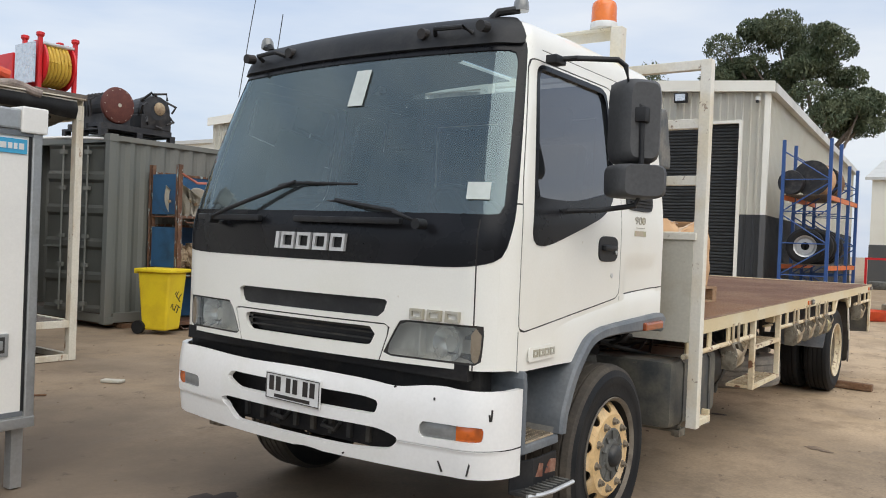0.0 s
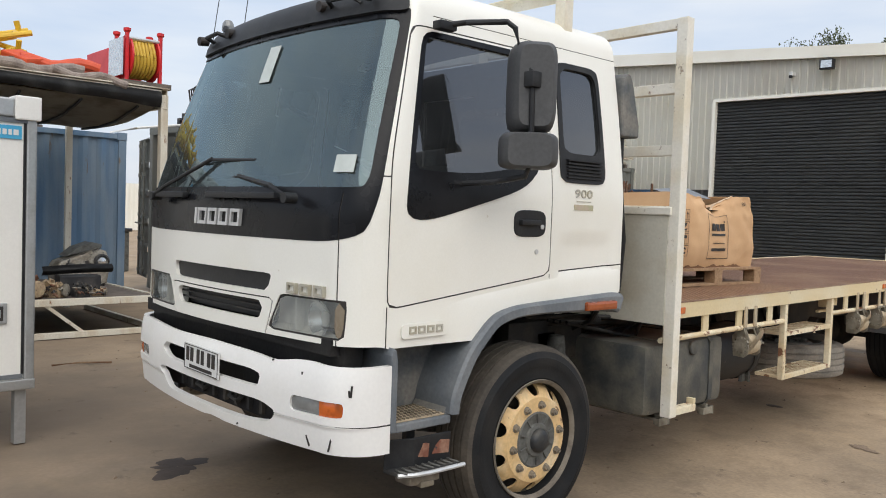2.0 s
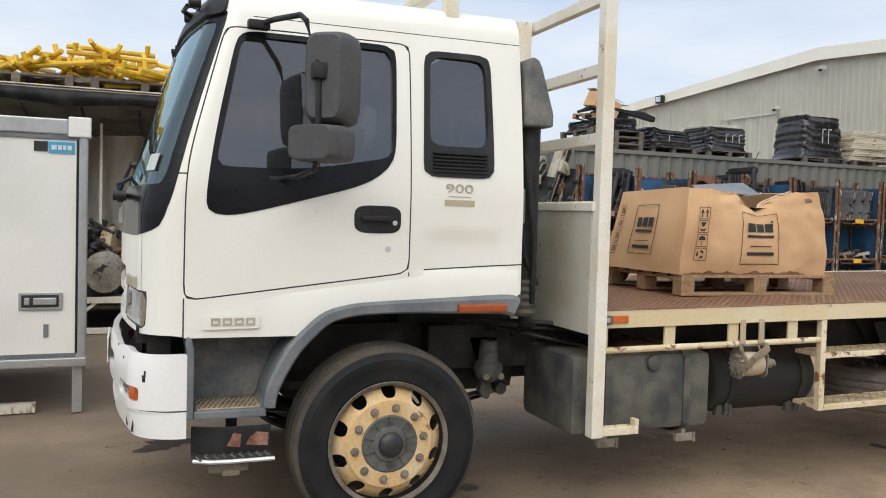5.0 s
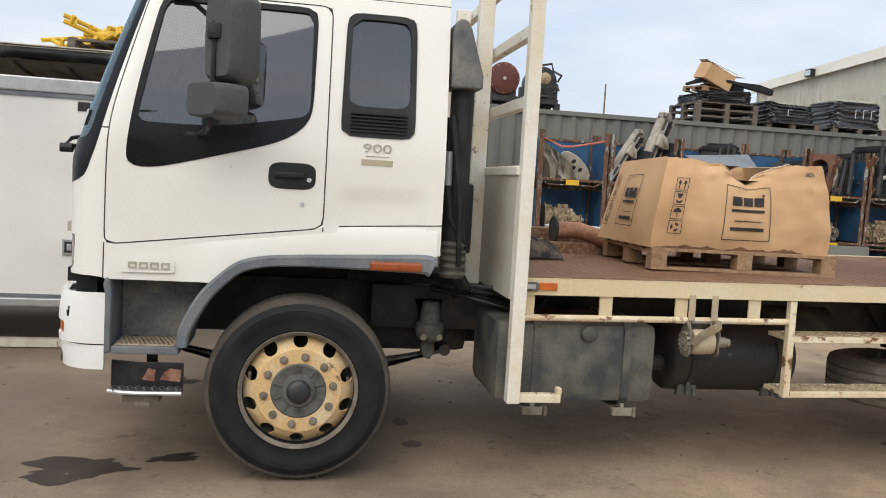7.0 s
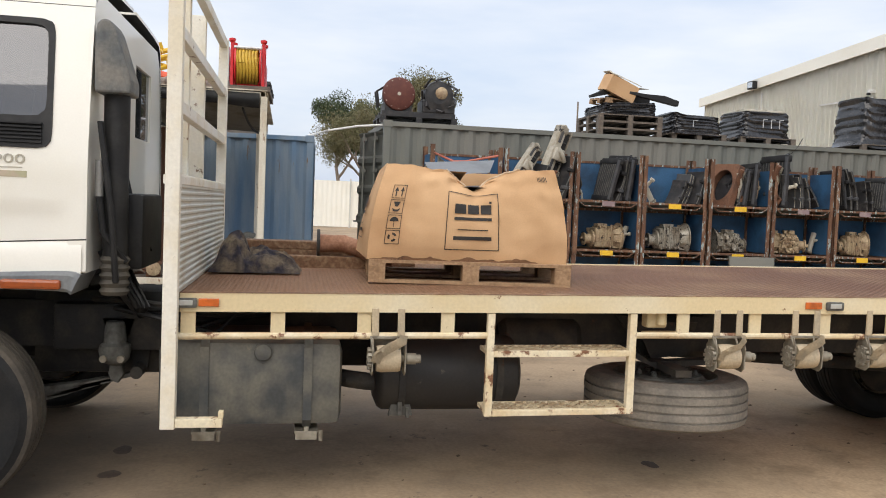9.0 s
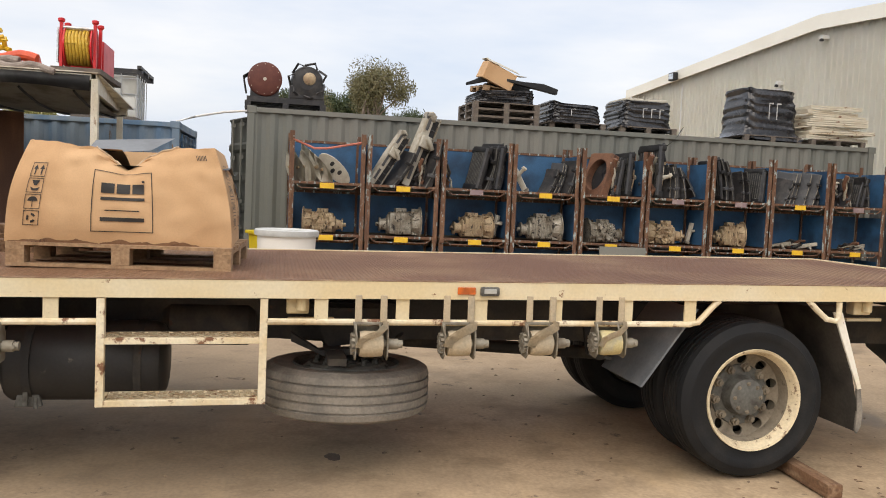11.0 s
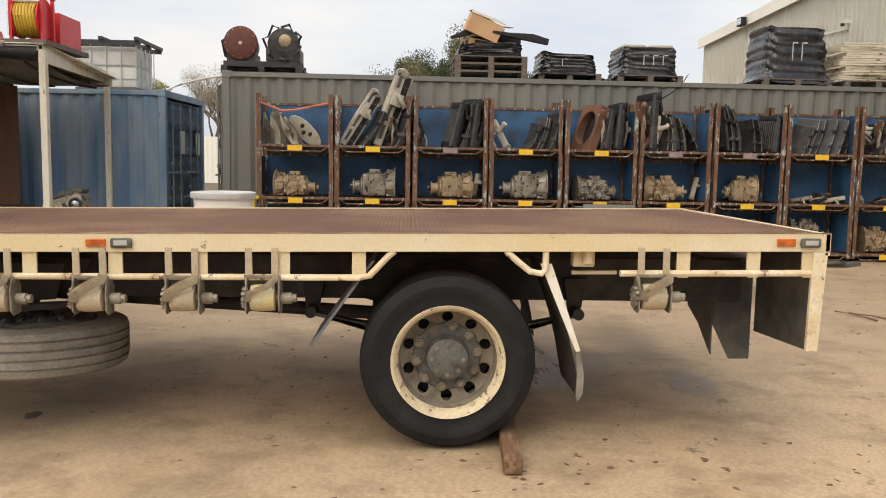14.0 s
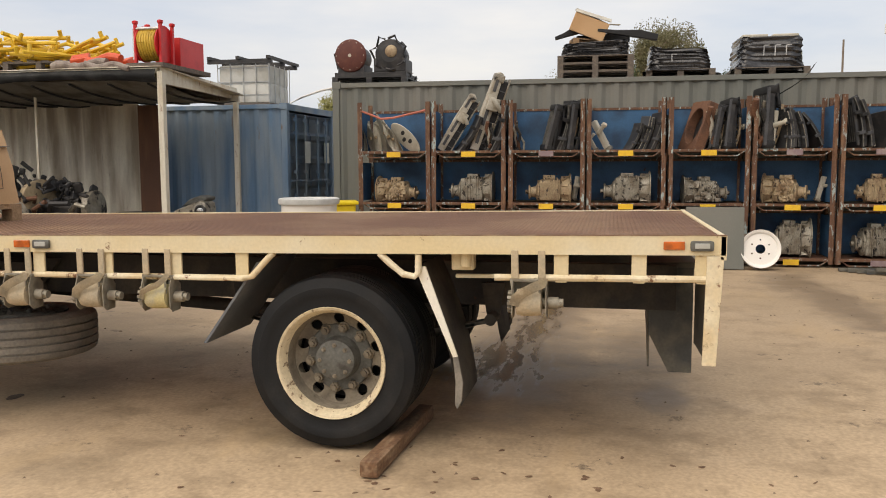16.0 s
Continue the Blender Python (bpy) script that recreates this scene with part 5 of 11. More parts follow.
for s in (1, -1):
    bm = bmesh.new()
    x = 0.04 + s * 0.43
    slab(bm, [(x, 0.72), (x, 0.98), (x - s * 0.08, 0.98), (x - s * 0.08, 0.972), (x - s * 0.008, 0.972), (x - s * 0.008, 0.728), (x - s * 0.08, 0.728), (x - s * 0.08, 0.72)], "y", -1.0, 8.30)
    part("chassis_rail", bm, M_steel, truck, "dark dusty steel chassis rail")
    for y0, y1, zc, nm in ((-0.75, 0.85, 0.50, 0), (5.65, 7.25, 0.56, 1)):
        bm = bmesh.new()
        for k in range(4):
            L = (y1 - y0) / 2 * (1 - 0.12 * k)
            ym = (y0 + y1) / 2
            pts = []
            for q in np.linspace(-1, 1, 13):
                pts.append((ym + q * L, zc + 0.10 * q * q - 0.026 * k))
            slab(bm, pts + [(a, b - 0.021) for a, b in pts[::-1]], "x", x + s * 0.10 - 0.04, x + s * 0.10 + 0.04)
        sp = part("leaf_spring", bm, M_hub, truck, "rusty leaf spring")
        for yy in (y0, y1):
            bm = bmesh.new()
            rod(bm, (x, yy, zc + 0.10), (x + s * 0.17, yy, zc + 0.10), 0.035)
            slab(bm, [(yy - 0.07, 0.86), (yy + 0.07, 0.86), (yy + 0.035, zc + 0.08), (yy - 0.035, zc + 0.08)], "x", x + s * 0.005, x + s * 0.04)
            part("spring_hanger", bm, M_steel, sp)
for y, z in ((0, 0.46), (RB, 0.484)):
    bm = bmesh.new()
    rod(bm, (-0.85, y, z), (0.93, y, z), 0.07 if y else 0.055, seg=16)
    ax = part("axle", bm, M_steel, truck, "dark axle beam", smooth=True)
    if y:
        bm = bmesh.new()
        lathe(bm, [(-0.22, 0.06), (-0.18, 0.14), (0, 0.21), (0.12, 0.2), (0.2, 0.12)], (0.04, y, z), "y", 24)
        part("differential", bm, M_steel, ax, smooth=True)
bm = bmesh.new()
rod(bm, (0.04, 0.6, 0.78), (0.04, 3.4, 0.70), 0.045)
rod(bm, (0.04, 3.45, 0.70), (0.04, 6.2, 0.54), 0.045)
rod(bm, (0.04, 3.3, 0.70), (0.04, 3.5, 0.70), 0.075)
part("drive_shaft", bm, M_steel, truck, smooth=True)
M_oily = surface("oily_black_steel", (0.016, 0.016, 0.016), 0.6, second=(0.045, 0.038, 0.030), amount=0.6, scale=7, grain=0.2, bump=0.3)
bm = bmesh.new()
bx(bm, -0.28, 0.36, -0.75, 0.55, 0.62, 1.12, 0.08)
part("engine", bm, M_oily, truck, "dark oily engine", smooth=True)
part("transmission", box_bm(-0.14, 0.26, 0.56, 1.75, 0.57, 0.95, 0.08), M_oily, truck, "dark oily transmission", smooth=True)
part("clutch_housing", box_bm(0.12, 0.46, 0.25, 1.02, 0.555, 1.05, 0.06), M_oily, truck, "dark oily clutch housing", smooth=True)
for k in range(5):
    bm = bmesh.new()
    pipe(bm, [(0.95 - 0.07 * k, 0.72 + 0.05 * k, 1.30), (0.97 - 0.06 * k, 0.80, 1.12 + 0.03 * k), (0.85, 0.86 + 0.02 * k, 1.0), (0.70, 0.88, 0.93)], 0.015, 7)
    part("cable", bm, M_blackplast, truck, "black cable behind the cab", smooth=True)
for k in range(4):
    bm = bmesh.new()
    pipe(bm, [(0.60 + 0.05 * k, 0.75, 0.98), (0.72 + 0.05 * k, 1.0 + 0.1 * k, 0.93 - 0.02 * k), (0.70 + 0.05 * k, 1.4, 0.92 + 0.015 * k), (0.58, 1.75, 0.97)], 0.012, 7)
    part("cable", bm, M_blackplast, truck, "black cable over the fuel tank", smooth=True)
bm = bmesh.new()
bx(bm, 0.47, 0.60, 0.40, 1.10, 0.72, 0.98, 0.02)
pipe(bm, [(0.55, 0.6, 1.0), (0.8, 0.9, 1.02), (0.86, 1.3, 0.99), (0.6, 1.7, 1.0)], 0.014)
pipe(bm, [(0.55, 0.7, 0.95), (0.75, 1.0, 0.97), (0.8, 1.4, 0.95), (0.6, 1.8, 0.98)], 0.014)
part("cab_mount", bm, M_oily, truck, "dark rear cab mount with cables", smooth=True)
bm = bmesh.new()
lathe(bm, [(0.0, 0.0), (0.0, 0.030), (0.012, 0.055), (0.035, 0.075), (0.075, 0.085), (0.11, 0.082), (0.125, 0.060), (0.20, 0.055), (0.24, 0.048), (0.245, 0.0)], (0.68, 0.745, 0.655), "z", 24)
dryer = part("air_dryer", bm, M_hub, truck, "dusty cast air dryer on the chassis", smooth=True)
bm = bmesh.new()
for q in (0.70, 0.79):
    rod(bm, (0.735, q, 0.70), (0.765, q, 0.70), 0.020, seg=10)
part("valve_cap", bm, M_winch, dryer)
bm = bmesh.new()
slab(bm, [(0.66, 0.90), (0.83, 0.90), (0.80, 0.80), (0.69, 0.80)], "x", 0.585, 0.60)
part("bracket", bm, M_steel, dryer)
bm = bmesh.new()
slab(bm, [(0.715, 0.66), (0.775, 0.66), (0.79, 0.60), (0.76, 0.545), (0.72, 0.56), (0.705, 0.60)], "x", 0.60, 0.66)
part("shackle", bm, M_hub, truck, "dusty spring shackle", bevel=0.008)
bm = bmesh.new()
lathe(bm, [(0, 0.0), (0.01, 0.10), (0.04, 0.125), (0.42, 0.125), (0.45, 0.10), (0.46, 0)], (0.36, 1.86, 0.72), "y", 24)
part("air_tank", bm, M_oilblack, truck, "black air tank beside the chassis", smooth=True)

# fuel tank with straps, cap and brackets
tank = part("fuel_tank", box_bm(0.52, 1.13, 1.04, 1.968, 0.425, 0.87, 0.06), M_tank, truck, "dusty dark painted steel fuel tank", smooth=True)
for y in (1.27, 1.79):
    bm = bmesh.new()
    for pts in ([(0.5, 0.878), (1.10, 0.878), (1.138, 0.84), (1.138, 0.46), (1.10, 0.417), (0.5, 0.417)],):
        inner = [(0.5, 0.871), (1.097, 0.871), (1.131, 0.837), (1.131, 0.463), (1.097, 0.424), (0.5, 0.424)]
        slab(bm, pts + inner[::-1], "y", y - 0.022, y + 0.022)
    st = part("tank_strap", bm, M_tank, tank)
    bm = bmesh.new()
    bx(bm, 0.5, 1.12, y - 0.06, y + 0.06, 0.385, 0.40)
    bx(bm, 1.06, 1.12, y - 0.012, y + 0.012, 0.35, 0.42)
    bx(bm, 1.10, 1.13, y - 0.055, y + 0.055, 0.355, 0.40)
    rod(bm, (1.115, y + 0.075, 0.345), (1.115, y + 0.075, 0.40), 0.011, seg=8)
    part("strap_bolt", bm, M_winch, st)
bm = bmesh.new()
lathe(bm, [(0, 0.045), (0.02, 0.045), (0.025, 0.04), (0.03, 0.0)], (1.125, 1.56, 0.815), "x", 20)
part("filler_cap", bm, M_tank, tank, smooth=True)
bm = bmesh.new()
lathe(bm, [(0, 0.0), (0.01, 0.15), (0.035, 0.205), (0.06, 0.222), (0.79, 0.222), (0.83, 0.205), (0.855, 0.16), (0.86, 0)], (0.68, 2.16, 0.628), "y", 40)
air = part("exhaust_drum", bm, M_drum, truck, "black cylindrical exhaust drum with dusty ends", smooth=True)
for y in (2.30, 2.86):
    bm = bmesh.new()
    lathe(bm, [(0, 0.222), (0, 0.230), (0.04, 0.230), (0.04, 0.222)], (0.68, y, 0.628), "y", 40)
    part("band", bm, M_steel, air, smooth=True)
    bm = bmesh.new()
    slab(bm, [(y - 0.05, 0.40), (y + 0.09, 0.40), (y + 0.055, 0.55), (y - 0.015, 0.55)], "x", 0.80, 0.83)
    bx(bm, 0.83, 0.86, y, y + 0.025, 0.41, 0.58)
    rod(bm, (0.83, y + 0.06, 0.39), (0.83, y + 0.06, 0.45), 0.012, seg=8)
    part("clamp", bm, M_hub, air, "dusty steel clamp", bevel=0.003)
bm = bmesh.new()
pipe(bm, [(0.70, 1.95, 0.60), (0.78, 2.03, 0.60), (0.79, 2.12, 0.59), (0.74, 2.22, 0.57)], 0.05, 12)
part("outlet_pipe", bm, M_steel, truck, smooth=True)
# added dark drum shape that merges with the shadow under the deck
bm = bmesh.new()
lathe(bm, [(0, 0.0), (0.01, 0.10), (0.05, 0.13), (0.5, 0.13), (0.54, 0.10), (0.55, 0)], (0.42, 2.95, 0.80), "y", 24)
part("muffler", bm, M_steel, truck, "dark drum-shaped filler in the shadow under the deck", smooth=True)
bm = bmesh.new()
bx(bm, 0.45, 1.0, 3.9, 4.0, 0.66, 0.70)
slab(bm, [(3.72, 0.95), (4.35, 0.95), (4.2, 0.74), (3.9, 0.70)], "x", 0.49, 0.52)
slab(bm, [(3.70, 0.80), (3.86, 0.70), (4.26, 0.72), (4.36, 0.80), (4.36, 0.76), (4.24, 0.685), (3.90, 0.66), (3.70, 0.75)], "x", 0.66, 0.74)
slab(bm, [(3.80, 0.93), (4.22, 0.93), (4.16, 0.72), (3.92, 0.70)], "x", 0.60, 0.612)
part("spare_carrier", bm, M_steel, truck, "black spare wheel carrier")

# the tray
M_rustedge = surface("rusty_edge", (0.20, 0.11, 0.065), 0.8, second=(0.36, 0.25, 0.15), scale=7, grain=0.15, bump=0.2)
TX0, TX1, TY0, TY1 = -1.22, 1.19, 1.10, 8.475
bm = bmesh.new()
sheet(bm, lambda u, v: (TX0 + 0.02 + (TX1 - TX0 - 0.045) * u, TY0 + (TY1 - TY0 - 0.02) * v, 1.112 + 0.004 * math.sin(v * 23) * math.sin(u * 5)), 10, 60)
bmesh.ops.solidify(bm, geom=bm.faces[:], thickness=0.008)
part("deck", lift(bm), M_chequer, truck, "rust-brown chequer plate deck")
for x, w in ((TX1, 1), (TX0, -1)):
    bm = bmesh.new()
    for a, b in zip(np.linspace(TY0 + 0.05, TY1, 13), np.linspace(TY0 + 0.05, TY1, 13)[1:]):
        slab(bm, [(x, 1.118), (x - w * 0.045, 1.118), (x - w * 0.045, 1.110), (x - w * 0.007, 1.110), (x - w * 0.007, 1.034), (x - w * 0.05, 1.034), (x - w * 0.05, 1.024), (x, 1.024)], "y", a, b)
    bmesh.ops.remove_doubles(bm, verts=bm.verts[:], dist=0.0005)
    part("side_rail", lift(bm), M_cream, truck, "cream painted steel tray side rail")
for a, b in zip(np.linspace(TY0 + 0.05, TY1, 9), np.linspace(TY0 + 0.05, TY1, 9)[1:]):
    part("edge_strip", lift(box_bm(TX1 - 0.03, TX1 + 0.002, a, b, 1.1185, 1.1225)), M_rustedge, truck, "rusty deck edge")
part("rear_rail", lift(box_bm(TX0, TX1, TY1 - 0.03, TY1, 1.0, 1.119, 0.004)), M_cream, truck)
for k, y in enumerate(np.arange(1.5, 8.4, 0.42)):
    part("cross_member", lift(box_bm(TX0 + 0.02, TX1 - 0.02, y - 0.02, y + 0.02, 1.035, 1.096)), M_steel, truck)
for s in (1, -1):
    part("tray_runner", lift(box_bm(0.04 + s * 0.43 - 0.04, 0.04 + s * 0.43 + 0.04, 1.1, 8.3, 0.965, 1.034)), M_steel, truck)

# tie rail with its tabs, broken at the steps and over the wheel
for side, xr in ((1, TX1 - 0.02), (-1, TX0 + 0.02)):
    runs = [[(1.12, 0.90), (2.735, 0.90)],
            [(3.56, 0.90), (5.97, 0.885), (6.02, 0.895), (6.12, 1.0), (6.15, 1.025)],
            [(6.74, 1.025), (6.80, 0.97), (6.87, 0.915), (6.93, 0.905), (6.95, 0.93), (6.95, 1.02)],
            [(7.35, 0.905), (8.42, 0.905)]]
    for r in runs:
        bm = bmesh.new()
        pipe(bm, [(xr, y, z) for y, z in r], 0.018, 10)
        part("tie_rail", lift(bm), M_creamrust, truck, "worn white tubular tie rail", smooth=True)
    tabs = [1.19, 1.63, 2.07, 2.51, 3.84, 4.275, 4.71, 5.145, 5.57, 5.965, 7.687, 8.067, 8.367]
    me = None
    for y in tabs:
        if me is None:
            bm = bmesh.new()
            slab(bm, [(-0.036, 0.13), (0.036, 0.13), (0.036, 0.0), (0.026, -0.018), (-0.026, -0.018), (-0.036, 0.0)], "x", -0.006, 0.006)
            tab = part("rail_tab", bm, M_cream, truck, "cream steel tab", local=True)
            me = tab.data
        else:
            tab = new("rail_tab", me)
            tab.parent = truck
        tab.matrix_parent_inverse = world_of(truck).inverted()
        tab.matrix_basis = Matrix.Translation((xr, y, 0.90 + tray_z(y)))
for y0, flip in ((1.21, 1), (4.62, -1), (8.23, -1)):
    d = 0.10 * flip
    part("marker_lamp", lift(box_bm(TX1, TX1 + 0.012, y0 + d * 0.8 - 0.05, y0 + d * 0.8 + 0.05, 1.052, 1.092, 0.004)), M_amber, truck, "orange reflector") if flip > 0 else part("marker_lamp", lift(box_bm(TX1, TX1 + 0.012, y0 - 0.05, y0 + 0.05, 1.052, 1.092, 0.004)), M_amber, truck, "orange reflector")
    yy = y0 - 0.03 if flip > 0 else y0 + 0.13
    lm = part("clear_lamp", lift(box_bm(TX1, TX1 + 0.022, yy - 0.055, yy + 0.055, 1.045, 1.095, 0.012)), M_hub, truck, "grey marker lamp", smooth=True)
    part("lens", lift(box_bm(TX1 + 0.02, TX1 + 0.026, yy - 0.035, yy + 0.035, 1.058, 1.085, 0.004)), M_lens, lm)

# steps hung from the tray
steps = None
for y in (2.745, 3.545):
    ob = part("step_hanger", lift(box_bm(TX1 - 0.045, TX1 - 0.002, y - 0.02, y + 0.02, 0.465, 1.02, 0.004)), M_creamrust, truck, "worn cream steel step hanger")
    steps = steps or ob
    for z in (0.465, 0.785):
        part("side_bar", lift(box_bm(TX1 - 0.22, TX1 - 0.045, y - 0.010, y + 0.010, z + 0.005, z + 0.028)), M_creamrust, ob)
for z in (0.465, 0.785):
    bar_ = part("step_bar", lift(box_bm(TX1 - 0.035, TX1 - 0.003, 2.765, 3.525, z, z + 0.032, 0.003)), M_creamrust, truck, "worn cream step edge")
    part("step_bar", lift(box_bm(TX1 - 0.22, TX1 - 0.20, 2.757, 3.533, z + 0.004, z + 0.03, 0.003)), M_creamrust, truck)
    # expanded metal: two sets of crossing strands
    for q in range(-2, 13):
        for lean in (0.16, -0.16):
            y0 = 2.765 + 0.062 * q + (0.0 if lean > 0 else 0.16)
            y1 = y0 + lean
            pa, pb = max(2.766, min(3.524, y0)), max(2.766, min(3.524, y1))
            if abs(pa - pb) < 0.01:
                continue
            fa, fb = (pa - y0) / lean, (pb - y0) / lean
            bm = bmesh.new()
            xa, xb = TX1 - 0.20 + 0.165 * fa, TX1 - 0.20 + 0.165 * fb
            slab(bm, [(xa, pa - 0.004), (xb, pb - 0.004), (xb, pb + 0.004), (xa, pa + 0.004)], "z", z + 0.020, z + 0.031)
            part("tread_strand", lift(bm), M_treadcream, bar_)


def winch(y, strap_mat, turn):
    """A strap winch that hangs from the tie rail, with its spool of webbing."""
    z = 0.80 + tray_z(y)
    x = TX1 - 0.015
    bm = bmesh.new()
    for q in (-0.085, 0.085):
        slab(bm, [(z - 0.10, x - 0.06), (z + 0.04, x - 0.07), (z + 0.09, x - 0.02), (z + 0.09, x + 0.03), (z + 0.03, x + 0.055), (z - 0.08, x + 0.05), (z - 0.105, x + 0.02)], "y", y + q - 0.004, y + q + 0.004, m=Matrix(((0, 0, 1, 0), (0, 1, 0, 0), (1, 0, 0, 0), (0, 0, 0, 1))))
    bx(bm, x - 0.05, x - 0.042, y - 0.09, y + 0.09, z - 0.06, z + 0.09)
    bx(bm, x - 0.03, x + 0.02, y - 0.09, y + 0.09, z + 0.085, z + 0.10)
    wn_ = part("strap_winch", bm, M_winch, truck, "dusty steel strap winch with rolled webbing", bevel=0.003)
    bm = bmesh.new()
    rod(bm, (x, y - 0.11, z - 0.02), (x, y + 0.17, z - 0.02), 0.022)
    lathe(bm, [(0, 0.03), (0.05, 0.03)], (x, y + 0.095, z - 0.02), "y", 12)
    rod(bm, (x - 0.04, y + 0.15, z - 0.02), (x + 0.04, y + 0.15, z - 0.02), 0.008)
    for k in range(12):
        a = 2 * math.pi * k / 12
        bx(bm, -0.008, 0.008, 0, 0.018, 0.04, 0.058, m=Matrix.Translation((x, y - 0.108, z - 0.02)) @ Matrix.Rotation(a, 4, "Y"))
    lathe(bm, [(0, 0.045), (0.012, 0.045)], (x, y - 0.105, z - 0.02), "y", 18)
    part("shaft", bm, M_winch, wn_, smooth=True)
    bm = bmesh.new()
    lathe(bm, [(0, 0.03), (0.002, 0.066), (0.03, 0.071), (0.08, 0.07), (0.125, 0.066), (0.13, 0.03)], (x, y - 0.065, z - 0.02), "y", 24)
    part("strap_roll", bm, strap_mat, wn_, smooth=True)
    # the loose end hangs from a hook, folds over and lies across the roll
    ends = [(0.050, 0.070, 0.110), (0.080, 0.066, 0.085), (0.096, 0.030, 0.060 + 0.008 * turn), (0.098, -0.020, 0.038 + 0.004 * turn), (0.094, -0.062, 0.012), (0.078, -0.074, -0.030)]
    bm = bmesh.new()
    rows = []
    for k, (px, py, pz) in enumerate(ends):
        a, b = ends[max(0, k - 1)], ends[min(len(ends) - 1, k + 1)]
        d = Vector((0, b[1] - a[1], b[2] - a[2]))
        d = d.normalized() if d.length > 0 else Vector((0, 0, 1))
        w = Vector((0, -d.z, d.y)) * (0.021 + 0.004 * turn)
        c = Vector((x + px - 0.01, y + py, z + pz))
        rows.append((bm.verts.new(c - w), bm.verts.new(c + Vector((0.004, 0, 0))), bm.verts.new(c + w)))
    for a, b in zip(rows, rows[1:]):
        for k in range(2):
            bm.faces.new((a[k], a[k + 1], b[k + 1], b[k]))
    bmesh.ops.solidify(bm, geom=bm.faces[:], thickness=0.004)
    part("strap_tail", bm, strap_mat if turn > 0 else M_strap, wn_, smooth=True)
    # two hooks over the rail up to the coaming
    for q in (-0.075, 0.06):
        bm = bmesh.new()
        slab(bm, [(-0.018, 0.245), (0.018, 0.245), (0.021, 0.1), (-0.017, 0.1)], "x", x + 0.008, x + 0.022, m=Matrix.Translation((0, y + q, z)))
        part("hook_plate", bm, M_strap, wn_, "dusty webbing over the rail", bevel=0.004)
        bm = bmesh.new()
        pipe(bm, [(x + 0.012, y + q - 0.02, z + 0.10), (x + 0.03, y + q - 0.01, z + 0.05), (x + 0.045, y + q, z + 0.0)], 0.006, 6)
        part("hook_wire", bm, M_winch, wn_)
    return wn_


for y, mt, tn in ((2.20, M_strap, 1), (4.11, M_strap, -1), (4.59, M_strap, 1), (5.06, M_strap, 1), (5.47, M_strapy, -1), (7.53, M_strap, 1)):
    winch(y, mt, tn)
for y in (3.72, 7.17):
    bm = bmesh.new()
    bx(bm, 1.02, 1.10, y - 0.06, y + 0.06, 0.93, 1.03, 0.01)
    rod(bm, (1.11, y + 0.02, 0.95), (1.11, y + 0.02, 1.02), 0.03)
    bx(bm, 1.0, 1.03, y - 0.05, y + 0.2, 0.88, 0.90)
    part("lashing_box", lift(bm), M_cream, truck, bevel=0.004)

M_flap = surface("dusty_black_rubber", (0.06, 0.058, 0.054), 0.8, second=(0.15, 0.135, 0.115), amount=0.7, scale=3, grain=0.12, bump=0.1)
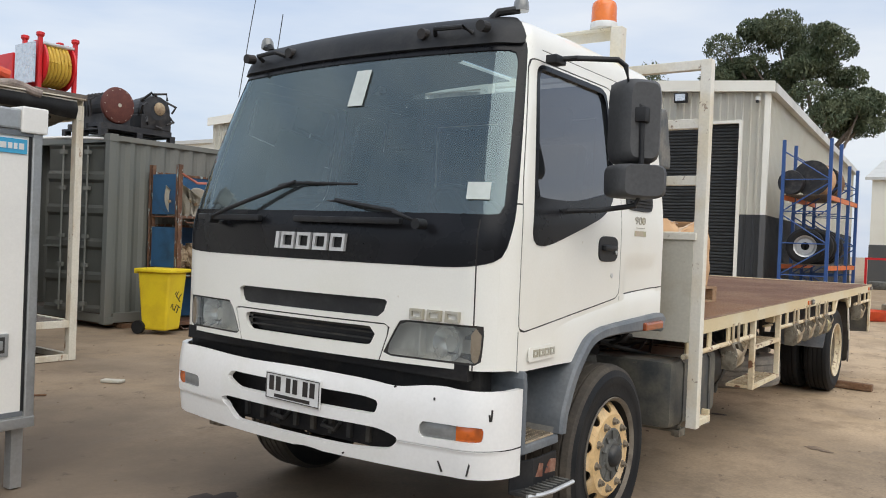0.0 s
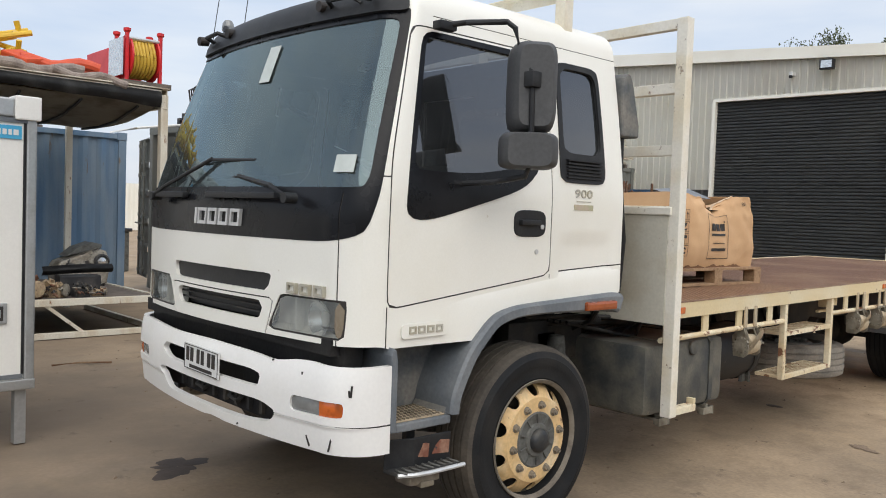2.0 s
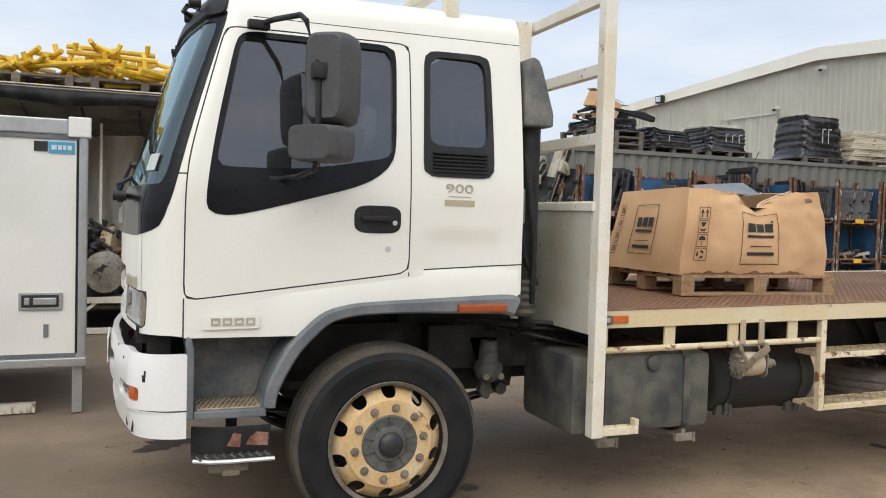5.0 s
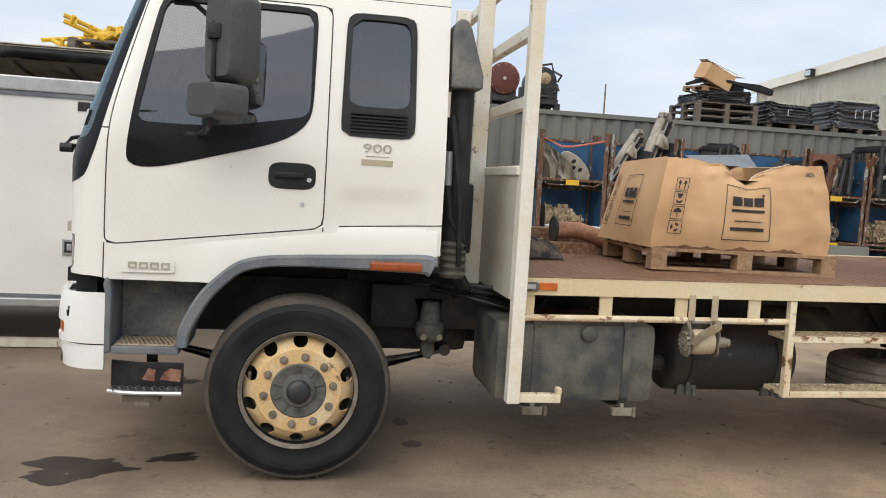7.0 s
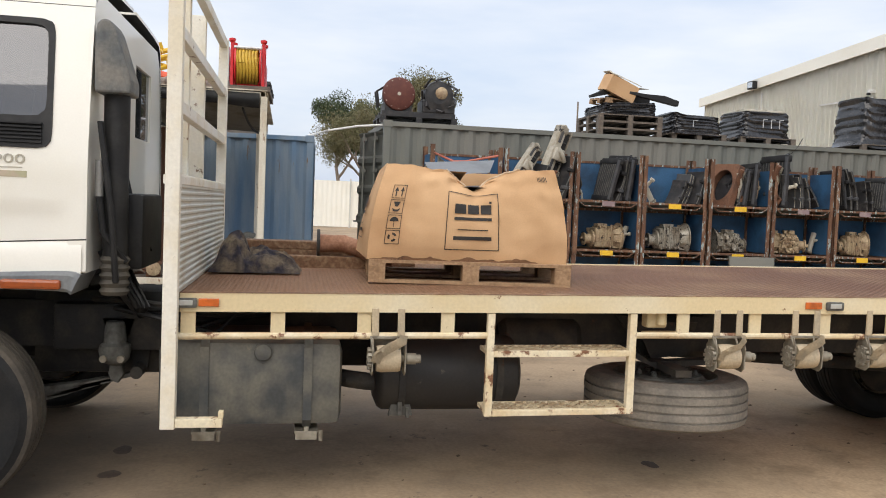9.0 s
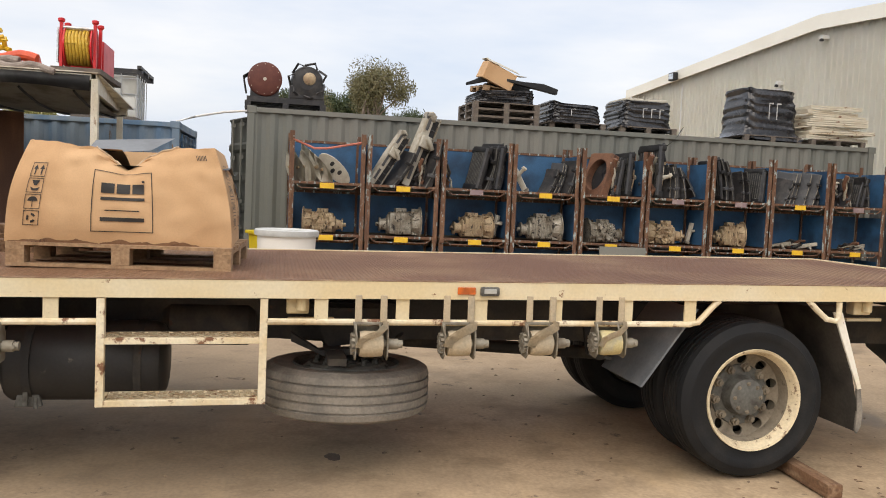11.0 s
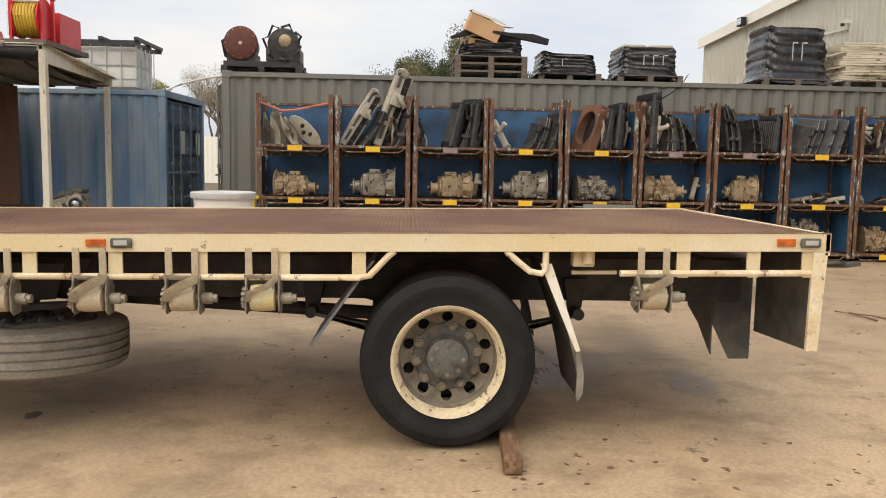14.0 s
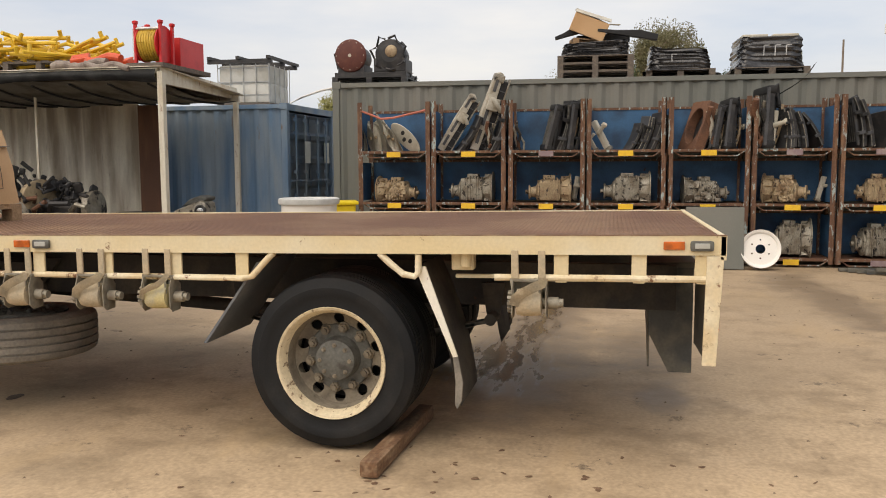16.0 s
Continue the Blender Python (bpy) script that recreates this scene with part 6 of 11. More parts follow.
# mudguards of the rear wheels, rear panel
for s in (1, -1):
    def rx(x):
        return 0.04 + s * (x - 0.04)
    bm = bmesh.new()
    slab(bm, [(6.03, 1.03), (6.045, 1.03), (5.715, 0.565), (5.70, 0.57)], "x", min(rx(0.55), rx(1.13)), max(rx(0.55), rx(1.13)))
    part("mudguard", bm, M_greyplast, truck, "grey sheet mudguard")
    bm = bmesh.new()
    def flap(u, v):
        k = max(0.0, (v - 0.80) / 0.20)
        half = 0.30 * (1 - 0.12 * (1 - math.sqrt(max(0.0, 1 - k * k))))
        return (rx(0.85 + half * (2 * u - 1)), 6.94 + 0.22 * v + 0.035 * math.sin(v * 3), 1.03 - 0.75 * v)
    sheet(bm, flap, 8, 24)
    bmesh.ops.solidify(bm, geom=bm.faces[:], thickness=0.02)
    mf = part("mud_flap", bm, M_flap, truck, "dusty black rubber mud flap", smooth=True)
    bm = bmesh.new()
    slab(bm, [(6.925, 1.03), (6.985, 1.03), (7.155, 0.56), (7.13, 0.555)], "x", min(rx(1.145), rx(1.16)), max(rx(1.145), rx(1.16)))
    part("flap_stay", bm, M_creamworn, mf, "cream flap stay")
    bm = bmesh.new()
    slab(bm, [(7.128, 0.558), (7.156, 0.558), (7.182, 0.42), (7.176, 0.32), (7.150, 0.275), (7.138, 0.30), (7.142, 0.42)], "x", min(rx(1.135), rx(1.155)), max(rx(1.135), rx(1.155)))
    part("flap_edge", bm, M_rubberdusty, mf, "dusty rolled flap edge", bevel=0.004)
    bm = bmesh.new()
    slab(bm, [(8.385, 1.02), (8.465, 1.02), (8.44, 0.48), (8.375, 0.48)], "x", min(rx(1.165), rx(1.19)), max(rx(1.165), rx(1.19)))
    bx(bm, min(rx(0.45), rx(1.165)), max(rx(0.45), rx(1.165)), 8.425, 8.44, 0.48, 1.0)
    part("rear_panel", lift(bm), M_creamrust, truck, "rusty cream rear corner panel", bevel=0.003)
    if s < 0:
        continue
    bm = bmesh.new()
    slab(bm, [(8.16, 0.87), (8.40, 0.87), (8.40, 0.252), (8.27, 0.252), (8.16, 0.47)], "x", min(rx(0.40), rx(0.412)), max(rx(0.40), rx(0.412)))
    rb = part("rear_bracket", lift(bm), M_tank, truck, "dark rear light bracket")
    bm = bmesh.new()
    slab(bm, [(rx(-0.10), 0.84), (rx(0.40), 0.84), (rx(0.40), 0.28), (rx(0.16), 0.44), (rx(-0.04), 0.52), (rx(-0.10), 0.66)], "y", 8.15, 8.16)
    part("bracket_web", lift(bm), M_tank, rb)
    part("bracket_flange", lift(box_bm(min(rx(-0.1), rx(0.42)), max(rx(-0.1), rx(0.42)), 8.10, 8.42, 0.87, 0.90)), M_tank, rb)
    bm = bmesh.new()
    slab(bm, [(rx(0.45), 1.0), (rx(1.165), 1.0), (rx(1.165), 0.475), (rx(0.45), 0.44)], "y", 8.405, 8.42)
    part("light_panel", lift(bm), M_tank, truck, "dark inner side of the rear panel")
    part("rear_lamp", lift(box_bm(min(rx(0.7), rx(1.05)), max(rx(0.7), rx(1.05)), 8.44, 8.47, 0.62, 0.74, 0.01)), M_amber, truck)

# headboard: frame, cross bars, ribbed sheet
HY = 1.115
HX0, HX1 = -1.22, 1.285
head = bmesh.new()
bx(head, HX1 - 0.07, HX1, HY - 0.035, HY + 0.035, 0.455, 2.807, 0.005)
hb = part("headboard", head, M_creamworn, truck, "worn white square-tube headboard frame")
part("post", box_bm(HX0, HX0 + 0.07, HY - 0.035, HY + 0.035, 0.455, 2.807, 0.005), M_creamworn, hb)
for z in (1.645, 2.006, 2.37, 2.745):
    part("cross_bar", box_bm(HX0 + 0.07, HX1 - 0.07, HY - 0.025, HY + 0.025, z, z + 0.062, 0.004), M_creamworn, hb)
for x in (-0.36, 0.415):
    part("upright", box_bm(x - 0.035, x + 0.035, HY - 0.135, HY - 0.041, 0.985, 2.80, 0.004), M_creamworn, hb, "deep worn cream channel upright")
part("toe", box_bm(HX1 - 0.065, HX1 - 0.005, HY + 0.035, HY + 0.26, 0.462, 0.505, 0.004), M_creamrust, hb)
part("toe_tip", box_bm(HX1 - 0.06, HX1 - 0.01, HY + 0.24, HY + 0.265, 0.505, 0.54, 0.004), M_cream, hb)
bm = bmesh.new()
prof = []
for k in range(16):
    z = 1.115 + k * 0.034
    prof += [(HY + 0.026, z), (HY + 0.026, z + 0.010), (HY + 0.033, z + 0.017), (HY + 0.033, z + 0.027)]
prof.append((HY + 0.026, 1.66))
slab(bm, prof + [(HY + 0.018, 1.66), (HY + 0.018, 1.115)], "x", HX0 + 0.07, HX1 - 0.07)
part("ribbed_sheet", bm, M_alu, hb, "pale ribbed metal sheet")
part("front_sheet", box_bm(HX0 + 0.07, HX1 - 0.07, HY - 0.04, HY - 0.028, 1.0, 1.665), M_alu, hb, "pale flat sheet")
part("cap_strip", box_bm(HX0 + 0.05, HX1 - 0.05, HY - 0.05, HY + 0.035, 1.655, 1.70, 0.004), M_creamworn, hb)
# beacon on a bar that stands on the cab roof
BY = 0.335
bm = bmesh.new()
slab(bm, [(0.945, 2.62), (1.015, 2.60), (1.015, 2.862), (0.945, 2.862)], "y", BY - 0.035, BY + 0.035)
bar = part("beacon_post", bm, M_creamworn, truck, "white steel beacon bar", bevel=0.004)
bm = bmesh.new()
slab(bm, [(CX * 2 - 0.945, 2.62), (CX * 2 - 1.015, 2.60), (CX * 2 - 1.015, 2.862), (CX * 2 - 0.945, 2.862)], "y", BY - 0.035, BY + 0.035)
part("post", bm, M_creamworn, bar, bevel=0.004)
bm = bmesh.new()
slab(bm, [(BY - 0.035, 2.862), (BY + 0.035, 2.862), (BY + 0.035, 2.80), (BY + 0.029, 2.80), (BY + 0.029, 2.856), (BY - 0.035, 2.856)], "x", CX * 2 - 0.944, 0.944)
part("cross_bar", bm, M_creamworn, bar)
bm = bmesh.new()
lathe(bm, [(0, 0.078), (0.03, 0.078), (0.036, 0.074)], (0.885, BY, 2.863), "z", 28)
bs = part("beacon_base", bm, M_plate, truck, "white beacon base", smooth=True)
bm = bmesh.new()
lathe(bm, [(0, 0.074), (0.09, 0.073), (0.112, 0.068), (0.122, 0.058), (0.124, 0)], (0.885, BY, 2.899), "z", 28)
part("beacon_dome", bm, M_orange, bs, "orange beacon dome", smooth=True)


# ---- ground ----
def ground_material():
    """Hard-packed dirt over concrete: ochre dust, grey-brown bare patches, damp brown blotches, small dark marks."""
    mt = surface("yard_concrete_dirt", (0.50, 0.37, 0.238), 0.8, second=(0.40, 0.295, 0.187), amount=0.5, scale=0.5, grain=0.14, grain_scale=38, bump=0.3)
    n, l = mt.node_tree.nodes, mt.node_tree.links
    b = n["Principled BSDF"]
    geo = n.new("ShaderNodeNewGeometry")
    sep = n.new("ShaderNodeSeparateXYZ")
    l.new(geo.outputs["Position"], sep.inputs[0])

    def noise_tex(scale, detail, rough=0.55, stretch=None):
        t = n.new("ShaderNodeTexNoise")
        t.inputs["Scale"].default_value, t.inputs["Detail"].default_value, t.inputs["Roughness"].default_value = scale, detail, rough
        if stretch:
            mp = n.new("ShaderNodeMapping")
            mp.inputs["Scale"].default_value = stretch
            mp.inputs["Rotation"].default_value = (0, 0, 0.35)
            l.new(geo.outputs["Position"], mp.inputs["Vector"])
            l.new(mp.outputs["Vector"], t.inputs["Vector"])
        else:
            l.new(geo.outputs["Position"], t.inputs["Vector"])
        return t.outputs["Fac"]

    def ramp(src, lo, hi, a=0.0, c=1.0):
        r = n.new("ShaderNodeMapRange")
        r.inputs["From Min"].default_value, r.inputs["From Max"].default_value = lo, hi
        r.inputs["To Min"].default_value, r.inputs["To Max"].default_value = a, c
        l.new(src, r.inputs["Value"])
        return r.outputs["Result"]

    def mix(fac, a, c):
        x = n.new("ShaderNodeMix")
        x.data_type = "RGBA"
        l.new(fac, x.inputs["Factor"])
        l.new(a, x.inputs["A"])
        x.inputs["B"].default_value = (*c, 1)
        return x.outputs["Result"]

    def math_(op, a, c):
        x = n.new("ShaderNodeMath")
        x.operation = op
        for k, v in enumerate((a, c)):
            if isinstance(v, float):
                x.inputs[k].default_value = v
            else:
                l.new(v, x.inputs[k])
        return x.outputs[0]
    col = b.inputs["Base Color"].links[0].from_socket
    blotch = ramp(noise_tex(2.1, 9, 0.70, (1.0, 0.8, 1.0)), 0.48, 0.64, 0.0, 0.6)
    col = mix(blotch, col, (0.21, 0.148, 0.088))
    dust = ramp(noise_tex(0.9, 8, 0.65, (0.55, 1.3, 1.0)), 0.54, 0.70, 0.0, 0.55)
    col = mix(dust, col, (0.55, 0.385, 0.21))
    # the bare grey-brown area spreads from the front of the truck, its border broken up by noise
    wob = ramp(noise_tex(0.5, 6), 0.3, 0.7, -3.0, 3.0)
    bare = ramp(math_("ADD", sep.outputs["Y"], wob), -2.5, 5.0, 0.93, 0.0)
    col = mix(bare, col, (0.105, 0.085, 0.066))
    # under and beyond the truck the dirt turns darker brown
    browned = ramp(math_("ADD", sep.outputs["X"], ramp(noise_tex(0.7, 7, 0.6), 0.3, 0.7, -1.6, 1.6)), -1.6, 1.4, 0.42, 0.0)
    col = mix(browned, col, (0.20, 0.145, 0.095))
    grit = ramp(noise_tex(14, 8, 0.7), 0.60, 0.72, 0.0, 0.35)
    col = mix(grit, col, (0.16, 0.118, 0.08))
    marks = ramp(noise_tex(2.6, 10, 0.74), 0.60, 0.665, 0.0, 0.8)
    col = mix(marks, col, (0.10, 0.075, 0.053))
    # damp earth left by standing water and drips: soft, ragged patches
    edge = ramp(noise_tex(2.4, 8, 0.62), 0.3, 0.7, -0.55, 0.55)
    wet = None
    for cx, cy, rx, ry in ((-1.2, 7.25, 1.5, 0.50), (-3.6, 7.3, 2.4, 0.42), (-1.9, 8.15, 0.9, 0.30), (-4.4, 10.5, 1.5, 0.30), (-6.2, 10.3, 1.2, 0.35), (-0.33, 8.32, 0.4, 0.14)):
        dx = math_("MULTIPLY", math_("SUBTRACT", sep.outputs["X"], cx), 1.0 / rx)
        dy = math_("MULTIPLY", math_("SUBTRACT", sep.outputs["Y"], cy), 1.0 / ry)
        d = math_("SQRT", math_("ADD", math_("MULTIPLY", dx, dx), math_("MULTIPLY", dy, dy)), 0.0)
        one = ramp(math_("ADD", d, edge), 0.55, 1.45, 1.0, 0.0)
        wet = one if wet is None else math_("MAXIMUM", wet, one)
    col = mix(math_("MULTIPLY", wet, 0.66), col, (0.15, 0.105, 0.066))
    pool = None
    ripple = ramp(noise_tex(5.0, 6, 0.6, (0.5, 2.2, 1.0)), 0.3, 0.7, -0.7, 0.7)
    for cx, cy, rx, ry in ((-1.15, 7.05, 0.75, 0.34), (-2.4, 7.2, 0.8, 0.2), (-3.9, 7.3, 1.2, 0.16)):
        dx = math_("MULTIPLY", math_("SUBTRACT", sep.outputs["X"], cx), 1.0 / rx)
        dy = math_("MULTIPLY", math_("SUBTRACT", sep.outputs["Y"], cy), 1.0 / ry)
        d = math_("SQRT", math_("ADD", math_("MULTIPLY", dx, dx), math_("MULTIPLY", dy, dy)), 0.0)
        one = ramp(math_("ADD", d, ripple), 0.30, 1.35, 1.0, 0.0)
        pool = one if pool is None else math_("MAXIMUM", pool, one)
    col = mix(math_("MULTIPLY", pool, 0.6), col, (0.065, 0.050, 0.037))
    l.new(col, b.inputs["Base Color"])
    dry = ramp(noise_tex(0.8, 7, 0.6, (1.0, 0.6, 1.0)), 0.50, 0.68, 0.88, 0.62)
    l.new(math_("MAXIMUM", math_("SUBTRACT", math_("SUBTRACT", dry, math_("MULTIPLY", wet, 0.28)), math_("MULTIPLY", pool, 0.5)), 0.08), b.inputs["Roughness"])
    return mt


M_ground = ground_material()
bm = bmesh.new()
xs = sorted(set([-900, -300, -120, -70] + list(np.arange(-40, 20.1, 0.75)) + [40, 120, 400]))
ys = sorted(set([-400, -120, -50] + list(np.arange(-20, 40.1, 0.75)) + [70, 150, 400, 900]))


def ground_z(x, y):
    f = 0.012 * noise.noise(Vector((x * 0.35, y * 0.35, 0))) + 0.006 * noise.noise(Vector((x * 1.3, y * 1.3, 5)))
    return f - 0.008


gv = [[bm.verts.new((x, y, ground_z(x, y) if -40 < x < 20 and -20 < y < 40 else -0.01)) for y in ys] for x in xs]
for i in range(len(xs) - 1):
    for j in range(len(ys) - 1):
        f = bm.faces.new((gv[i][j], gv[i + 1][j], gv[i + 1][j + 1], gv[i][j + 1]))
        f.smooth = True
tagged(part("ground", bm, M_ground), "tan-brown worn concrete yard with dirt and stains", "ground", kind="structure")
M_oil = surface("oil_soaked_dirt", (0.040, 0.028, 0.021), 0.62, spec=0.3, second=(0.075, 0.056, 0.042), scale=3, grain=0.15, bump=0.15)
M_oilspot = surface("old_oil_spot", (0.085, 0.058, 0.040), 0.7, second=(0.12, 0.085, 0.06), scale=6, grain=0.2, bump=0.15)
M_mud = surface("dark_dry_mud", (0.20, 0.145, 0.10), 0.9, second=(0.27, 0.195, 0.13), scale=6, grain=0.2, bump=0.3)


def stain(name, cx, cy, rx, ry, mt, seed, label, turn=0.0, z=0.006, ragged=1.0):
    """A thin uneven patch that lies on the ground."""
    bm = bmesh.new()
    rnd = random.Random(seed)
    n = 56
    ph = [rnd.uniform(0, 6.3) for _ in range(6)]
    rim = []
    for i in range(n):
        a = 2 * math.pi * i / n
        r = 1 + ragged * (0.28 * math.sin(2 * a + ph[0]) + 0.2 * math.sin(3 * a + ph[1]) + 0.13 * math.sin(5 * a + ph[2]) + 0.09 * math.sin(9 * a + ph[3]) + 0.06 * math.sin(14 * a + ph[4]))
        u, v = rx * r * math.cos(a), ry * r * math.sin(a)
        x, y = cx + u * math.cos(turn) - v * math.sin(turn), cy + u * math.sin(turn) + v * math.cos(turn)
        rim.append((x, y))
    mid = bm.verts.new((cx, cy, ground_z(cx, cy) + z))
    ring1 = [bm.verts.new(((x + cx) / 2, (y + cy) / 2, ground_z((x + cx) / 2, (y + cy) / 2) + z)) for x, y in rim]
    ring2 = [bm.verts.new((x, y, ground_z(x, y) + z * 0.4)) for x, y in rim]
    for i in range(n):
        j = (i + 1) % n
        bm.faces.new((mid, ring1[i], ring1[j]))
        bm.faces.new((ring1[i], ring2[i], ring2[j], ring1[j]))
    return tagged(part(name, bm, mt, smooth=True), label, "stain", kind="structure")


stain("oil_stain", 0.97, -1.13, 0.15, 0.30, M_oil, 3, "dark oil stain soaked into the yard", 0.2)
stain("oil_stain", -0.90, -0.95, 0.15, 0.19, M_oil, 11, "dark wet oil stain under the bumper", 0.1)
stain("oil_stain", 0.80, -0.66, 0.05, 0.16, M_oil, 8, "dark oil stain soaked into the yard", 0.3)
stain("oil_stain", 0.55, 0.70, 0.07, 0.06, M_oilspot, 5, "small dark oil spot", ragged=0.25)
stain("oil_stain", 0.08, 0.68, 0.10, 0.05, M_oilspot, 6, "small dark oil spot", ragged=0.25)
stain("oil_stain", 0.55, 3.98, 0.07, 0.05, M_oilspot, 28, "small dark oil spot", ragged=0.3)
for k, (x, y, a, b) in enumerate(((2.05, 8.9, 0.06, 0.08), (2.3, 7.9, 0.03, 0.08), (1.6, 3.2, 0.06, 0.10), (2.0, 8.45, 0.05, 0.12), (1.85, 8.75, 0.03, 0.05), (2.2, 9.1, 0.04, 0.05))):
    stain("mud_patch", x, y, a, b, M_mud, 20 + k, "dry dark mud patch on the yard", k * 0.7)
M_spot = surface("rusty_mud", (0.15, 0.085, 0.048), 0.9, second=(0.22, 0.14, 0.085), scale=9, grain=0.2, bump=0.2)
rnd = random.Random(41)
for k in range(46):
    a, b = rnd.uniform(0.005, 0.018), rnd.uniform(0.007, 0.026)
    stain("mud_patch", rnd.gauss(1.35, 0.28), rnd.gauss(7.45, 0.75), a, b, M_spot, 60 + k, "small rusty brown mud spot on the yard", rnd.uniform(0, 3), 0.004, 0.55)
# litter: crumbs of dirt and small twigs
bm = bmesh.new()
rnd = random.Random(7)
for k in range(900):
    x, y = rnd.uniform(-8, 4.2), rnd.uniform(-3, 16)
    s = rnd.uniform(0.004, 0.016)
    z = ground_z(x, y)
    p = [bm.verts.new((x + s * dx * rnd.uniform(0.5, 1.4), y + s * dy * rnd.uniform(0.5, 1.4), z + dz * s)) for dx, dy, dz in ((-1, -1, 0), (1, -1, 0), (0, 1, 0), (0, 0, 0.8))]
    for f in ((0, 1, 3), (1, 2, 3), (2, 0, 3)):
        bm.faces.new([p[i] for i in f])
tagged(part("gravel_crumbs", bm, M_mud), "loose crumbs of dirt and gravel", "gravel", kind="stuff")

# wooden chock by the rear wheel
M_oldwood = surface("weathered_brown_wood", (0.16, 0.085, 0.045), 0.85, second=(0.25, 0.16, 0.095), scale=5, streak=(1, 6, 6), grain=0.25, grain_scale=50, bump=0.4)
bm = bmesh.new()
vs = bx(bm, -0.52, 0.52, -0.05, 0.05, 0.0, 0.085, 0.018)
ob = part("timber_chock", bm, M_oldwood, smooth=True)
ob.matrix_basis = pose(0.975, 6.795, 0.0, 0, 0, -3.5)
tagged(ob, "brown weathered timber wheel chock on the ground", "timber")

# ---- load on the tray ----
M_pallet = surface("raw_pallet_wood", (0.36, 0.23, 0.13), 0.85, second=(0.27, 0.165, 0.09), scale=5, streak=(5, 1, 5), grain=0.2, grain_scale=60, bump=0.35)
M_greypallet = surface("grey_pallet_wood", (0.12, 0.10, 0.085), 0.9, second=(0.19, 0.155, 0.12), scale=5, streak=(5, 1, 5), grain=0.25, grain_scale=60, bump=0.35)
M_card = surface("brown_cardboard", (0.62, 0.395, 0.215), 0.8, second=(0.53, 0.32, 0.165), amount=0.6, scale=1.7, spots=(0.36, 0.20, 0.10), spot_amount=0.10, spot_scale=3.2, grain=0.05, grain_scale=150, bump=0.12)


def pallet(m, w=1.2, d=1.0, h=0.13, mt=None, label="raw wooden pallet", planks=6):
    """A pallet with blocks, stringers and deck boards, each a part."""
    mt = mt or M_pallet
    e = thing("pallet", label, "pallet")
    bm = bmesh.new()
    bx(bm, 0, 0.10, 0, 0.10, 0, 1, 0.006)
    for x in (0, w / 2 - 0.05, w - 0.10):
        for y in (0, d / 2 - 0.05, d - 0.10):
            part("block", box_bm(x, x + 0.10, y, y + 0.10, 0.018, h - 0.036, 0.003), mt, e, local=True)
    bm.free()
    for y in (0, d / 2 - 0.05, d - 0.10):
        part("bottom_board", box_bm(0, w, y, y + 0.10, 0, 0.018), mt, e, local=True)
    for x in (0, w / 2 - 0.05, w - 0.10):
        part("stringer", box_bm(x, x + 0.10, 0, d, h - 0.036, h - 0.018), mt, e, local=True)
    for k in range(planks):
        y = k * (d - 0.12) / (planks - 1)
        part("deck_board", box_bm(0, w, y, y + 0.12, h - 0.018, h), mt, e, local=True)
    e.matrix_basis = m
    return e


DZ = 1.116 + tray_z(2.7)
pallet(Matrix.Translation((0.60, 2.13, DZ)) @ Matrix.Rotation(radians(90 - 3.5), 4, "Z"), 1.22, 1.0, 0.135, M_pallet, "raw wooden pallet on the truck deck")


M_liner = surface("grey_liner_sheet", (0.17, 0.18, 0.19), 0.45, second=(0.12, 0.125, 0.13), scale=5, grain=0.06, bump=0.08)
M_tornedge = surface("torn_cardboard_edge", (0.60, 0.46, 0.32), 0.9, second=(0.46, 0.31, 0.19), scale=20, grain=0.12, bump=0.3)


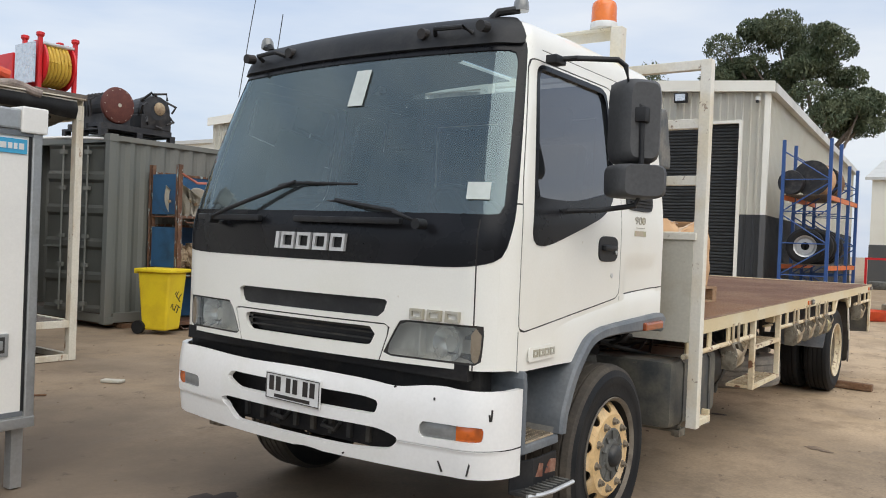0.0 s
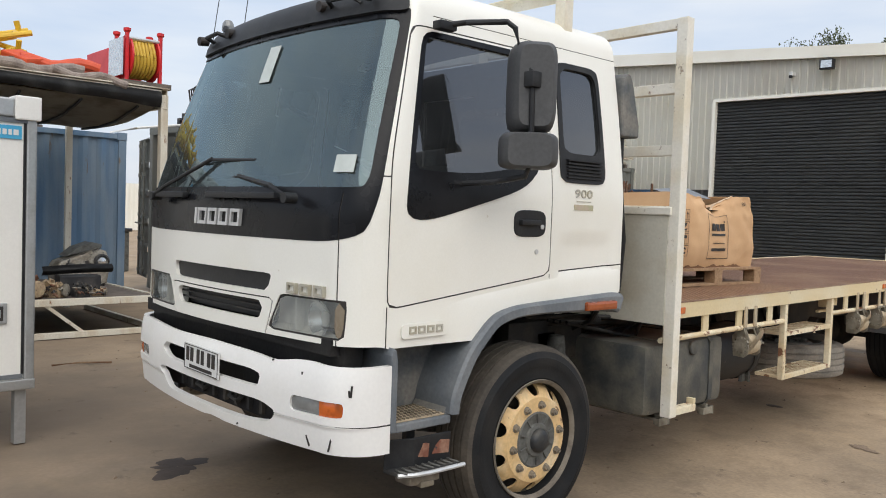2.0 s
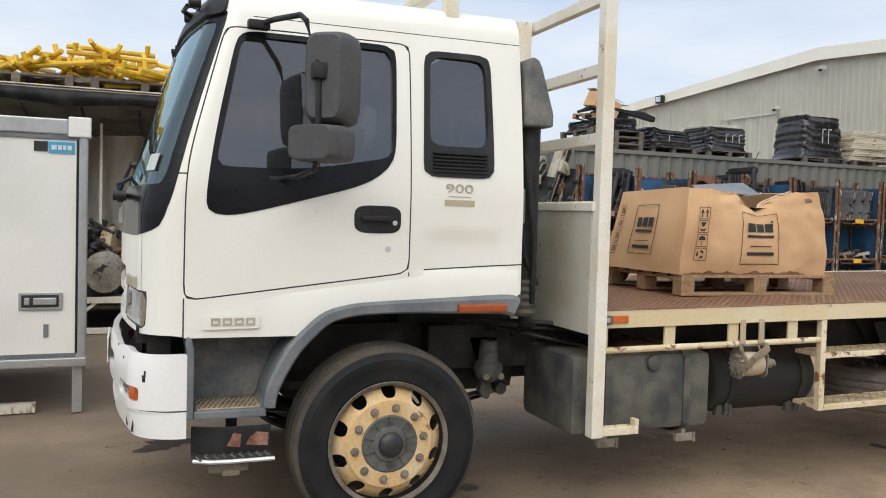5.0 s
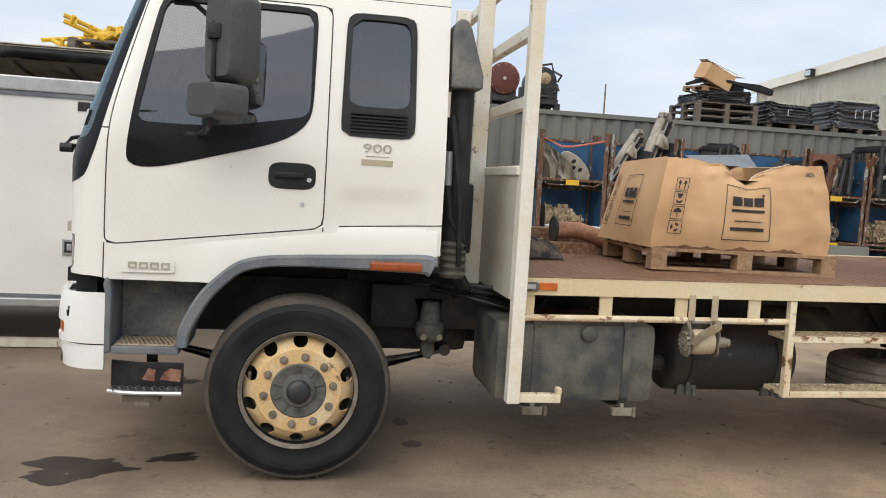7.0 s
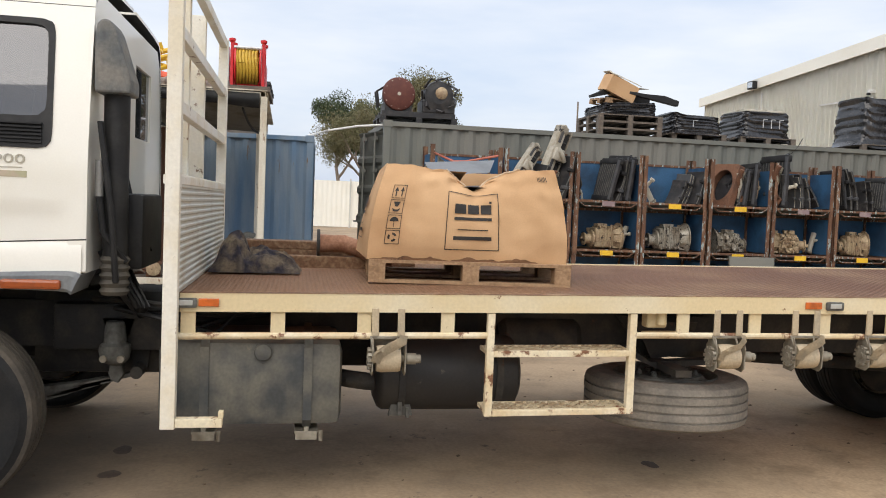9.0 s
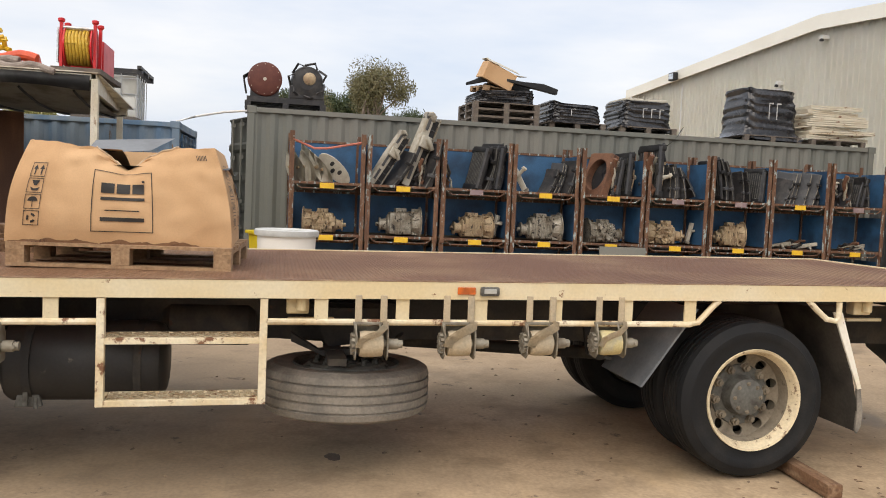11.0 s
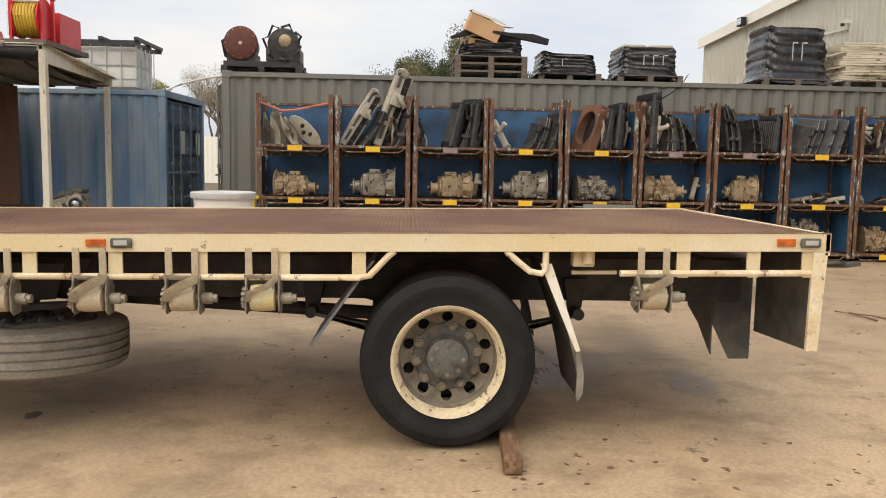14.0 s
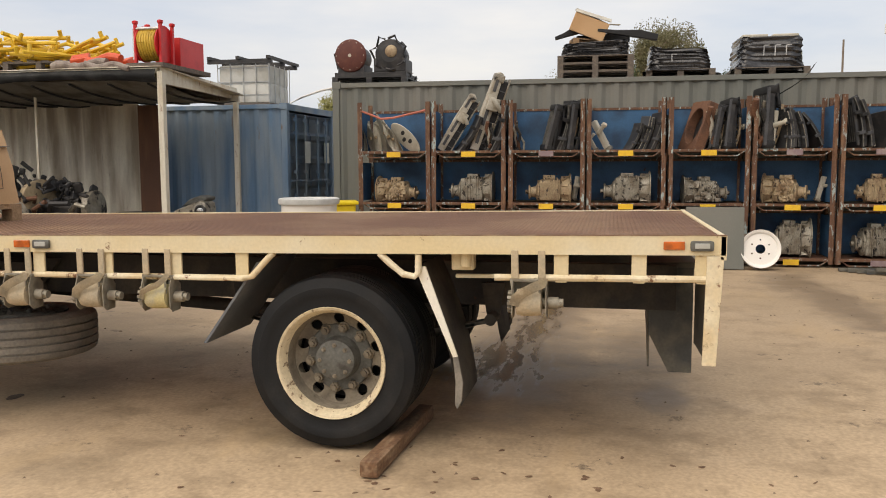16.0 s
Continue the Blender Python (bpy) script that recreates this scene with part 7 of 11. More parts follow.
def carton():
    """The big torn carton: sagging walls, a caved-in top edge, printed marks."""
    x1, x0, y0, y1 = 0.585, -0.38, 2.165, 3.30
    zb, zt = DZ + 0.135, DZ + 0.72
    e = thing("cardboard_carton", "large brown cardboard carton, torn open and sagging, on a pallet", "box", (0.1, 2.74, zb))

    def top(y):
        q = (y - y0) / (y1 - y0)
        left_, right_ = max(0.0, 1 - abs(q - 0.52) / 0.17), max(0.0, 1 - abs(q - 0.52) / 0.30)
        dip = 0.16 * left_ ** 1.15 if q < 0.52 else 0.16 * right_ ** 1.6
        return zt - 0.015 - dip - 0.02 * math.exp(-((q - 0.30) / 0.2) ** 2) + 0.006 * math.sin(q * 13) + 0.010 * noise.noise(Vector((q * 17, 3, 1)))
    bm = bmesh.new()

    def front(u, v):
        y = y0 + (y1 - y0) * u
        z = zb + (zt - zb) * v - (zt - top(y)) * v ** 5
        bulge = 0.05 * math.sin(math.pi * v) * (0.4 + 0.6 * math.sin(math.pi * min(1, u * 1.05))) + 0.02 * math.sin(u * 7) * v
        dent = 0.045 * math.exp(-((u - 0.52) / 0.12) ** 2) * v ** 2
        far = math.hypot(u - 0.52, (v - 0.95) * 0.6)
        dent += 0.011 * math.sin(9 * math.atan2(u - 0.52, 1.02 - v) + 1.0) * math.exp(-(far / 0.22) ** 2) * min(1, far / 0.05)
        crease = 0.006 * math.sin(u * 31 + v * 12) * v * (1 - v) * 2 + 0.014 * noise.noise(Vector((u * 5, v * 3, 2))) + 0.005 * noise.noise(Vector((u * 13, v * 9, 4))) + 0.02 * noise.noise(Vector((u * 16, v * 7, 9))) * v ** 3
        lean = 0.05 * (1 - v) * (1 if u < 0.5 else 0.4) * abs(u - 0.5)
        yy = y + (u - 0.5) * (0.09 * (1 - v) ** 2 + 0.05 * math.sin(math.pi * v) - 0.13 * v ** 1.6)
        return (x1 + bulge - dent + crease - 0.07 * v * v * (1 - u), yy, z)
    sheet(bm, front, 64, 26)

    def left(u, v):
        x = x1 + (x0 - x1) * u
        z = zb + (zt - zb - 0.01 - 0.02 * u) * v
        fx, fy, fz = front(0, v)
        return (fx + (x0 - x1) * u * (0.95 - 0.10 * v), fy + 0.03 * u * v - 0.015 * math.sin(math.pi * v) * math.sin(math.pi * u), z if u > 0.02 else fz)
    sheet(bm, left, 16, 20)

    def right(u, v):
        fx, fy, fz = front(1, v)
        return (fx + (x0 - x1) * u, fy + 0.03 * math.sin(math.pi * v) * math.sin(math.pi * u), fz)
    sheet(bm, right, 16, 20)

    def back(u, v):
        a, b = left(1, v), right(1, v)
        return tuple(p + (q - p) * u for p, q in zip(a, b))
    sheet(bm, back, 10, 20)
    bmesh.ops.remove_doubles(bm, verts=bm.verts[:], dist=0.002)
    body = part("carton_wall", bm, M_card, e, smooth=True)
    mod = body.modifiers.new("thickness", "SOLIDIFY")
    mod.thickness, mod.offset = 0.008, -1
    # top flaps: two stand up behind the torn edge, one has fallen in
    bm = bmesh.new()
    sheet(bm, lambda u, v: (x1 - 0.07 - 0.36 * u, y0 + 0.10 + 0.45 * v, zt - 0.045 + 0.02 * math.sin(3 * u) - 0.12 * u * v), 8, 8)
    part("flap", bm, M_card, e, smooth=True)
    bm = bmesh.new()
    sheet(bm, lambda u, v: (x1 - 0.10 - 0.30 * u, y0 + 0.74 + 0.29 * v, zt - 0.10 + 0.055 * v - 0.05 * u), 8, 8)
    part("flap", bm, M_card, e, smooth=True)
    bm = bmesh.new()
    sheet(bm, lambda u, v: (x1 - 0.12 - 0.30 * u, y0 + 0.34 + (0.46 - 0.10 * (1 - u)) * v, zt - 0.075 + 0.035 * v + 0.095 * u), 6, 8)
    part("torn_liner", bm, M_liner, e, "stiff grey liner flap", smooth=True)
    bm = bmesh.new()
    for k in range(3):
        pipe(bm, [Vector(front(q, 1.0)) + Vector((-0.006 * k, 0, 0.004 + 0.008 * noise.noise(Vector((q * 40, k * 3, 5))))) for q in np.linspace(0.35 + 0.02 * k, 0.80 - 0.06 * k, 34)], 0.005, 5)
    part("torn_edge", bm, M_tornedge, e, "pale torn cardboard edge", smooth=True)
    bm = bmesh.new()
    sheet(bm, lambda u, v: (x1 - 0.03 - 0.9 * u, y0 + 0.05 + 1.1 * v, zb + 0.45 + 0.03 * math.sin(6 * u) * math.sin(7 * v)), 8, 8)
    part("inner_liner", bm, M_blackplast, e, "dark goods inside", smooth=True)

    def on_front(u0, u1, v0, v1, off=0.006):
        bm = bmesh.new()
        sheet(bm, lambda u, v: tuple(a + b for a, b in zip(front(u0 + (u1 - u0) * u, v0 + (v1 - v0) * v), (off, 0, 0))), 6, 4)
        return bm

    def mark(u0, u1, v0, v1, name="print_mark"):
        return part(name, on_front(u0, u1, v0, v1), M_ink, e, "plain dark printed mark", smooth=True)
    def shape(pts):
        """A printed shape given by its outline on the front wall."""
        bm = bmesh.new()
        bm.faces.new([bm.verts.new(Vector(front(*q)) + Vector((0.004, 0, 0))) for q in pts])
        return part("print_mark", bm, M_ink, e, "plain dark printed mark")
    # outlined panel with a blocky mark in it
    mu0, mu1, mv0, mv1 = 0.37, 0.645, 0.12, 0.74
    mark(mu0, mu1, mv1 - 0.008, mv1)
    mark(mu0, mu1, mv0, mv0 + 0.008)
    mark(mu0, mu0 + 0.004, mv0, mv1)
    mark(mu1 - 0.004, mu1, mv0, mv1)
    for a, b in ((0.41, 0.47), (0.48, 0.54), (0.55, 0.605)):
        mark(a, b, 0.50, 0.505 + 0.10)
    mark(0.595, 0.607, 0.62, 0.645)
    mark(0.41, 0.607, 0.43, 0.46)
    mark(0.43, 0.585, 0.325, 0.335)
    mark(0.41, 0.605, 0.225, 0.262)
    # four handling pictograms in square outlines
    for k in range(4):
        v0 = 0.16 + k * 0.155
        u0, u1 = 0.075, 0.145
        mark(u0, u1, v0, v0 + 0.006)
        mark(u0, u1, v0 + 0.135, v0 + 0.141)
        mark(u0, u0 + 0.003, v0, v0 + 0.141)
        mark(u1 - 0.003, u1, v0, v0 + 0.141)
        c, w0, h0 = (u0 + u1) / 2, 0.022, v0 + 0.02
        if k == 3:
            for q in (-0.015, 0.015):
                shape([(c + q - 0.003, h0), (c + q + 0.003, h0), (c + q + 0.003, h0 + 0.055), (c + q - 0.003, h0 + 0.055)])
                shape([(c + q - 0.011, h0 + 0.055), (c + q + 0.011, h0 + 0.055), (c + q, h0 + 0.10)])
        elif k == 1:
            shape([(c + w0 * math.cos(q), h0 + 0.055 + 0.045 * math.sin(q)) for q in np.linspace(0, math.pi, 11)])
            shape([(c - 0.0015, h0), (c + 0.0015, h0), (c + 0.0015, h0 + 0.056), (c - 0.0015, h0 + 0.056)])
        elif k == 2:
            shape([(c - 0.018, h0 + 0.10), (c + 0.018, h0 + 0.10), (c + 0.006, h0 + 0.05), (c - 0.006, h0 + 0.05)])
            shape([(c - 0.022, h0 + 0.035), (c - 0.012, h0), (c + 0.012, h0), (c + 0.022, h0 + 0.035), (c + 0.004, h0 + 0.02), (c - 0.004, h0 + 0.02)])
        else:
            for q in range(3):
                t0 = 2 * math.pi * q / 3 + 0.4
                shape([(c + 0.022 * math.cos(t), h0 + 0.05 + 0.048 * math.sin(t)) for t in (t0, t0 + 0.6, t0 + 1.2)] + [(c + 0.012 * math.cos(t), h0 + 0.05 + 0.026 * math.sin(t)) for t in (t0 + 1.2, t0 + 0.6, t0)])
    for k in range(7):
        mark(0.885 + 0.008 * k, 0.8885 + 0.008 * k, 0.865, 0.92)

    M_cstain = surface("water_stained_cardboard", (0.24, 0.13, 0.07), 0.85, second=(0.13, 0.07, 0.042), scale=9, grain=0.08, bump=0.1)
    rs = random.Random(3)
    for k in range(15):
        u, w_, h_ = rs.uniform(0.0, 0.86), rs.uniform(0.07, 0.20), rs.uniform(0.012, 0.05)
        bm = bmesh.new()
        top_ = [front(u + w_ * q, 0.004 + h_ * math.sin(math.pi * q) ** 0.6 * (0.7 + 0.3 * math.sin(9 * q + k))) for q in np.linspace(0, 1, 11)]
        low_ = [front(u + w_ * q, 0.0) for q in np.linspace(0, 1, 11)]
        ta = [bm.verts.new((x + 0.003, y, z)) for x, y, z in top_]
        lo_ = [bm.verts.new((x + 0.003, y, z)) for x, y, z in low_]
        for q in range(10):
            bm.faces.new((lo_[q], lo_[q + 1], ta[q + 1], ta[q]))
        part("damp_stain", bm, M_cstain, e, "dark damp stain", smooth=True)

    def on_left(u0, u1, v0, v1):
        bm = bmesh.new()
        sheet(bm, lambda u, v: tuple(a + b for a, b in zip(left(u0 + (u1 - u0) * u, v0 + (v1 - v0) * v), (0, -0.012, 0))), 4, 4)
        return part("print_mark", bm, M_ink, e, "plain dark printed mark", smooth=True)

    def on_right(u0, u1, v0, v1):
        bm = bmesh.new()
        sheet(bm, lambda u, v: tuple(a + b for a, b in zip(right(u0 + (u1 - u0) * u, v0 + (v1 - v0) * v), (0, 0.012, 0))), 4, 4)
        return part("print_mark", bm, M_ink, e, "plain dark printed mark", smooth=True)
    for put, c, hw in ((on_left, 0.50, 0.16), (on_right, 0.56, 0.27)):
        for a in ((c - hw, c + hw, 0.80, 0.808), (c - hw, c + hw, 0.2, 0.208), (c - hw, c - hw + 0.008, 0.2, 0.808), (c + hw - 0.008, c + hw, 0.2, 0.808),
                  (c - hw * 0.7, c - hw * 0.3, 0.54, 0.65), (c - hw * 0.22, c + hw * 0.2, 0.54, 0.65), (c + hw * 0.3, c + hw * 0.7, 0.54, 0.65), (c - hw * 0.7, c + hw * 0.7, 0.47, 0.50), (c - hw * 0.6, c + hw * 0.6, 0.36, 0.368), (c - hw * 0.7, c + hw * 0.7, 0.27, 0.31)):
            put(*a)
        q, pw = (0.84, 0.08) if put is on_left else (0.03, 0.15)
        for k in range(4):
            v0 = 0.18 + 0.165 * k
            for a in ((q, q + pw, v0, v0 + 0.006), (q, q + pw, v0 + 0.135, v0 + 0.141), (q, q + pw * 0.05, v0, v0 + 0.141), (q + pw * 0.95, q + pw, v0, v0 + 0.141), (q + pw * 0.25, q + pw * 0.42, v0 + 0.03, v0 + 0.11), (q + pw * 0.58, q + pw * 0.75, v0 + 0.03, v0 + 0.11)):
                put(*a)
    return e


carton()
# timber, pipe and rag on the deck
for k, (x0, x1, y0, y1, z0, h) in enumerate(((-0.95, -0.75, 1.25, 2.6, 0, 0.12), (-0.62, -0.48, 1.22, 2.25, 0, 0.09), (-0.95, -0.75, 1.2, 2.5, 0.12, 0.06))):
    ob = part("timber_beam", box_bm(x0, x1, y0, y1, DZ - 0.02 + z0, DZ - 0.02 + z0 + h, 0.008), M_oldwood, smooth=False)
    tagged(ob, "weathered brown timber beam lying on the deck", "timber", "timber on the deck")
pp = thing("bent_pipe", "rusty bent steel pipe with a flange on the deck", "pipe", (-0.6, 2.0, DZ))
M_rustpipe = surface("rusty_orange_pipe", (0.36, 0.19, 0.12), 0.8, second=(0.24, 0.115, 0.065), scale=6, grain=0.2, bump=0.3)
bm = bmesh.new()
pipe(bm, [(-0.60, 1.87, DZ + 0.16), (-0.58, 2.05, DZ + 0.16), (-0.48, 2.22, DZ + 0.11), (-0.45, 2.4, DZ + 0.075)], 0.065, 16)
part("tube", bm, M_rustpipe, pp, smooth=True)
bm = bmesh.new()
lathe(bm, [(0, 0.068), (0, 0.10), (0.02, 0.10), (0.02, 0.068)], (-0.60, 1.855, DZ + 0.16), "y", 24)
part("flange", bm, M_steel, pp, "dark flange")
bm = bmesh.new()
M_rag = surface("dirty_cloth", (0.06, 0.056, 0.075), 0.95, second=(0.30, 0.24, 0.17), amount=0.7, scale=9, grain=0.25, bump=0.5)


def heap(u, v):
    x, y = -0.32 + 0.42 * u, 1.18 + 0.56 * v
    edge = (16 * u * (1 - u) * v * (1 - v)) ** 0.35
    body = 0.19 * math.exp(-((v - 0.20) / 0.17) ** 4) + 0.10 * math.exp(-((v - 0.66) / 0.30) ** 4)
    fold = 0.045 * abs(noise.noise(Vector((u * 5, v * 7, 3)))) + 0.03 * noise.noise(Vector((u * 11, v * 9, 7)))
    return (x + 0.03 * noise.noise(Vector((u * 6, v * 6, 1))), y + 0.03 * noise.noise(Vector((u * 6, v * 6, 5))), DZ - 0.012 + max(0.004, 1.35 * edge * (body + fold)))


sheet(bm, heap, 44, 56)
bmesh.ops.solidify(bm, geom=bm.faces[:], thickness=0.01)
tagged(part("crumpled_rag", bm, M_rag, smooth=True), "dirty crumpled cloth heap on the deck", "cloth")


# ---- shipping containers ----
def container(name, L, H, mt, m, label, doors_open):
    """A box container: corrugated walls, posts, rails, corner castings and two doors at its near end."""
    W = 2.44
    e = thing(name, label, "container")

    def P(nm, bm, mm=mt, lb="", parent=e, **k):
        return part(nm, bm, mm, parent, lb, local=True, **k)
    bm = bmesh.new()
    corrugated(bm, L - 0.2, 0.15, H - 0.10, 0.278, 0.036, 0.26, Matrix.Translation((0.1, 0.03, 0)))
    P("side_wall", bm)
    bm = bmesh.new()
    corrugated(bm, L - 0.2, 0.15, H - 0.10, 0.278, 0.036, 0.26, Matrix.Translation((L - 0.1, W - 0.03, 0)) @ Matrix.Rotation(math.pi, 4, "Z"))
    P("side_wall", bm)
    bm = bmesh.new()
    corrugated(bm, W - 0.2, 0.15, H - 0.10, 0.278, 0.036, 0.26, Matrix.Translation((L - 0.03, 0.1, 0)) @ Matrix.Rotation(math.pi / 2, 4, "Z"))
    P("end_wall", bm)
    bm = bmesh.new()
    bx(bm, 0.02, L - 0.02, 0.03, W - 0.03, H - 0.05, H - 0.03)
    P("roof", bm)
    P("floor", box_bm(0.02, L - 0.02, 0.03, W - 0.03, 0.12, 0.16), M_greypallet)
    for x in (0, L - 0.12):
        for y in (0, W - 0.12):
            P("corner_post", box_bm(x, x + 0.12, y, y + 0.12, 0.1, H - 0.1, 0.006))
            for z in (0, H - 0.12):
                c = P("corner_casting", box_bm(x - 0.006, x + 0.15, y - 0.006, y + 0.13, z, z + 0.12, 0.008))
    for y in (0.005, W - 0.065):
        P("top_rail", box_bm(0.15, L - 0.15, y, y + 0.06, H - 0.10, H - 0.02, 0.004))
        P("bottom_rail", box_bm(0.15, L - 0.15, y, y + 0.06, 0.02, 0.17, 0.004))
    for x in (0.005, L - 0.085):
        P("top_rail", box_bm(x, x + 0.08, 0.12, W - 0.12, H - 0.13, H - 0.01, 0.004))
        P("bottom_rail", box_bm(x, x + 0.08, 0.12, W - 0.12, 0.02, 0.15, 0.004))
    for k in range(2):
        lw = W / 2 - 0.14
        d = bmesh.new()
        n = 5
        hh = H - 0.34
        prof = [(0.0, 0.0)]
        for q in range(n):
            z = q * hh / n
            prof += [(z + 0.06, 0), (z + 0.11, 0.035), (z + hh / n - 0.07, 0.035), (z + hh / n - 0.02, 0)]
        prof.append((hh, 0))
        rows = [[d.verts.new((yy + (0.0), x, z)) for z, yy in prof] for x in (0, lw)]
        for i in range(len(prof) - 1):
            d.faces.new((rows[0][i], rows[0][i + 1], rows[1][i + 1], rows[1][i]))
        bmesh.ops.solidify(d, geom=d.faces[:], thickness=0.01)
        if k == 0:
            dm = Matrix.Translation((0.04, 0.13, 0.17)) @ Matrix.Rotation(radians(19) if doors_open else 0, 4, "Z")
        else:
            dm = Matrix.Translation((0.04, W - 0.13, 0.17)) @ Matrix.Translation((0, -lw, 0))
            if doors_open:
                dm = Matrix.Translation((0.0, W + 0.02, 0.17)) @ Matrix.Rotation(radians(-14), 4, "Z")
        for v in d.verts:
            v.co = dm @ v.co
        leaf = P("container_door", d, mt, "ribbed steel door leaf")
        for x in (lw * 0.3, lw * 0.72):
            bm = bmesh.new()
            rod(bm, (-0.03, x, 0.02), (-0.03, x, hh - 0.02), 0.017, seg=10)
            for z in (0.1, 0.7, 1.15, 1.9, hh - 0.15):
                bx(bm, -0.05, 0.0, x - 0.05, x + 0.05, z, z + 0.06)
            bx(bm, -0.055, -0.035, x - 0.02, x + 0.3, 1.0, 1.03)
            for v in bm.verts:
                v.co = dm @ v.co
            P("lock_bar", bm, mt, "", leaf)
    e.matrix_basis = m
    return e


M_cgrey = surface("grey_container_paint", (0.155, 0.162, 0.144), 0.6, second=(0.185, 0.182, 0.16), amount=0.6, scale=0.9, spots=RUST, spot_amount=0.07, spot_scale=9, streak=(1, 1, 0.5), grain=0.06, bump=0.08)
M_cblue = surface("faded_blue_container_paint", (0.105, 0.19, 0.30), 0.6, second=(0.21, 0.27, 0.325), amount=0.8, scale=1.5, spots=(0.17, 0.12, 0.08), spot_amount=0.22, spot_scale=5, streak=(2, 2, 0.35), grain=0.06, bump=0.08)
CY = Matrix.Translation((-8.58, 3.1, 0.07)) @ Matrix.Rotation(radians(91.4), 4, "Z")
container("grey_container", 12.19, 2.95, M_cgrey, CY, "dark grey forty-foot shipping container with one door open", True)
blue_box = container("blue_container", 6.06, 2.64, M_cblue, Matrix.Translation((-11.74, 2.02, 0.10)) @ Matrix.Rotation(radians(-91.7), 4, "Z"), "faded blue rust-streaked twenty-foot shipping container", False)
for x, y in ((0.3, 0.0), (5, 0.0), (11.7, 0.0)):
    ob = part("sleeper", box_bm(x, x + 0.2, -0.02, 2.46, -0.072, 0.0, 0.004), M_oldwood)
    ob.matrix_basis = CY
    tagged(ob, "timber sleeper under the container", "timber", "sleepers under containers")
for y in (-3.8, -1.2, 1.5):
    tagged(part("sleeper", box_bm(-12.0, -9.6, y, y + 0.2, -0.01, 0.10, 0.004), M_oldwood), "timber sleeper under the container", "timber", "sleepers under containers")

# ---- stillages with gearboxes and panels ----
M_rustblue = surface("rusty_stillage_post", (0.12, 0.058, 0.034), 0.8, second=(0.21, 0.115, 0.066), scale=5, spots=(0.33, 0.40, 0.39), spot_amount=0.48, spot_scale=6, streak=(3, 3, 1), grain=0.2, bump=0.3)
M_stblue = surface("stillage_blue_sheet", (0.03, 0.105, 0.215), 0.6, second=(0.02, 0.055, 0.11), amount=0.6, scale=2.5, spots=RUST_D, spot_amount=0.2, spot_scale=7, grain=0.1, bump=0.12)
M_tagy = surface("yellow_tag", (0.80, 0.50, 0.035), 0.5, second=(0.70, 0.42, 0.04), scale=9, grain=0.05, bump=0.04)
M_tagp = surface("faded_purple_tag", (0.25, 0.18, 0.19), 0.6, second=(0.33, 0.26, 0.24), scale=9, grain=0.05, bump=0.04)
M_alloy = surface("dirty_cast_alloy", (0.34, 0.315, 0.26), 0.5, metal=0.35, second=(0.22, 0.185, 0.14), amount=0.6, scale=8, spots=(0.03, 0.026, 0.023), spot_amount=0.50, spot_scale=11, grain=0.2, grain_scale=40, bump=0.4)
M_alloyt = surface("tan_dirty_alloy", (0.42, 0.325, 0.205), 0.6, metal=0.2, second=(0.30, 0.21, 0.13), amount=0.6, scale=8, spots=(0.045, 0.034, 0.027), spot_amount=0.46, spot_scale=11, grain=0.2, grain_scale=40, bump=0.4)
M_dark = surface("dark_scrap_steel", (0.020, 0.020, 0.022), 0.5, second=(0.055, 0.05, 0.047), scale=7, spots=RUST_D, spot_amount=0.12, spot_scale=8, grain=0.15, bump=0.2)
M_bonewhite = surface("chalky_white_panel", (0.52, 0.49, 0.41), 0.6, second=(0.42, 0.38, 0.30), scale=6, spots=(0.14, 0.11, 0.08), spot_amount=0.16, spot_scale=9, grain=0.08, bump=0.1)
M_rustorange = surface("rusty_orange_part", (0.16, 0.075, 0.042), 0.8, second=(0.10, 0.050, 0.032), scale=6, grain=0.2, bump=0.3)

SW, SD, SH = 1.235, 0.74, 0.83


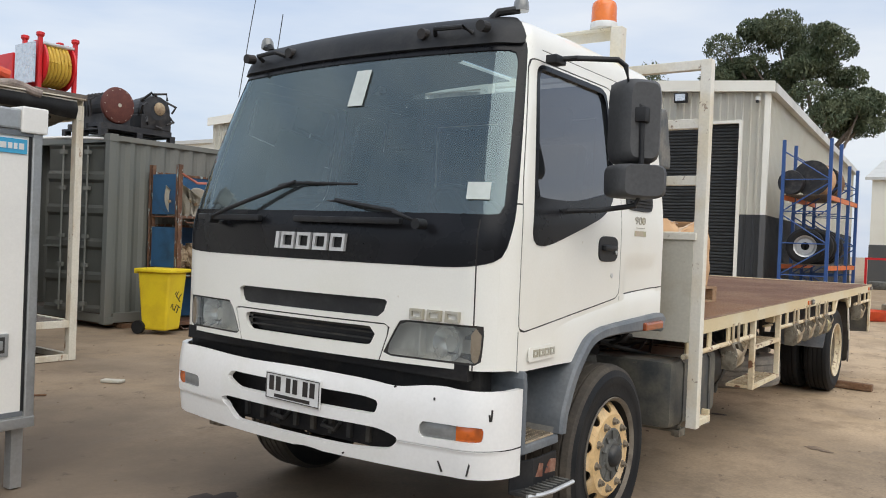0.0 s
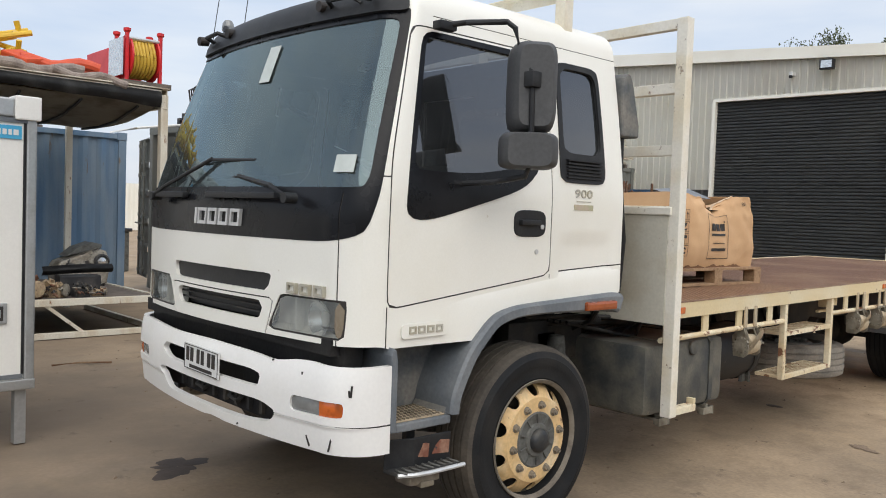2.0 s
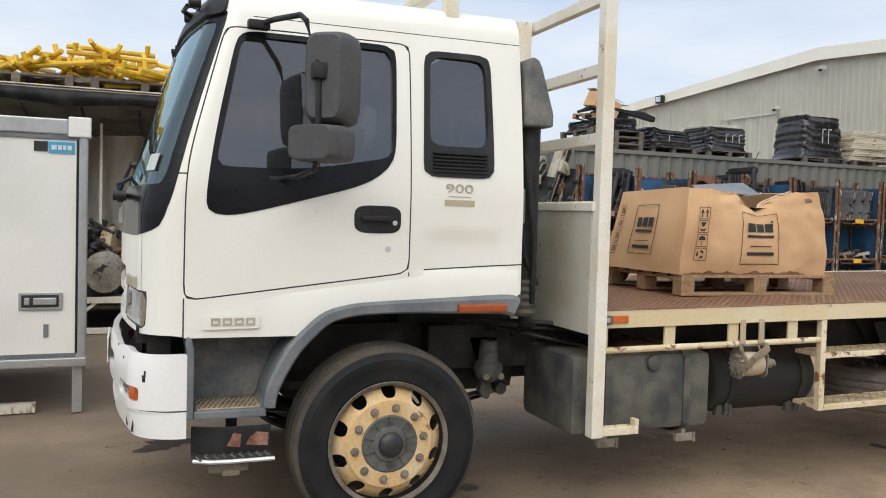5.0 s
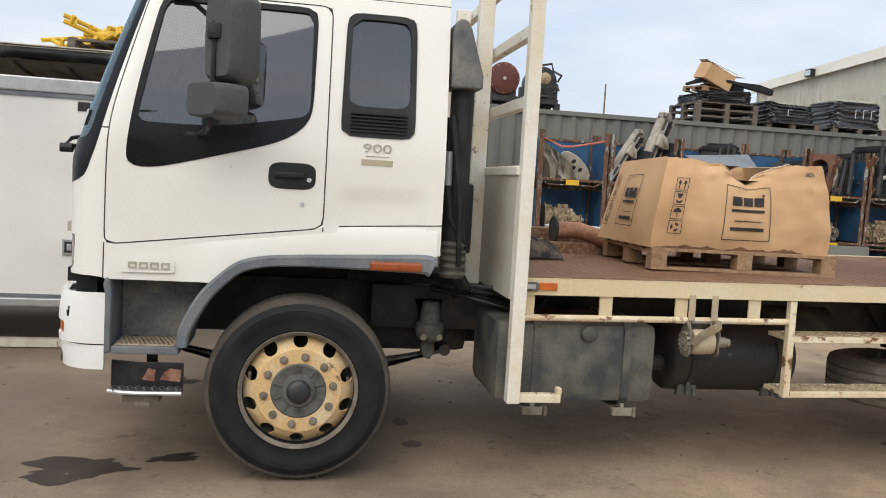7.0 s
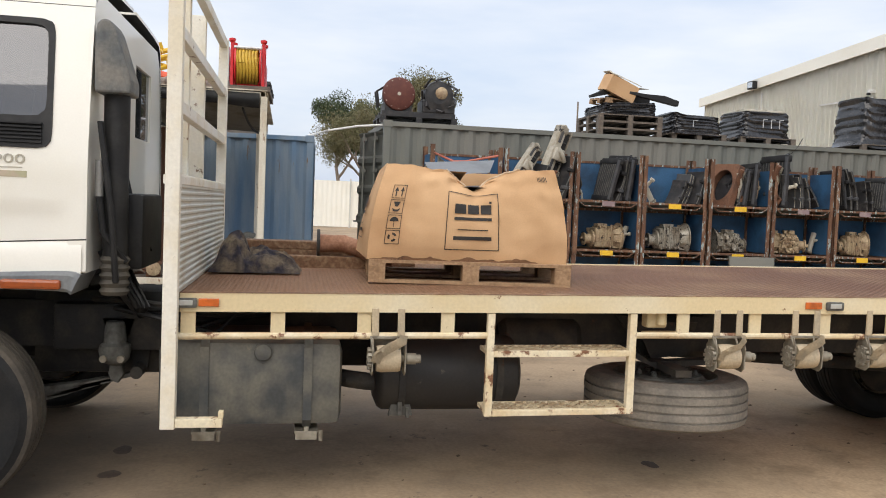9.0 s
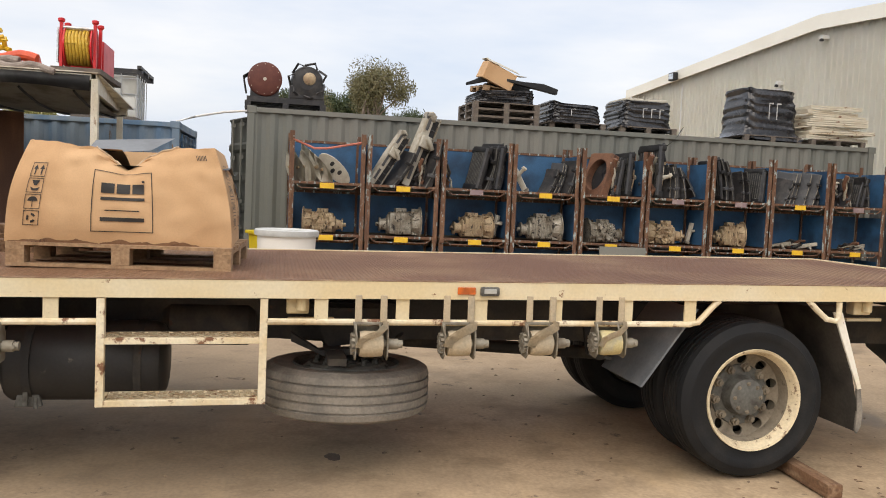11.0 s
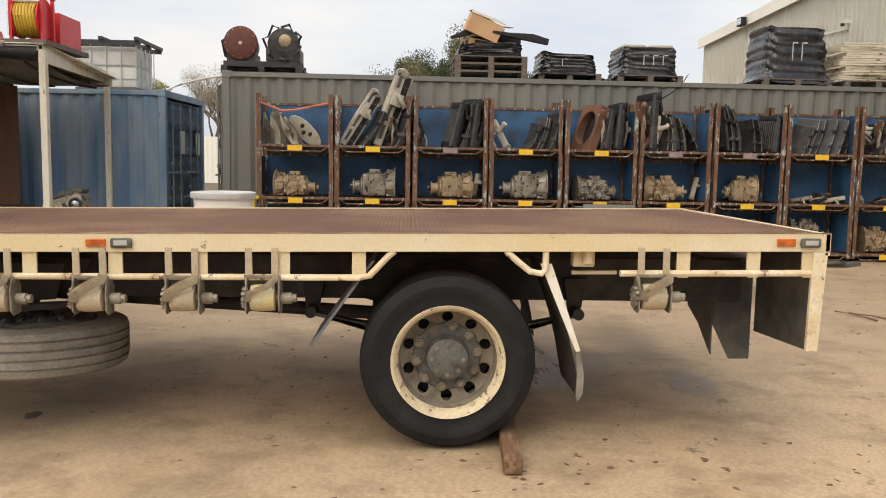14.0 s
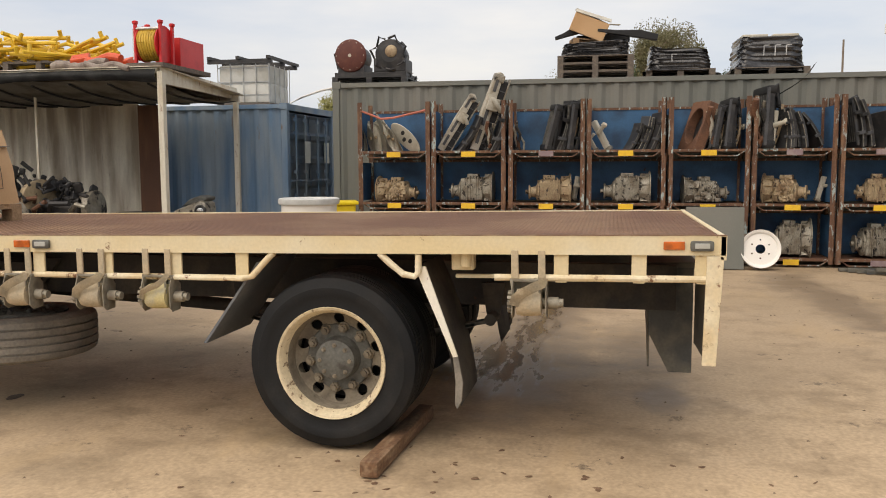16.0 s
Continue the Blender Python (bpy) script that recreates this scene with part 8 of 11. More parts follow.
def stillage(tag):
    """An open-fronted steel stillage: posts, blue sheet sides and back, floor, bent front bar and a tag."""
    e = thing("stillage", "rusty blue steel stillage with a tag, stacked against the container", "stillage", group="stacked stillages")

    def P(nm, bm, mm, lb="", parent=e, **k):
        return part(nm, bm, mm, parent, lb, local=True, **k)
    for x in (0.01, SW - 0.085):
        for y in (0.0, SD - 0.07):
            bm = bmesh.new()
            bx(bm, x, x + 0.075, y, y + 0.012, 0.0, SH + 0.05)
            bx(bm, x + (0.063 if x > 0.5 else 0.0), x + (0.075 if x > 0.5 else 0.012), y, y + 0.07, 0.0, SH + 0.05)
            P("post", bm, M_rustblue, "rusty post with flaking paint")
    P("back_sheet", box_bm(0.08, SW - 0.08, SD - 0.03, SD - 0.015, 0.10, SH - 0.08), M_stblue, "blue steel back sheet")
    for x in (0.03, SW - 0.045):
        P("side_sheet", box_bm(x, x + 0.012, 0.07, SD - 0.07, 0.10, SH - 0.10), M_stblue)
    P("floor_sheet", box_bm(0.03, SW - 0.03, 0.02, SD - 0.02, 0.055, 0.075), M_rustorange)
    P("front_lip", box_bm(0.085, SW - 0.085, 0.0, 0.03, 0.045, 0.085, 0.003), M_rustblue)
    P("back_rail", box_bm(0.085, SW - 0.085, SD - 0.04, SD - 0.005, SH - 0.09, SH - 0.05, 0.003), M_rustblue)
    bm = bmesh.new()
    pipe(bm, [(0.09, 0.012, 0.055), (0.20, 0.012, -0.02), (SW - 0.20, 0.012, -0.02), (SW - 0.09, 0.012, 0.055)], 0.011, 6)
    P("bent_bar", bm, M_rustblue, smooth=True)
    P("tag", box_bm(SW / 2 - 0.115, SW / 2 + 0.115, -0.012, -0.004, -0.015, 0.07, 0.002), M_tagy if tag else M_tagp, "yellow tag plate" if tag else "faded purple tag plate")
    return e


ST = Matrix.Translation((-7.785, 3.79, 0)) @ Matrix.Rotation(radians(91.4), 4, "Z")
TAGS = [[1, 1, 0, 1, 1, 1, 0, 1, 1], [1, 1, 1, 1, 1, 1, 1, 1, 1], [1, 1, 0, 1, 1, 0, 0, 1, 0]]
sty, stp = stillage(1), stillage(0)
first = {1: True, 0: True}
for row in range(3):
    for col in range(9):
        k = TAGS[row][col]
        jig = random.Random(row * 20 + col)
        m = ST @ pose(col * 1.243 + jig.uniform(-0.008, 0.008), jig.uniform(-0.015, 0.02), 0.045 + row * 0.835)
        src = sty if k else stp
        if first[k]:
            src.matrix_basis = m
            first[k] = False
        else:
            copy_thing(src, m)


def gearbox(kind, seed):
    """A gearbox: ribbed case, bell housing, tail shaft with flange, cover plates, bolts and pipes."""
    rnd = random.Random(seed)
    mt = M_alloyt if kind == 1 else M_alloy
    e = thing("gearbox", "tan dirty cast gearbox lying in a stillage" if kind == 1 else "grey cast alloy gearbox lying in a stillage", "gearbox", group="gearboxes in stillages")

    def P(nm, bm, mm=mt, lb="", **k):
        return part(nm, bm, mm, e, lb, local=True, **k)
    R = rnd.uniform(0.185, 0.215)
    L = rnd.uniform(0.34, 0.48)
    bm = bmesh.new()
    lathe(bm, [(0.0, 0.0), (0.0, R), (0.0, R + 0.035), (0.018, R + 0.035), (0.03, R + 0.005), (0.10, R * 0.90), (0.18, R * 0.76), (0.20, R * 0.80)], (-0.45, 0, R + 0.02), "x", 28)
    bell = P("bell_housing", bm, smooth=True)
    for k in range(10):
        a = 2 * math.pi * k / 10
        part("rib", box_bm(0.03, 0.18, -0.006, 0.006, R * 0.76, R * 1.0, m=Matrix.Translation((-0.45, 0, R + 0.02)) @ Matrix.Rotation(a, 4, "X")), mt, bell, local=True)
    bm = bmesh.new()
    bx(bm, -0.26, -0.26 + L, -R * 0.72, R * 0.72, 0.06, 0.06 + R * 1.55, 0.05)
    x = -0.24
    while x < L - 0.30:
        w_, g_ = rnd.uniform(0.008, 0.03), rnd.uniform(0.0, 0.03)
        bx(bm, x, x + w_, -R * (0.76 + g_), R * 0.80, 0.05 + rnd.uniform(0, 0.05), rnd.uniform(0.055, 0.085) + R * 1.55, 0.004)
        x += rnd.uniform(0.035, 0.09)
    for z in (0.16, 0.28):
        bx(bm, -0.25, -0.27 + L, -R * 0.80, R * 0.8, z, z + 0.018)
    for k in range(24):
        x, z, s = rnd.uniform(-0.24, L - 0.3), rnd.uniform(0.06, R * 1.55), rnd.uniform(0.018, 0.06)
        bx(bm, x, x + s * 2, -R * 0.80 - s * 0.5, -R * 0.7, z, z + s, 0.008)
    for k in range(16):
        x, z = rnd.uniform(-0.24, L - 0.3), rnd.uniform(0.08, R * 1.55)
        rod(bm, (x, -R * 0.7, z), (x + rnd.uniform(-0.05, 0.05), -R * rnd.uniform(0.85, 1.15), z + rnd.uniform(-0.04, 0.04)), rnd.uniform(0.010, 0.034), seg=9)
    P("case", bm)
    bm = bmesh.new()
    x1 = -0.26 + L
    lathe(bm, [(0, R * 0.7), (0.03, R * 0.66), (0.06, R * 0.42), (0.16, R * 0.36), (0.17, R * 0.5), (0.20, R * 0.5), (0.205, 0.03), (0.26, 0.03), (0.262, 0)], (x1, 0, R * 0.95), "x", 22)
    P("tail_housing", bm, smooth=True)
    bm = bmesh.new()
    bx(bm, -0.15, 0.08, -R * 0.4, R * 0.4, 0.06 + R * 1.55, 0.12 + R * 1.55, 0.015)
    pipe(bm, [(-0.1, -0.05, 0.12 + R * 1.5), (-0.05, -0.16, 0.1 + R * 1.6), (0.05, -R * 0.85, R * 1.2), (0.1, -R * 0.82, 0.15)], 0.012, 6)
    pipe(bm, [(0.0, -R * 0.8, 0.12), (0.1, -R * 0.95, 0.2), (0.15, -R * 0.8, 0.3)], 0.010, 6)
    P("cover", bm, M_dark if kind == 2 else mt)
    return e


gear_src = [gearbox(1, 1), gearbox(0, 2), gearbox(1, 3), gearbox(0, 5), gearbox(0, 8), gearbox(1, 9)]
spec = [(1, 0, 0, 0), (1, 1, 1, 180), (1, 2, 2, 180), (1, 3, 3, 185), (1, 4, 4, 0), (1, 5, 5, -15), (1, 6, 0, 180), (0, 6, 1, 185), (0, 5, 3, 180), (0, 3, 4, 0), (0, 4, 2, 180), (0, 7, 3, 0), (0, 8, 0, 4)]
used = set()
for row, col, g, rot in spec:
    m = ST @ pose(col * 1.243 + 0.62, 0.36, 0.08 + row * 0.835, 0, 0, rot + (g * 7) % 17 - 8) @ Matrix.Diagonal((0.78 + 0.03 * (g % 4), 1.0, 1.10 + 0.03 * (g % 4), 1))
    if g in used:
        copy_thing(gear_src[g], m)
    else:
        gear_src[g].matrix_basis = m
        used.add(g)


M_alloyl = surface("pale_dusty_alloy", (0.47, 0.44, 0.37), 0.6, metal=0.15, second=(0.33, 0.29, 0.22), amount=0.6, scale=7, spots=(0.08, 0.07, 0.06), spot_amount=0.2, spot_scale=9, grain=0.12, bump=0.2)
M_slate = surface("slate_grey_plastic", (0.055, 0.058, 0.064), 0.55, second=(0.09, 0.09, 0.09), scale=6, spots=(0.22, 0.19, 0.15), spot_amount=0.12, spot_scale=8, grain=0.12, bump=0.1)


def leaning_part(kind, seed):
    """Scrap from a vehicle that leans in a stillage: guards, coolers, beams, struts, shrouds."""
    rnd = random.Random(seed)

    def P(nm, bm, mt, parent, lb="", **k):
        return part(nm, bm, mt, parent, lb, local=True, **k)
    if kind == "guard":
        e = thing("body_panel", "chalky pale pointed body panel leaning in a stillage", "panel", group="panels in stillages")
        bm = bmesh.new()
        h = 0.62
        sheet(bm, lambda u, v: (0.04 * math.sin(math.pi * u) + 0.05 * v * v, (u - 0.5) * 0.26 * math.sin(math.pi * (0.16 + 0.83 * v)) + 0.07 * v * v, h * v), 8, 14)
        bmesh.ops.solidify(bm, geom=bm.faces[:], thickness=0.012)
        sk = P("skin", bm, M_bonewhite, e, smooth=True)
        P("mount_tab", box_bm(-0.01, 0.02, 0.02, 0.08, 0.28, 0.33), M_alloyt, sk)
    elif kind == "oval":
        e = thing("body_panel", "pale oval panel with dark slots leaning in a stillage", "panel", group="panels in stillages")
        bm = bmesh.new()
        slab(bm, [(0.17 * math.cos(a), 0.36 + 0.36 * math.sin(a)) for a in np.linspace(0, 2 * math.pi, 29)[:-1]], "x", 0, 0.02)
        sk = P("skin", bm, M_bonewhite, e, bevel=0.006)
        for y, z in ((-0.05, 0.45), (0.04, 0.36), (-0.03, 0.25)):
            bm = bmesh.new()
            slab(bm, [(y + 0.05 * math.cos(a), z + 0.035 * math.sin(a)) for a in np.linspace(0, 2 * math.pi, 15)[:-1]], "x", -0.006, 0.026)
            P("slot", bm, M_dark, sk)
    elif kind == "radiator":
        e = thing("radiator", "black radiator with end tanks leaning in a stillage", "radiator", group="radiators in stillages")
        w, h = 0.42, 0.68
        core = P("core", box_bm(0, 0.06, -w / 2, w / 2, 0.04, h - 0.04, 0.006), M_dark, e)
        for z in (0.0, h - 0.09):
            P("tank", box_bm(-0.02, 0.08, -w / 2 - 0.015, w / 2 + 0.015, z, z + 0.09, 0.025), M_blackplast, e, smooth=True)
        for q in range(3):
            bm = bmesh.new()
            y = rnd.uniform(-0.15, 0.15)
            pipe(bm, [(0.05, y, h - 0.04), (0.12, y, h + 0.02), (0.15, y + rnd.uniform(-0.1, 0.1), h - 0.10 - 0.1 * q)], 0.024, 8)
            P("hose", bm, M_blackplast, e, smooth=True)
        for k in range(9):
            y = -w / 2 + 0.03 + k * (w - 0.06) / 8
            P("fin", box_bm(-0.006, 0.0, y - 0.004, y + 0.004, 0.09, h - 0.09), M_hub, core)
        P("edge_strip", box_bm(-0.03, 0.0, -w / 2 - 0.02, -w / 2 + 0.01, 0.03, h - 0.03), M_slate, e)
    elif kind == "shroud":
        e = thing("fan_shroud", "rusty orange fan shroud with a round opening leaning in a stillage", "shroud")
        bm = bmesh.new()
        n = 32
        ins = [(0.19 * math.cos(2 * math.pi * k / n), 0.33 + 0.24 * math.sin(2 * math.pi * k / n)) for k in range(n)]
        out = [(max(-0.24, min(0.24, 0.34 * math.cos(2 * math.pi * k / n))), 0.33 + max(-0.33, min(0.34, 0.46 * math.sin(2 * math.pi * k / n)))) for k in range(n)]
        for k in range(n):
            j = (k + 1) % n
            for x in (0.0, 0.13):
                bm.faces.new([bm.verts.new((x, *q)) for q in (ins[k], ins[j], out[j], out[k])])
            bm.faces.new([bm.verts.new(q) for q in ((0.0, *ins[k]), (0.0, *ins[j]), (0.13, *ins[j]), (0.13, *ins[k]))])
            bm.faces.new([bm.verts.new(q) for q in ((0.0, *out[k]), (0.0, *out[j]), (0.13, *out[j]), (0.13, *out[k]))])
        bmesh.ops.remove_doubles(bm, verts=bm.verts[:], dist=0.001)
        P("ring", bm, M_rustorange, e, bevel=0.008)
        P("backing", box_bm(0.132, 0.15, -0.22, 0.22, 0.02, 0.62), M_dark, e)
    elif kind == "beam":
        e = thing("alloy_bumper", "tall pale grey metal bumper standing out of a stillage", "bumper", group="bumpers in stillages")
        h = 1.12
        bm = bmesh.new()
        slab(bm, [(-0.12, 0.0), (0.0, 0.0), (0.012, h * 0.5), (0.0, h - 0.02), (-0.05, h), (-0.11, h - 0.03), (-0.13, h * 0.5)], "y", -0.07, 0.08)
        body = P("beam", bm, M_alloyl, e, bevel=0.012)
        for z0, z1 in ((0.10, 0.30), (0.36, 0.60), (0.84, 1.02)):
            part("recess", box_bm(-0.085, -0.04, -0.078, -0.066, z0, z1, 0.004), M_slate, body, local=True)
        P("web", box_bm(0.0, 0.10, -0.045, 0.07, 0.04, h - 0.10, 0.006), M_blackplast, e)
        for k in range(6):
            P("web_rib", box_bm(0.0, 0.10, -0.052, -0.04, 0.12 + 0.15 * k, 0.135 + 0.15 * k), M_slate, e)
        P("edge_flange", box_bm(0.098, 0.118, -0.07, 0.08, 0.0, h - 0.06, 0.004), M_alloy, e)
        P("end_cap", box_bm(-0.115, 0.03, -0.078, 0.085, h - 0.14, h - 0.03, 0.02), M_alloy, e)
        bm = bmesh.new()
        bx(bm, -0.10, 0.06, -0.13, -0.06, h * 0.52, h * 0.68, 0.02)
        pipe(bm, [(-0.05, -0.11, h * 0.66), (0.03, -0.14, h * 0.60), (0.11, -0.11, h * 0.55)], 0.036, 10)
        P("bracket_arm", bm, M_alloyl, e, smooth=True)
    elif kind in ("slab", "greyslab", "paleslab", "tanbar"):
        mt, lb, w, h = {"slab": (M_dark, "black flat cooler leaning in a stillage", 0.40, 0.58), "greyslab": (M_slate, "slate grey plastic trim panel leaning in a stillage", 0.34, 0.60),
                        "paleslab": (M_alloyl, "pale metal panel leaning in a stillage", 0.22, 0.54), "tanbar": (M_alloyt, "tan steel bar leaning in a stillage", 0.08, 0.62)}[kind]
        e = thing("trim_panel", lb, "panel", group="panels in stillages")
        bm = bmesh.new()
        rows = [(z, math.sin(z / h * 2.6) * 0.05) for z in np.linspace(0, h, 7)]
        slab(bm, [(o, z) for z, o in rows] + [(o + 0.05, z) for z, o in rows[::-1]], "y", -w / 2, w / 2)
        core = P("core", bm, mt, e, bevel=0.012)
        bm = bmesh.new()
        pipe(bm, [(o - 0.004, -w / 2 - 0.004, z) for z, o in rows], 0.007, 6)
        P("edge_strip", bm, {"slab": M_hub, "greyslab": M_alloy, "paleslab": M_dark, "tanbar": M_dark}[kind], e, smooth=True)
        for k in range(2):
            P("clip", box_bm(-0.02, 0.06, -w / 2 - 0.02, -w / 2 + 0.03, h * (0.25 + 0.4 * k), h * (0.32 + 0.4 * k), 0.006), M_blackplast if k else M_slate, core)
    elif kind == "pod":
        e = thing("strut_arm", "chalky white cast strut with a cross arm leaning in a stillage", "strut", group="struts in stillages")
        bm = bmesh.new()
        bx(bm, -0.05, 0.05, -0.05, 0.05, 0, 0.56, 0.02)
        P("beam", bm, M_bonewhite, e, smooth=True)
        bm = bmesh.new()
        rod(bm, (0.0, -0.05, 0.34), (0.16, -0.07, 0.40), 0.042, 0.03)
        rod(bm, (0.15, -0.07, 0.396), (0.19, -0.075, 0.412), 0.05, 0.045)
        P("arm", bm, M_bonewhite, e, smooth=True)
        P("boot", box_bm(-0.06, 0.07, -0.06, 0.06, -0.005, 0.06, 0.02), M_alloy, e)
    else:
        e = thing("scrap_tube", "bundle of dark bent vehicle tubes in a stillage", "scrap", group="scrap tubes")
        for k in range(7):
            bm = bmesh.new()
            pts = [Vector((rnd.uniform(-0.10, 0.12), rnd.uniform(-0.2, 0.1), 0))]
            for q in range(4):
                pts.append(pts[-1] + Vector((rnd.uniform(-0.08, 0.09), rnd.uniform(-0.08, 0.08), rnd.uniform(0.08, 0.17))))
            pipe(bm, pts, rnd.uniform(0.016, 0.04), 8)
            P("tube", bm, (M_dark, M_steel, M_alloy, M_dark, M_rustorange, M_alloyl, M_dark)[k], e, smooth=True)
    return e


PARTS = {}
# for each bay: kind, offset along it, lean, turn, size
top_row = {
    0: [("guard", 0.10, -14, 30, 0.78), ("guard", 0.17, -10, 38, 0.86), ("guard", 0.25, -18, 28, 0.80), ("guard", 0.33, -14, 36, 0.84), ("guard", 0.41, -20, 30, 0.90), ("guard", 0.50, -22, 42, 1.12), ("guard", 0.62, -27, 34, 0.98), ("guard", 0.70, -33, 30, 0.85), ("oval", 0.99, -47, 64, 0.92)],
    1: [("beam", 0.15, 31, 12, 0.95), ("slab", 0.36, 30, 20, 1.2), ("beam", 0.72, 19, 18, 1.18), ("slab", 0.90, 16, 25, 1.35), ("tubes", 0.92, 6, 0, 0.8)],
    2: [("tubes", 0.14, -6, 0, 0.85), ("radiator", 0.56, 14, 28, 1.12), ("slab", 0.70, 12, 30, 1.3), ("radiator", 0.82, 10, 24, 1.2), ("tanbar", 0.92, 14, 20, 0.9), ("greyslab", 1.02, 5, 30, 1.1)],
    3: [("pod", 0.36, -28, -20, 0.95), ("pod", 0.16, -30, -20, 0.6), ("slab", 0.62, 20, 30, 0.8), ("greyslab", 0.74, 17, 30, 0.95), ("paleslab", 0.83, 15, 35, 1.0), ("slab", 0.93, 13, 32, 1.05), ("paleslab", 1.02, 12, 35, 1.0), ("slab", 1.08, 8, 30, 0.95)],
    4: [("shroud", 0.30, 18, 30, 1.2), ("radiator", 0.58, 12, 25, 1.05), ("tubes", 0.66, 5, 0, 1.1), ("tanbar", 0.74, 8, 20, 1.0), ("radiator", 0.82, 6, 25, 1.15), ("pod", 0.94, 8, 30, 0.95), ("tanbar", 0.88, 5, 10, 0.75), ("tanbar", 1.0, 6, 10, 0.8)],
    5: [("radiator", 0.13, 3, 20, 1.4), ("tanbar", 0.30, 10, 10, 1.15), ("pod", 0.30, 6, -10, 1.05), ("greyslab", 0.46, -6, 30, 1.0), ("slab", 0.56, -10, 30, 1.05), ("greyslab", 0.66, -14, 30, 1.0), ("tanbar", 0.80, -14, 10, 0.75), ("slab", 1.0, -34, 35, 1.0), ("tubes", 0.10, 2, 0, 1.3)],
    6: [("slab", 0.28, -14, 25, 1.3), ("radiator", 0.22, -8, 25, 1.1), ("paleslab", 0.52, -20, 35, 0.95), ("slab", 0.66, -8, 40, 0.95), ("slab", 0.80, -12, 40, 0.95), ("radiator", 0.98, 8, 30, 0.95), ("pod", 1.02, 24, 0, 0.5)],
    7: [("slab", 0.20, 20, 30, 0.9), ("greyslab", 0.32, 15, 42, 1.05), ("greyslab", 0.50, 15, 42, 1.05), ("greyslab", 0.67, 14, 42, 1.05), ("greyslab", 0.84, 13, 42, 1.05), ("slab", 1.0, 10, 40, 1.0)],
    8: [("beam", 0.72, -46, 15, 0.85), ("tubes", 0.45, 0, 0, 1.0), ("slab", 0.35, 10, 30, 0.95), ("radiator", 0.62, 14, 30, 0.9), ("slab", 0.80, -12, 30, 1.0), ("tubes", 0.9, 0, 0, 0.9)],
}
sd = 0
for col, items in top_row.items():
    more = [(k, x + 0.075, le - 3, tu, si * 0.94) for k, x, le, tu, si in items if k in ("slab", "greyslab", "radiator") and x < 1.0 and col != 7]
    for kind, x, lean, turn_, size in items + more:
        sd += 1
        turn_ += 13 if kind == "guard" else 0
        if kind not in ("guard", "oval", "beam", "pod") and col != 7:
            turn_ *= 0.6
        r = random.Random(sd)
        m = ST @ pose(col * 1.243 + x, 0.30 + r.uniform(-0.12, 0.10), 0.125 + 2 * 0.835, r.uniform(-6, 2), lean, 0) @ pose(0, 0, 0, 0, 0, turn_ + r.uniform(-7, 7)) @ Matrix.Scale(size, 4)
        if kind in PARTS:
            ob = copy_thing(PARTS[kind], m)
            ob.matrix_basis = m
        else:
            PARTS[kind] = leaning_part(kind, sd)
            PARTS[kind].matrix_basis = m
bm = bmesh.new()
pipe(bm, [ST @ Vector(q) for q in ((0.06, 0.03, 2.46), (0.40, 0.06, 2.33), (0.60, 0.06, 2.34), (1.16, 0.05, 2.46))], 0.02, 6)
tagged(part("red_strap", bm, surface("faded_red_strap", (0.52, 0.17, 0.12), 0.8, second=(0.42, 0.14, 0.10), scale=7, grain=0.1), smooth=True), "faded red strap tied across a stillage", "strap")
for col, row in ((7, 1), (8, 1), (7, 1), (2, 1), (5, 1)):
    for k in range(3 if col > 6 else 1):
        r = random.Random(col * 7 + k)
        m = ST @ pose(col * 1.243 + (0.3 + 0.28 * k if col > 6 else 1.05), 0.4, 0.16 + row * 0.835, 0, 78 if col > 6 else 15, r.uniform(-60, 60)) @ Matrix.Scale(0.7, 4)
        ob = copy_thing(PARTS["tubes" if k % 2 else "pod"], m)
        ob.matrix_basis = m


# ---- open-sided shelter with shelf ----
M_shelter = surface("shelter_flaking_paint", (0.64, 0.60, 0.50), 0.65, second=(0.54, 0.46, 0.34), scale=3, spots=(0.24, 0.115, 0.05), spot_amount=0.3, spot_scale=7, streak=(2, 2, 0.6), grain=0.08, bump=0.12)
M_oldwall = surface("weathered_inner_wall", (0.70, 0.65, 0.54), 0.8, second=(0.36, 0.30, 0.23), amount=0.7, scale=1.6, spots=(0.10, 0.075, 0.055), spot_amount=0.2, spot_scale=3, streak=(2, 2, 0.3), grain=0.1, bump=0.15)
M_ply = surface("brown_plywood", (0.135, 0.062, 0.036), 0.75, second=(0.19, 0.09, 0.05), scale=2, streak=(3, 3, 0.5), grain=0.15, bump=0.15)
M_lining = surface("dusty_grey_lining", (0.30, 0.285, 0.25), 0.8, second=(0.17, 0.155, 0.13), scale=3, spots=(0.03, 0.03, 0.03), spot_amount=0.1, spot_scale=5, grain=0.12, bump=0.15)
M_tarp = surface("black_sagging_sheet", (0.022, 0.022, 0.023), 0.6, second=(0.07, 0.07, 0.068), scale=3, grain=0.12, bump=0.2)
SX0, SX1, SY0, SY1 = -8.98, -6.16, -4.85, 1.25
shelter = thing("open_shelter", "open-sided steel shelter with flaking white paint and a low shelf", "shelter", (-7.5, -1.8, 0))
for x, y, w, h in ((SX1 - 0.10, SY1 - 0.09, 0.10, 2.99), (-9.17, 0.965, 0.075, 2.90), (SX1 - 0.10, SY0, 0.10, 2.99), (-9.17, SY0, 0.075, 2.90)):
    part("corner_post", box_bm(x, x + w, y, y + 0.09, 0, h, 0.006), M_shelter, shelter, "flaking white steel post")
